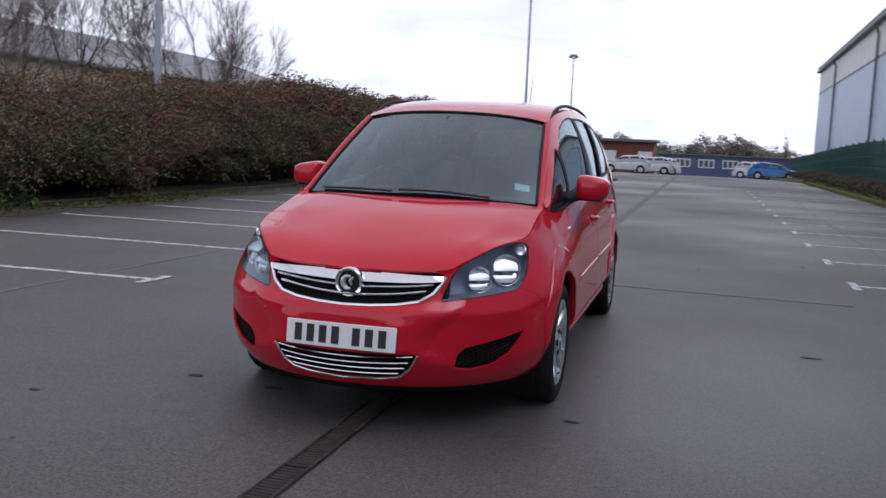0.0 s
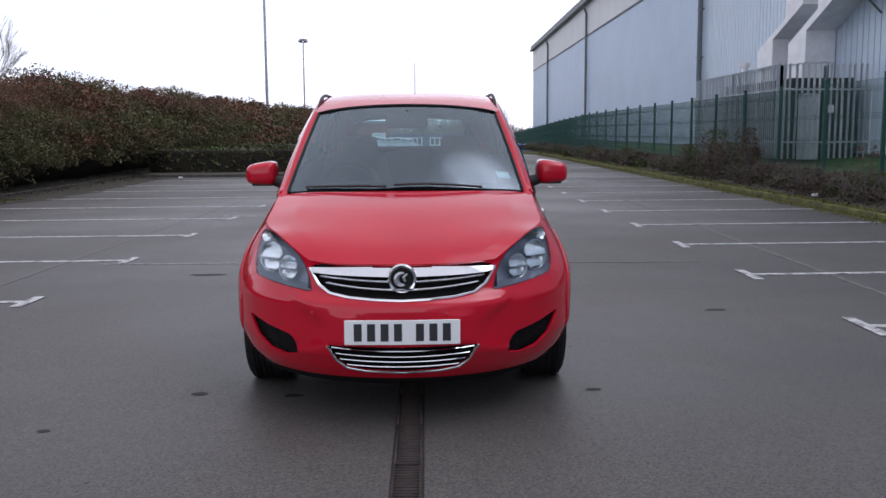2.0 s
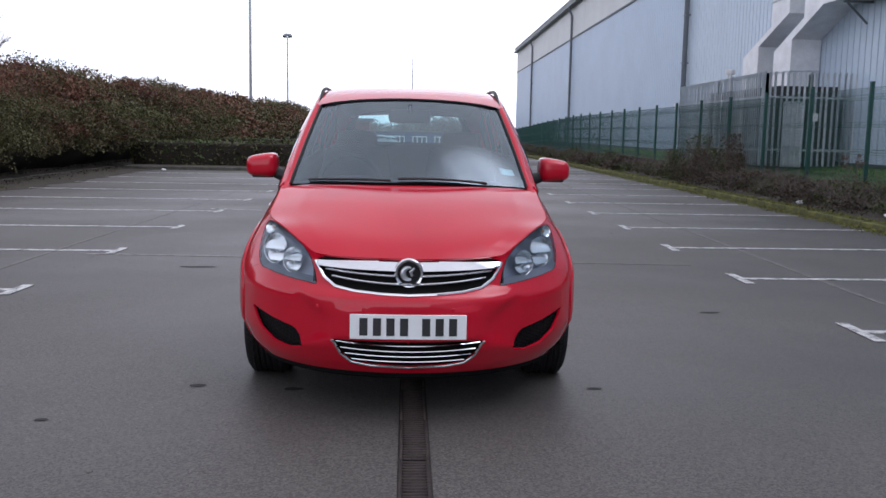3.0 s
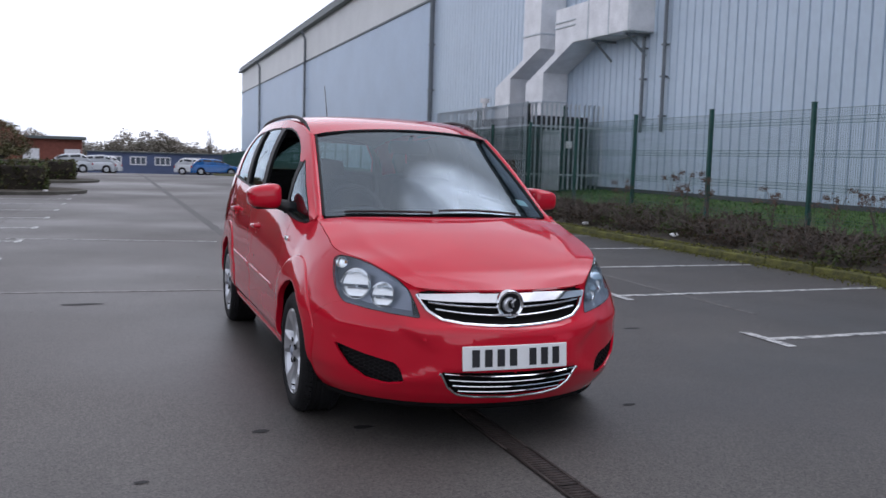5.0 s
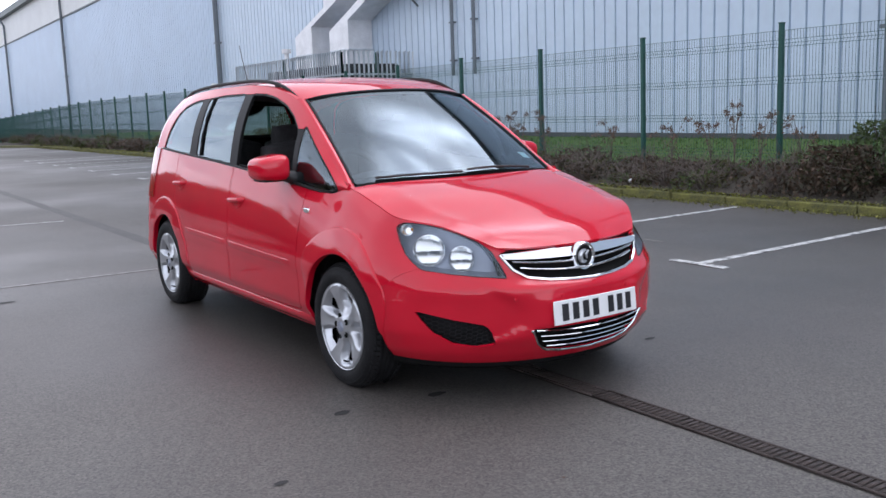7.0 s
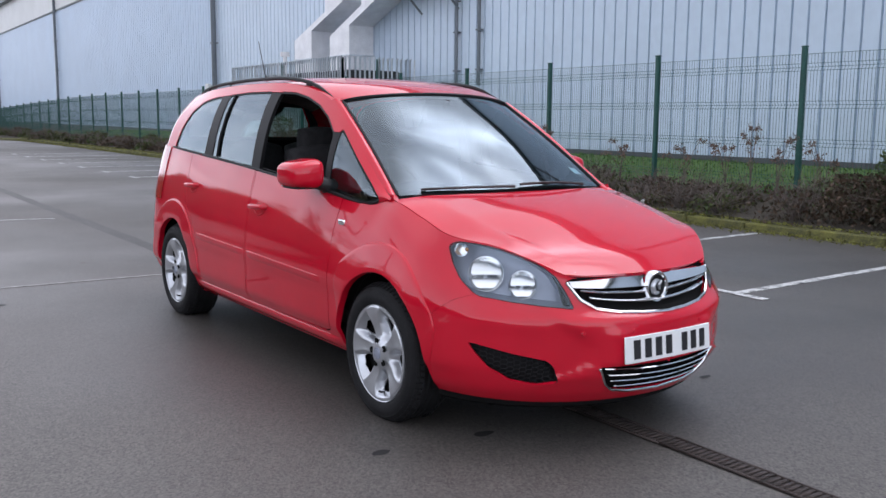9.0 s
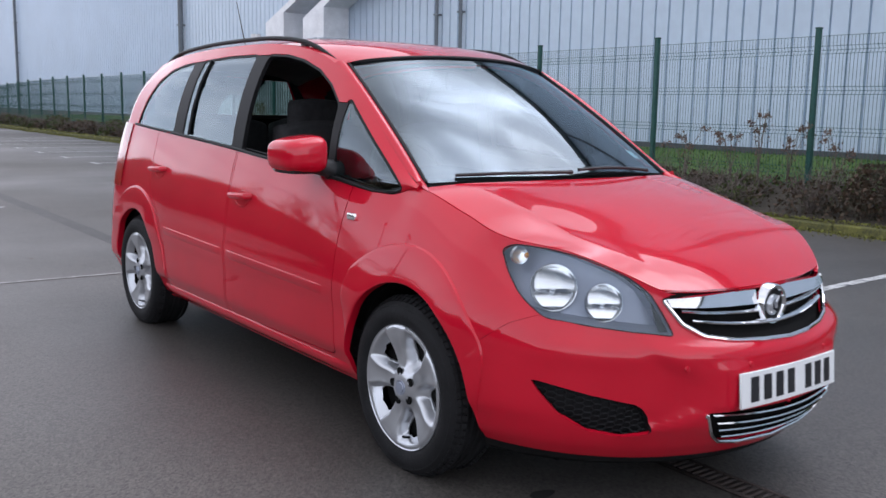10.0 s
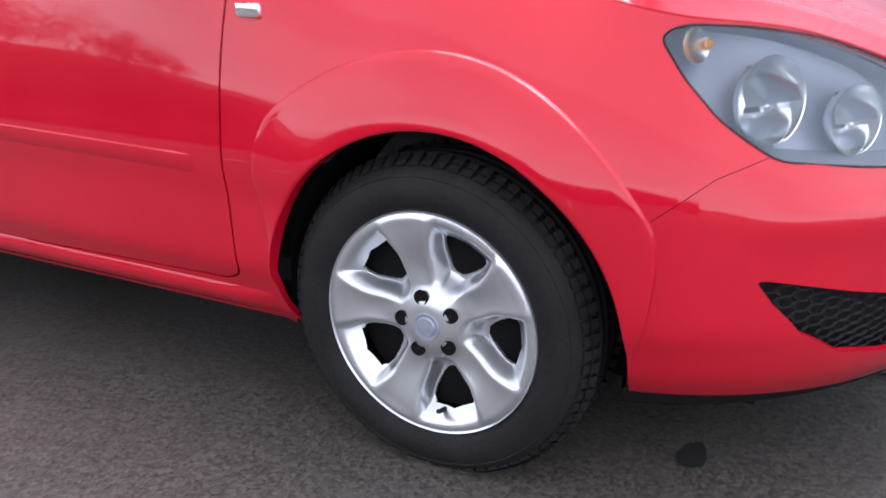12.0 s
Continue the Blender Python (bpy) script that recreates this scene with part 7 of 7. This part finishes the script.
        if nrm.z < 0:
            nrm = -nrm
        if w < 0:
            p.x, nrm.x = -p.x, -nrm.x
        r = rng.uniform(0.0010, 0.0024)
        s1 = nrm.orthogonal().normalized() * r
        s2 = nrm.cross(s1)
        i0 = len(v)
        for q in range(6):
            a = q * math.pi / 3
            v.append(p + s1 * math.cos(a) + s2 * math.sin(a))
        for q in range(6):
            a = q * math.pi / 3
            v.append(p + (s1 * math.cos(a) + s2 * math.sin(a)) * 0.6 + nrm * r * 0.45)
        v.append(p + nrm * r * 0.6)
        for q in range(6):
            z = (q + 1) % 6
            f += [(i0 + q, i0 + z, i0 + 6 + z, i0 + 6 + q), (i0 + 6 + q, i0 + 6 + z, i0 + 12)]
    tagged(raw("rain_drops", v, f, WATER, car, "small drops of rain"), kind="stuff")

    # cabin: dashboard, wheel, seats, mirror
    q = bmesh.new()
    sheet(q, lambda i, j: (-0.64 + 1.28 * i / 12, (0.98, 1.15, 1.45, 1.62, 1.66, 1.60)[j] - 0.05 * abs(i / 6 - 1) ** 2 * (j < 2) + (0.10 * abs(i / 6 - 1) ** 2 if j == 0 else 0), (0.975, 1.000, 1.005, 0.975, 0.88, 0.55)[j] + 0.035 * math.exp(-((i - 3) / 1.6) ** 2) * (2 <= j <= 3)), 12, 5)
    part("dashboard", q, CABIN, car)
    q = bmesh.new()
    ring = []
    for k in range(33):
        a = 2 * math.pi * k / 32
        ring.append(Vector((-0.36 + 0.185 * math.cos(a), 1.60 + 0.185 * math.sin(a) * 0.45, 0.985 + 0.185 * math.sin(a) * 0.88)))
    tube(q, ring, 0.016, 8, False)
    tube(q, [(-0.54, 1.60, 0.985), (-0.18, 1.60, 0.985)], 0.018, 6)
    tube(q, [(-0.36, 1.60, 0.985), (-0.36, 1.52, 0.82)], 0.05, 8)
    part("steering_wheel", q, CABIN, car)
    for x, y, wide in ((-0.36, 2.18, 0.50), (0.36, 2.18, 0.50), (-0.44, 3.02, 0.42), (0.0, 3.02, 0.42), (0.44, 3.02, 0.42)):
        back = smooth_block((x, y + 0.16, 0.85), (wide, 0.18, 0.68), 3, 0.30, lambda p: Vector((p.x * (1 - 0.10 * p.z), p.y + 0.55 * p.z, p.z)))
        seat = part("seat", back, SEAT_CLOTH, car, "charcoal cloth seat", sharp=0)
        q = smooth_block((x, y - 0.14, 0.54), (wide, 0.52, 0.20), 3, 0.28)
        part("cushion", q, SEAT_CLOTH, seat, sharp=0)
        q = smooth_block((x, y + 0.24, 1.210 if y < 2.5 else 1.09), (0.27, 0.11, 0.18), 3, 0.35)
        part("headrest", q, SEAT_CLOTH, seat, sharp=0)
        q = bmesh.new()
        for dx in (-0.06, 0.06):
            tube(q, [(x + dx, y + 0.23, 1.02), (x + dx, y + 0.24, 1.20 if y < 2.5 else 1.10)], 0.006, 6)
        part("headrest_stem", q, CHROME, seat)
    q = smooth_block((0.0, 1.66, 1.392), (0.25, 0.045, 0.080), 3, 0.25)
    mirror = part("cabin_mirror", q, CABIN, car)
    q = bmesh.new()
    tube(q, [(0, 1.64, 1.42), (0, 1.60, 1.455)], 0.012, 6)
    part("mirror_stem", q, CABIN, mirror)
    q = bmesh.new()
    box(q, (0, 2.3, 0.32), (1.5, 3.0, 0.05))
    part("cabin_floor", q, CABIN, car)
    return car


red_car()
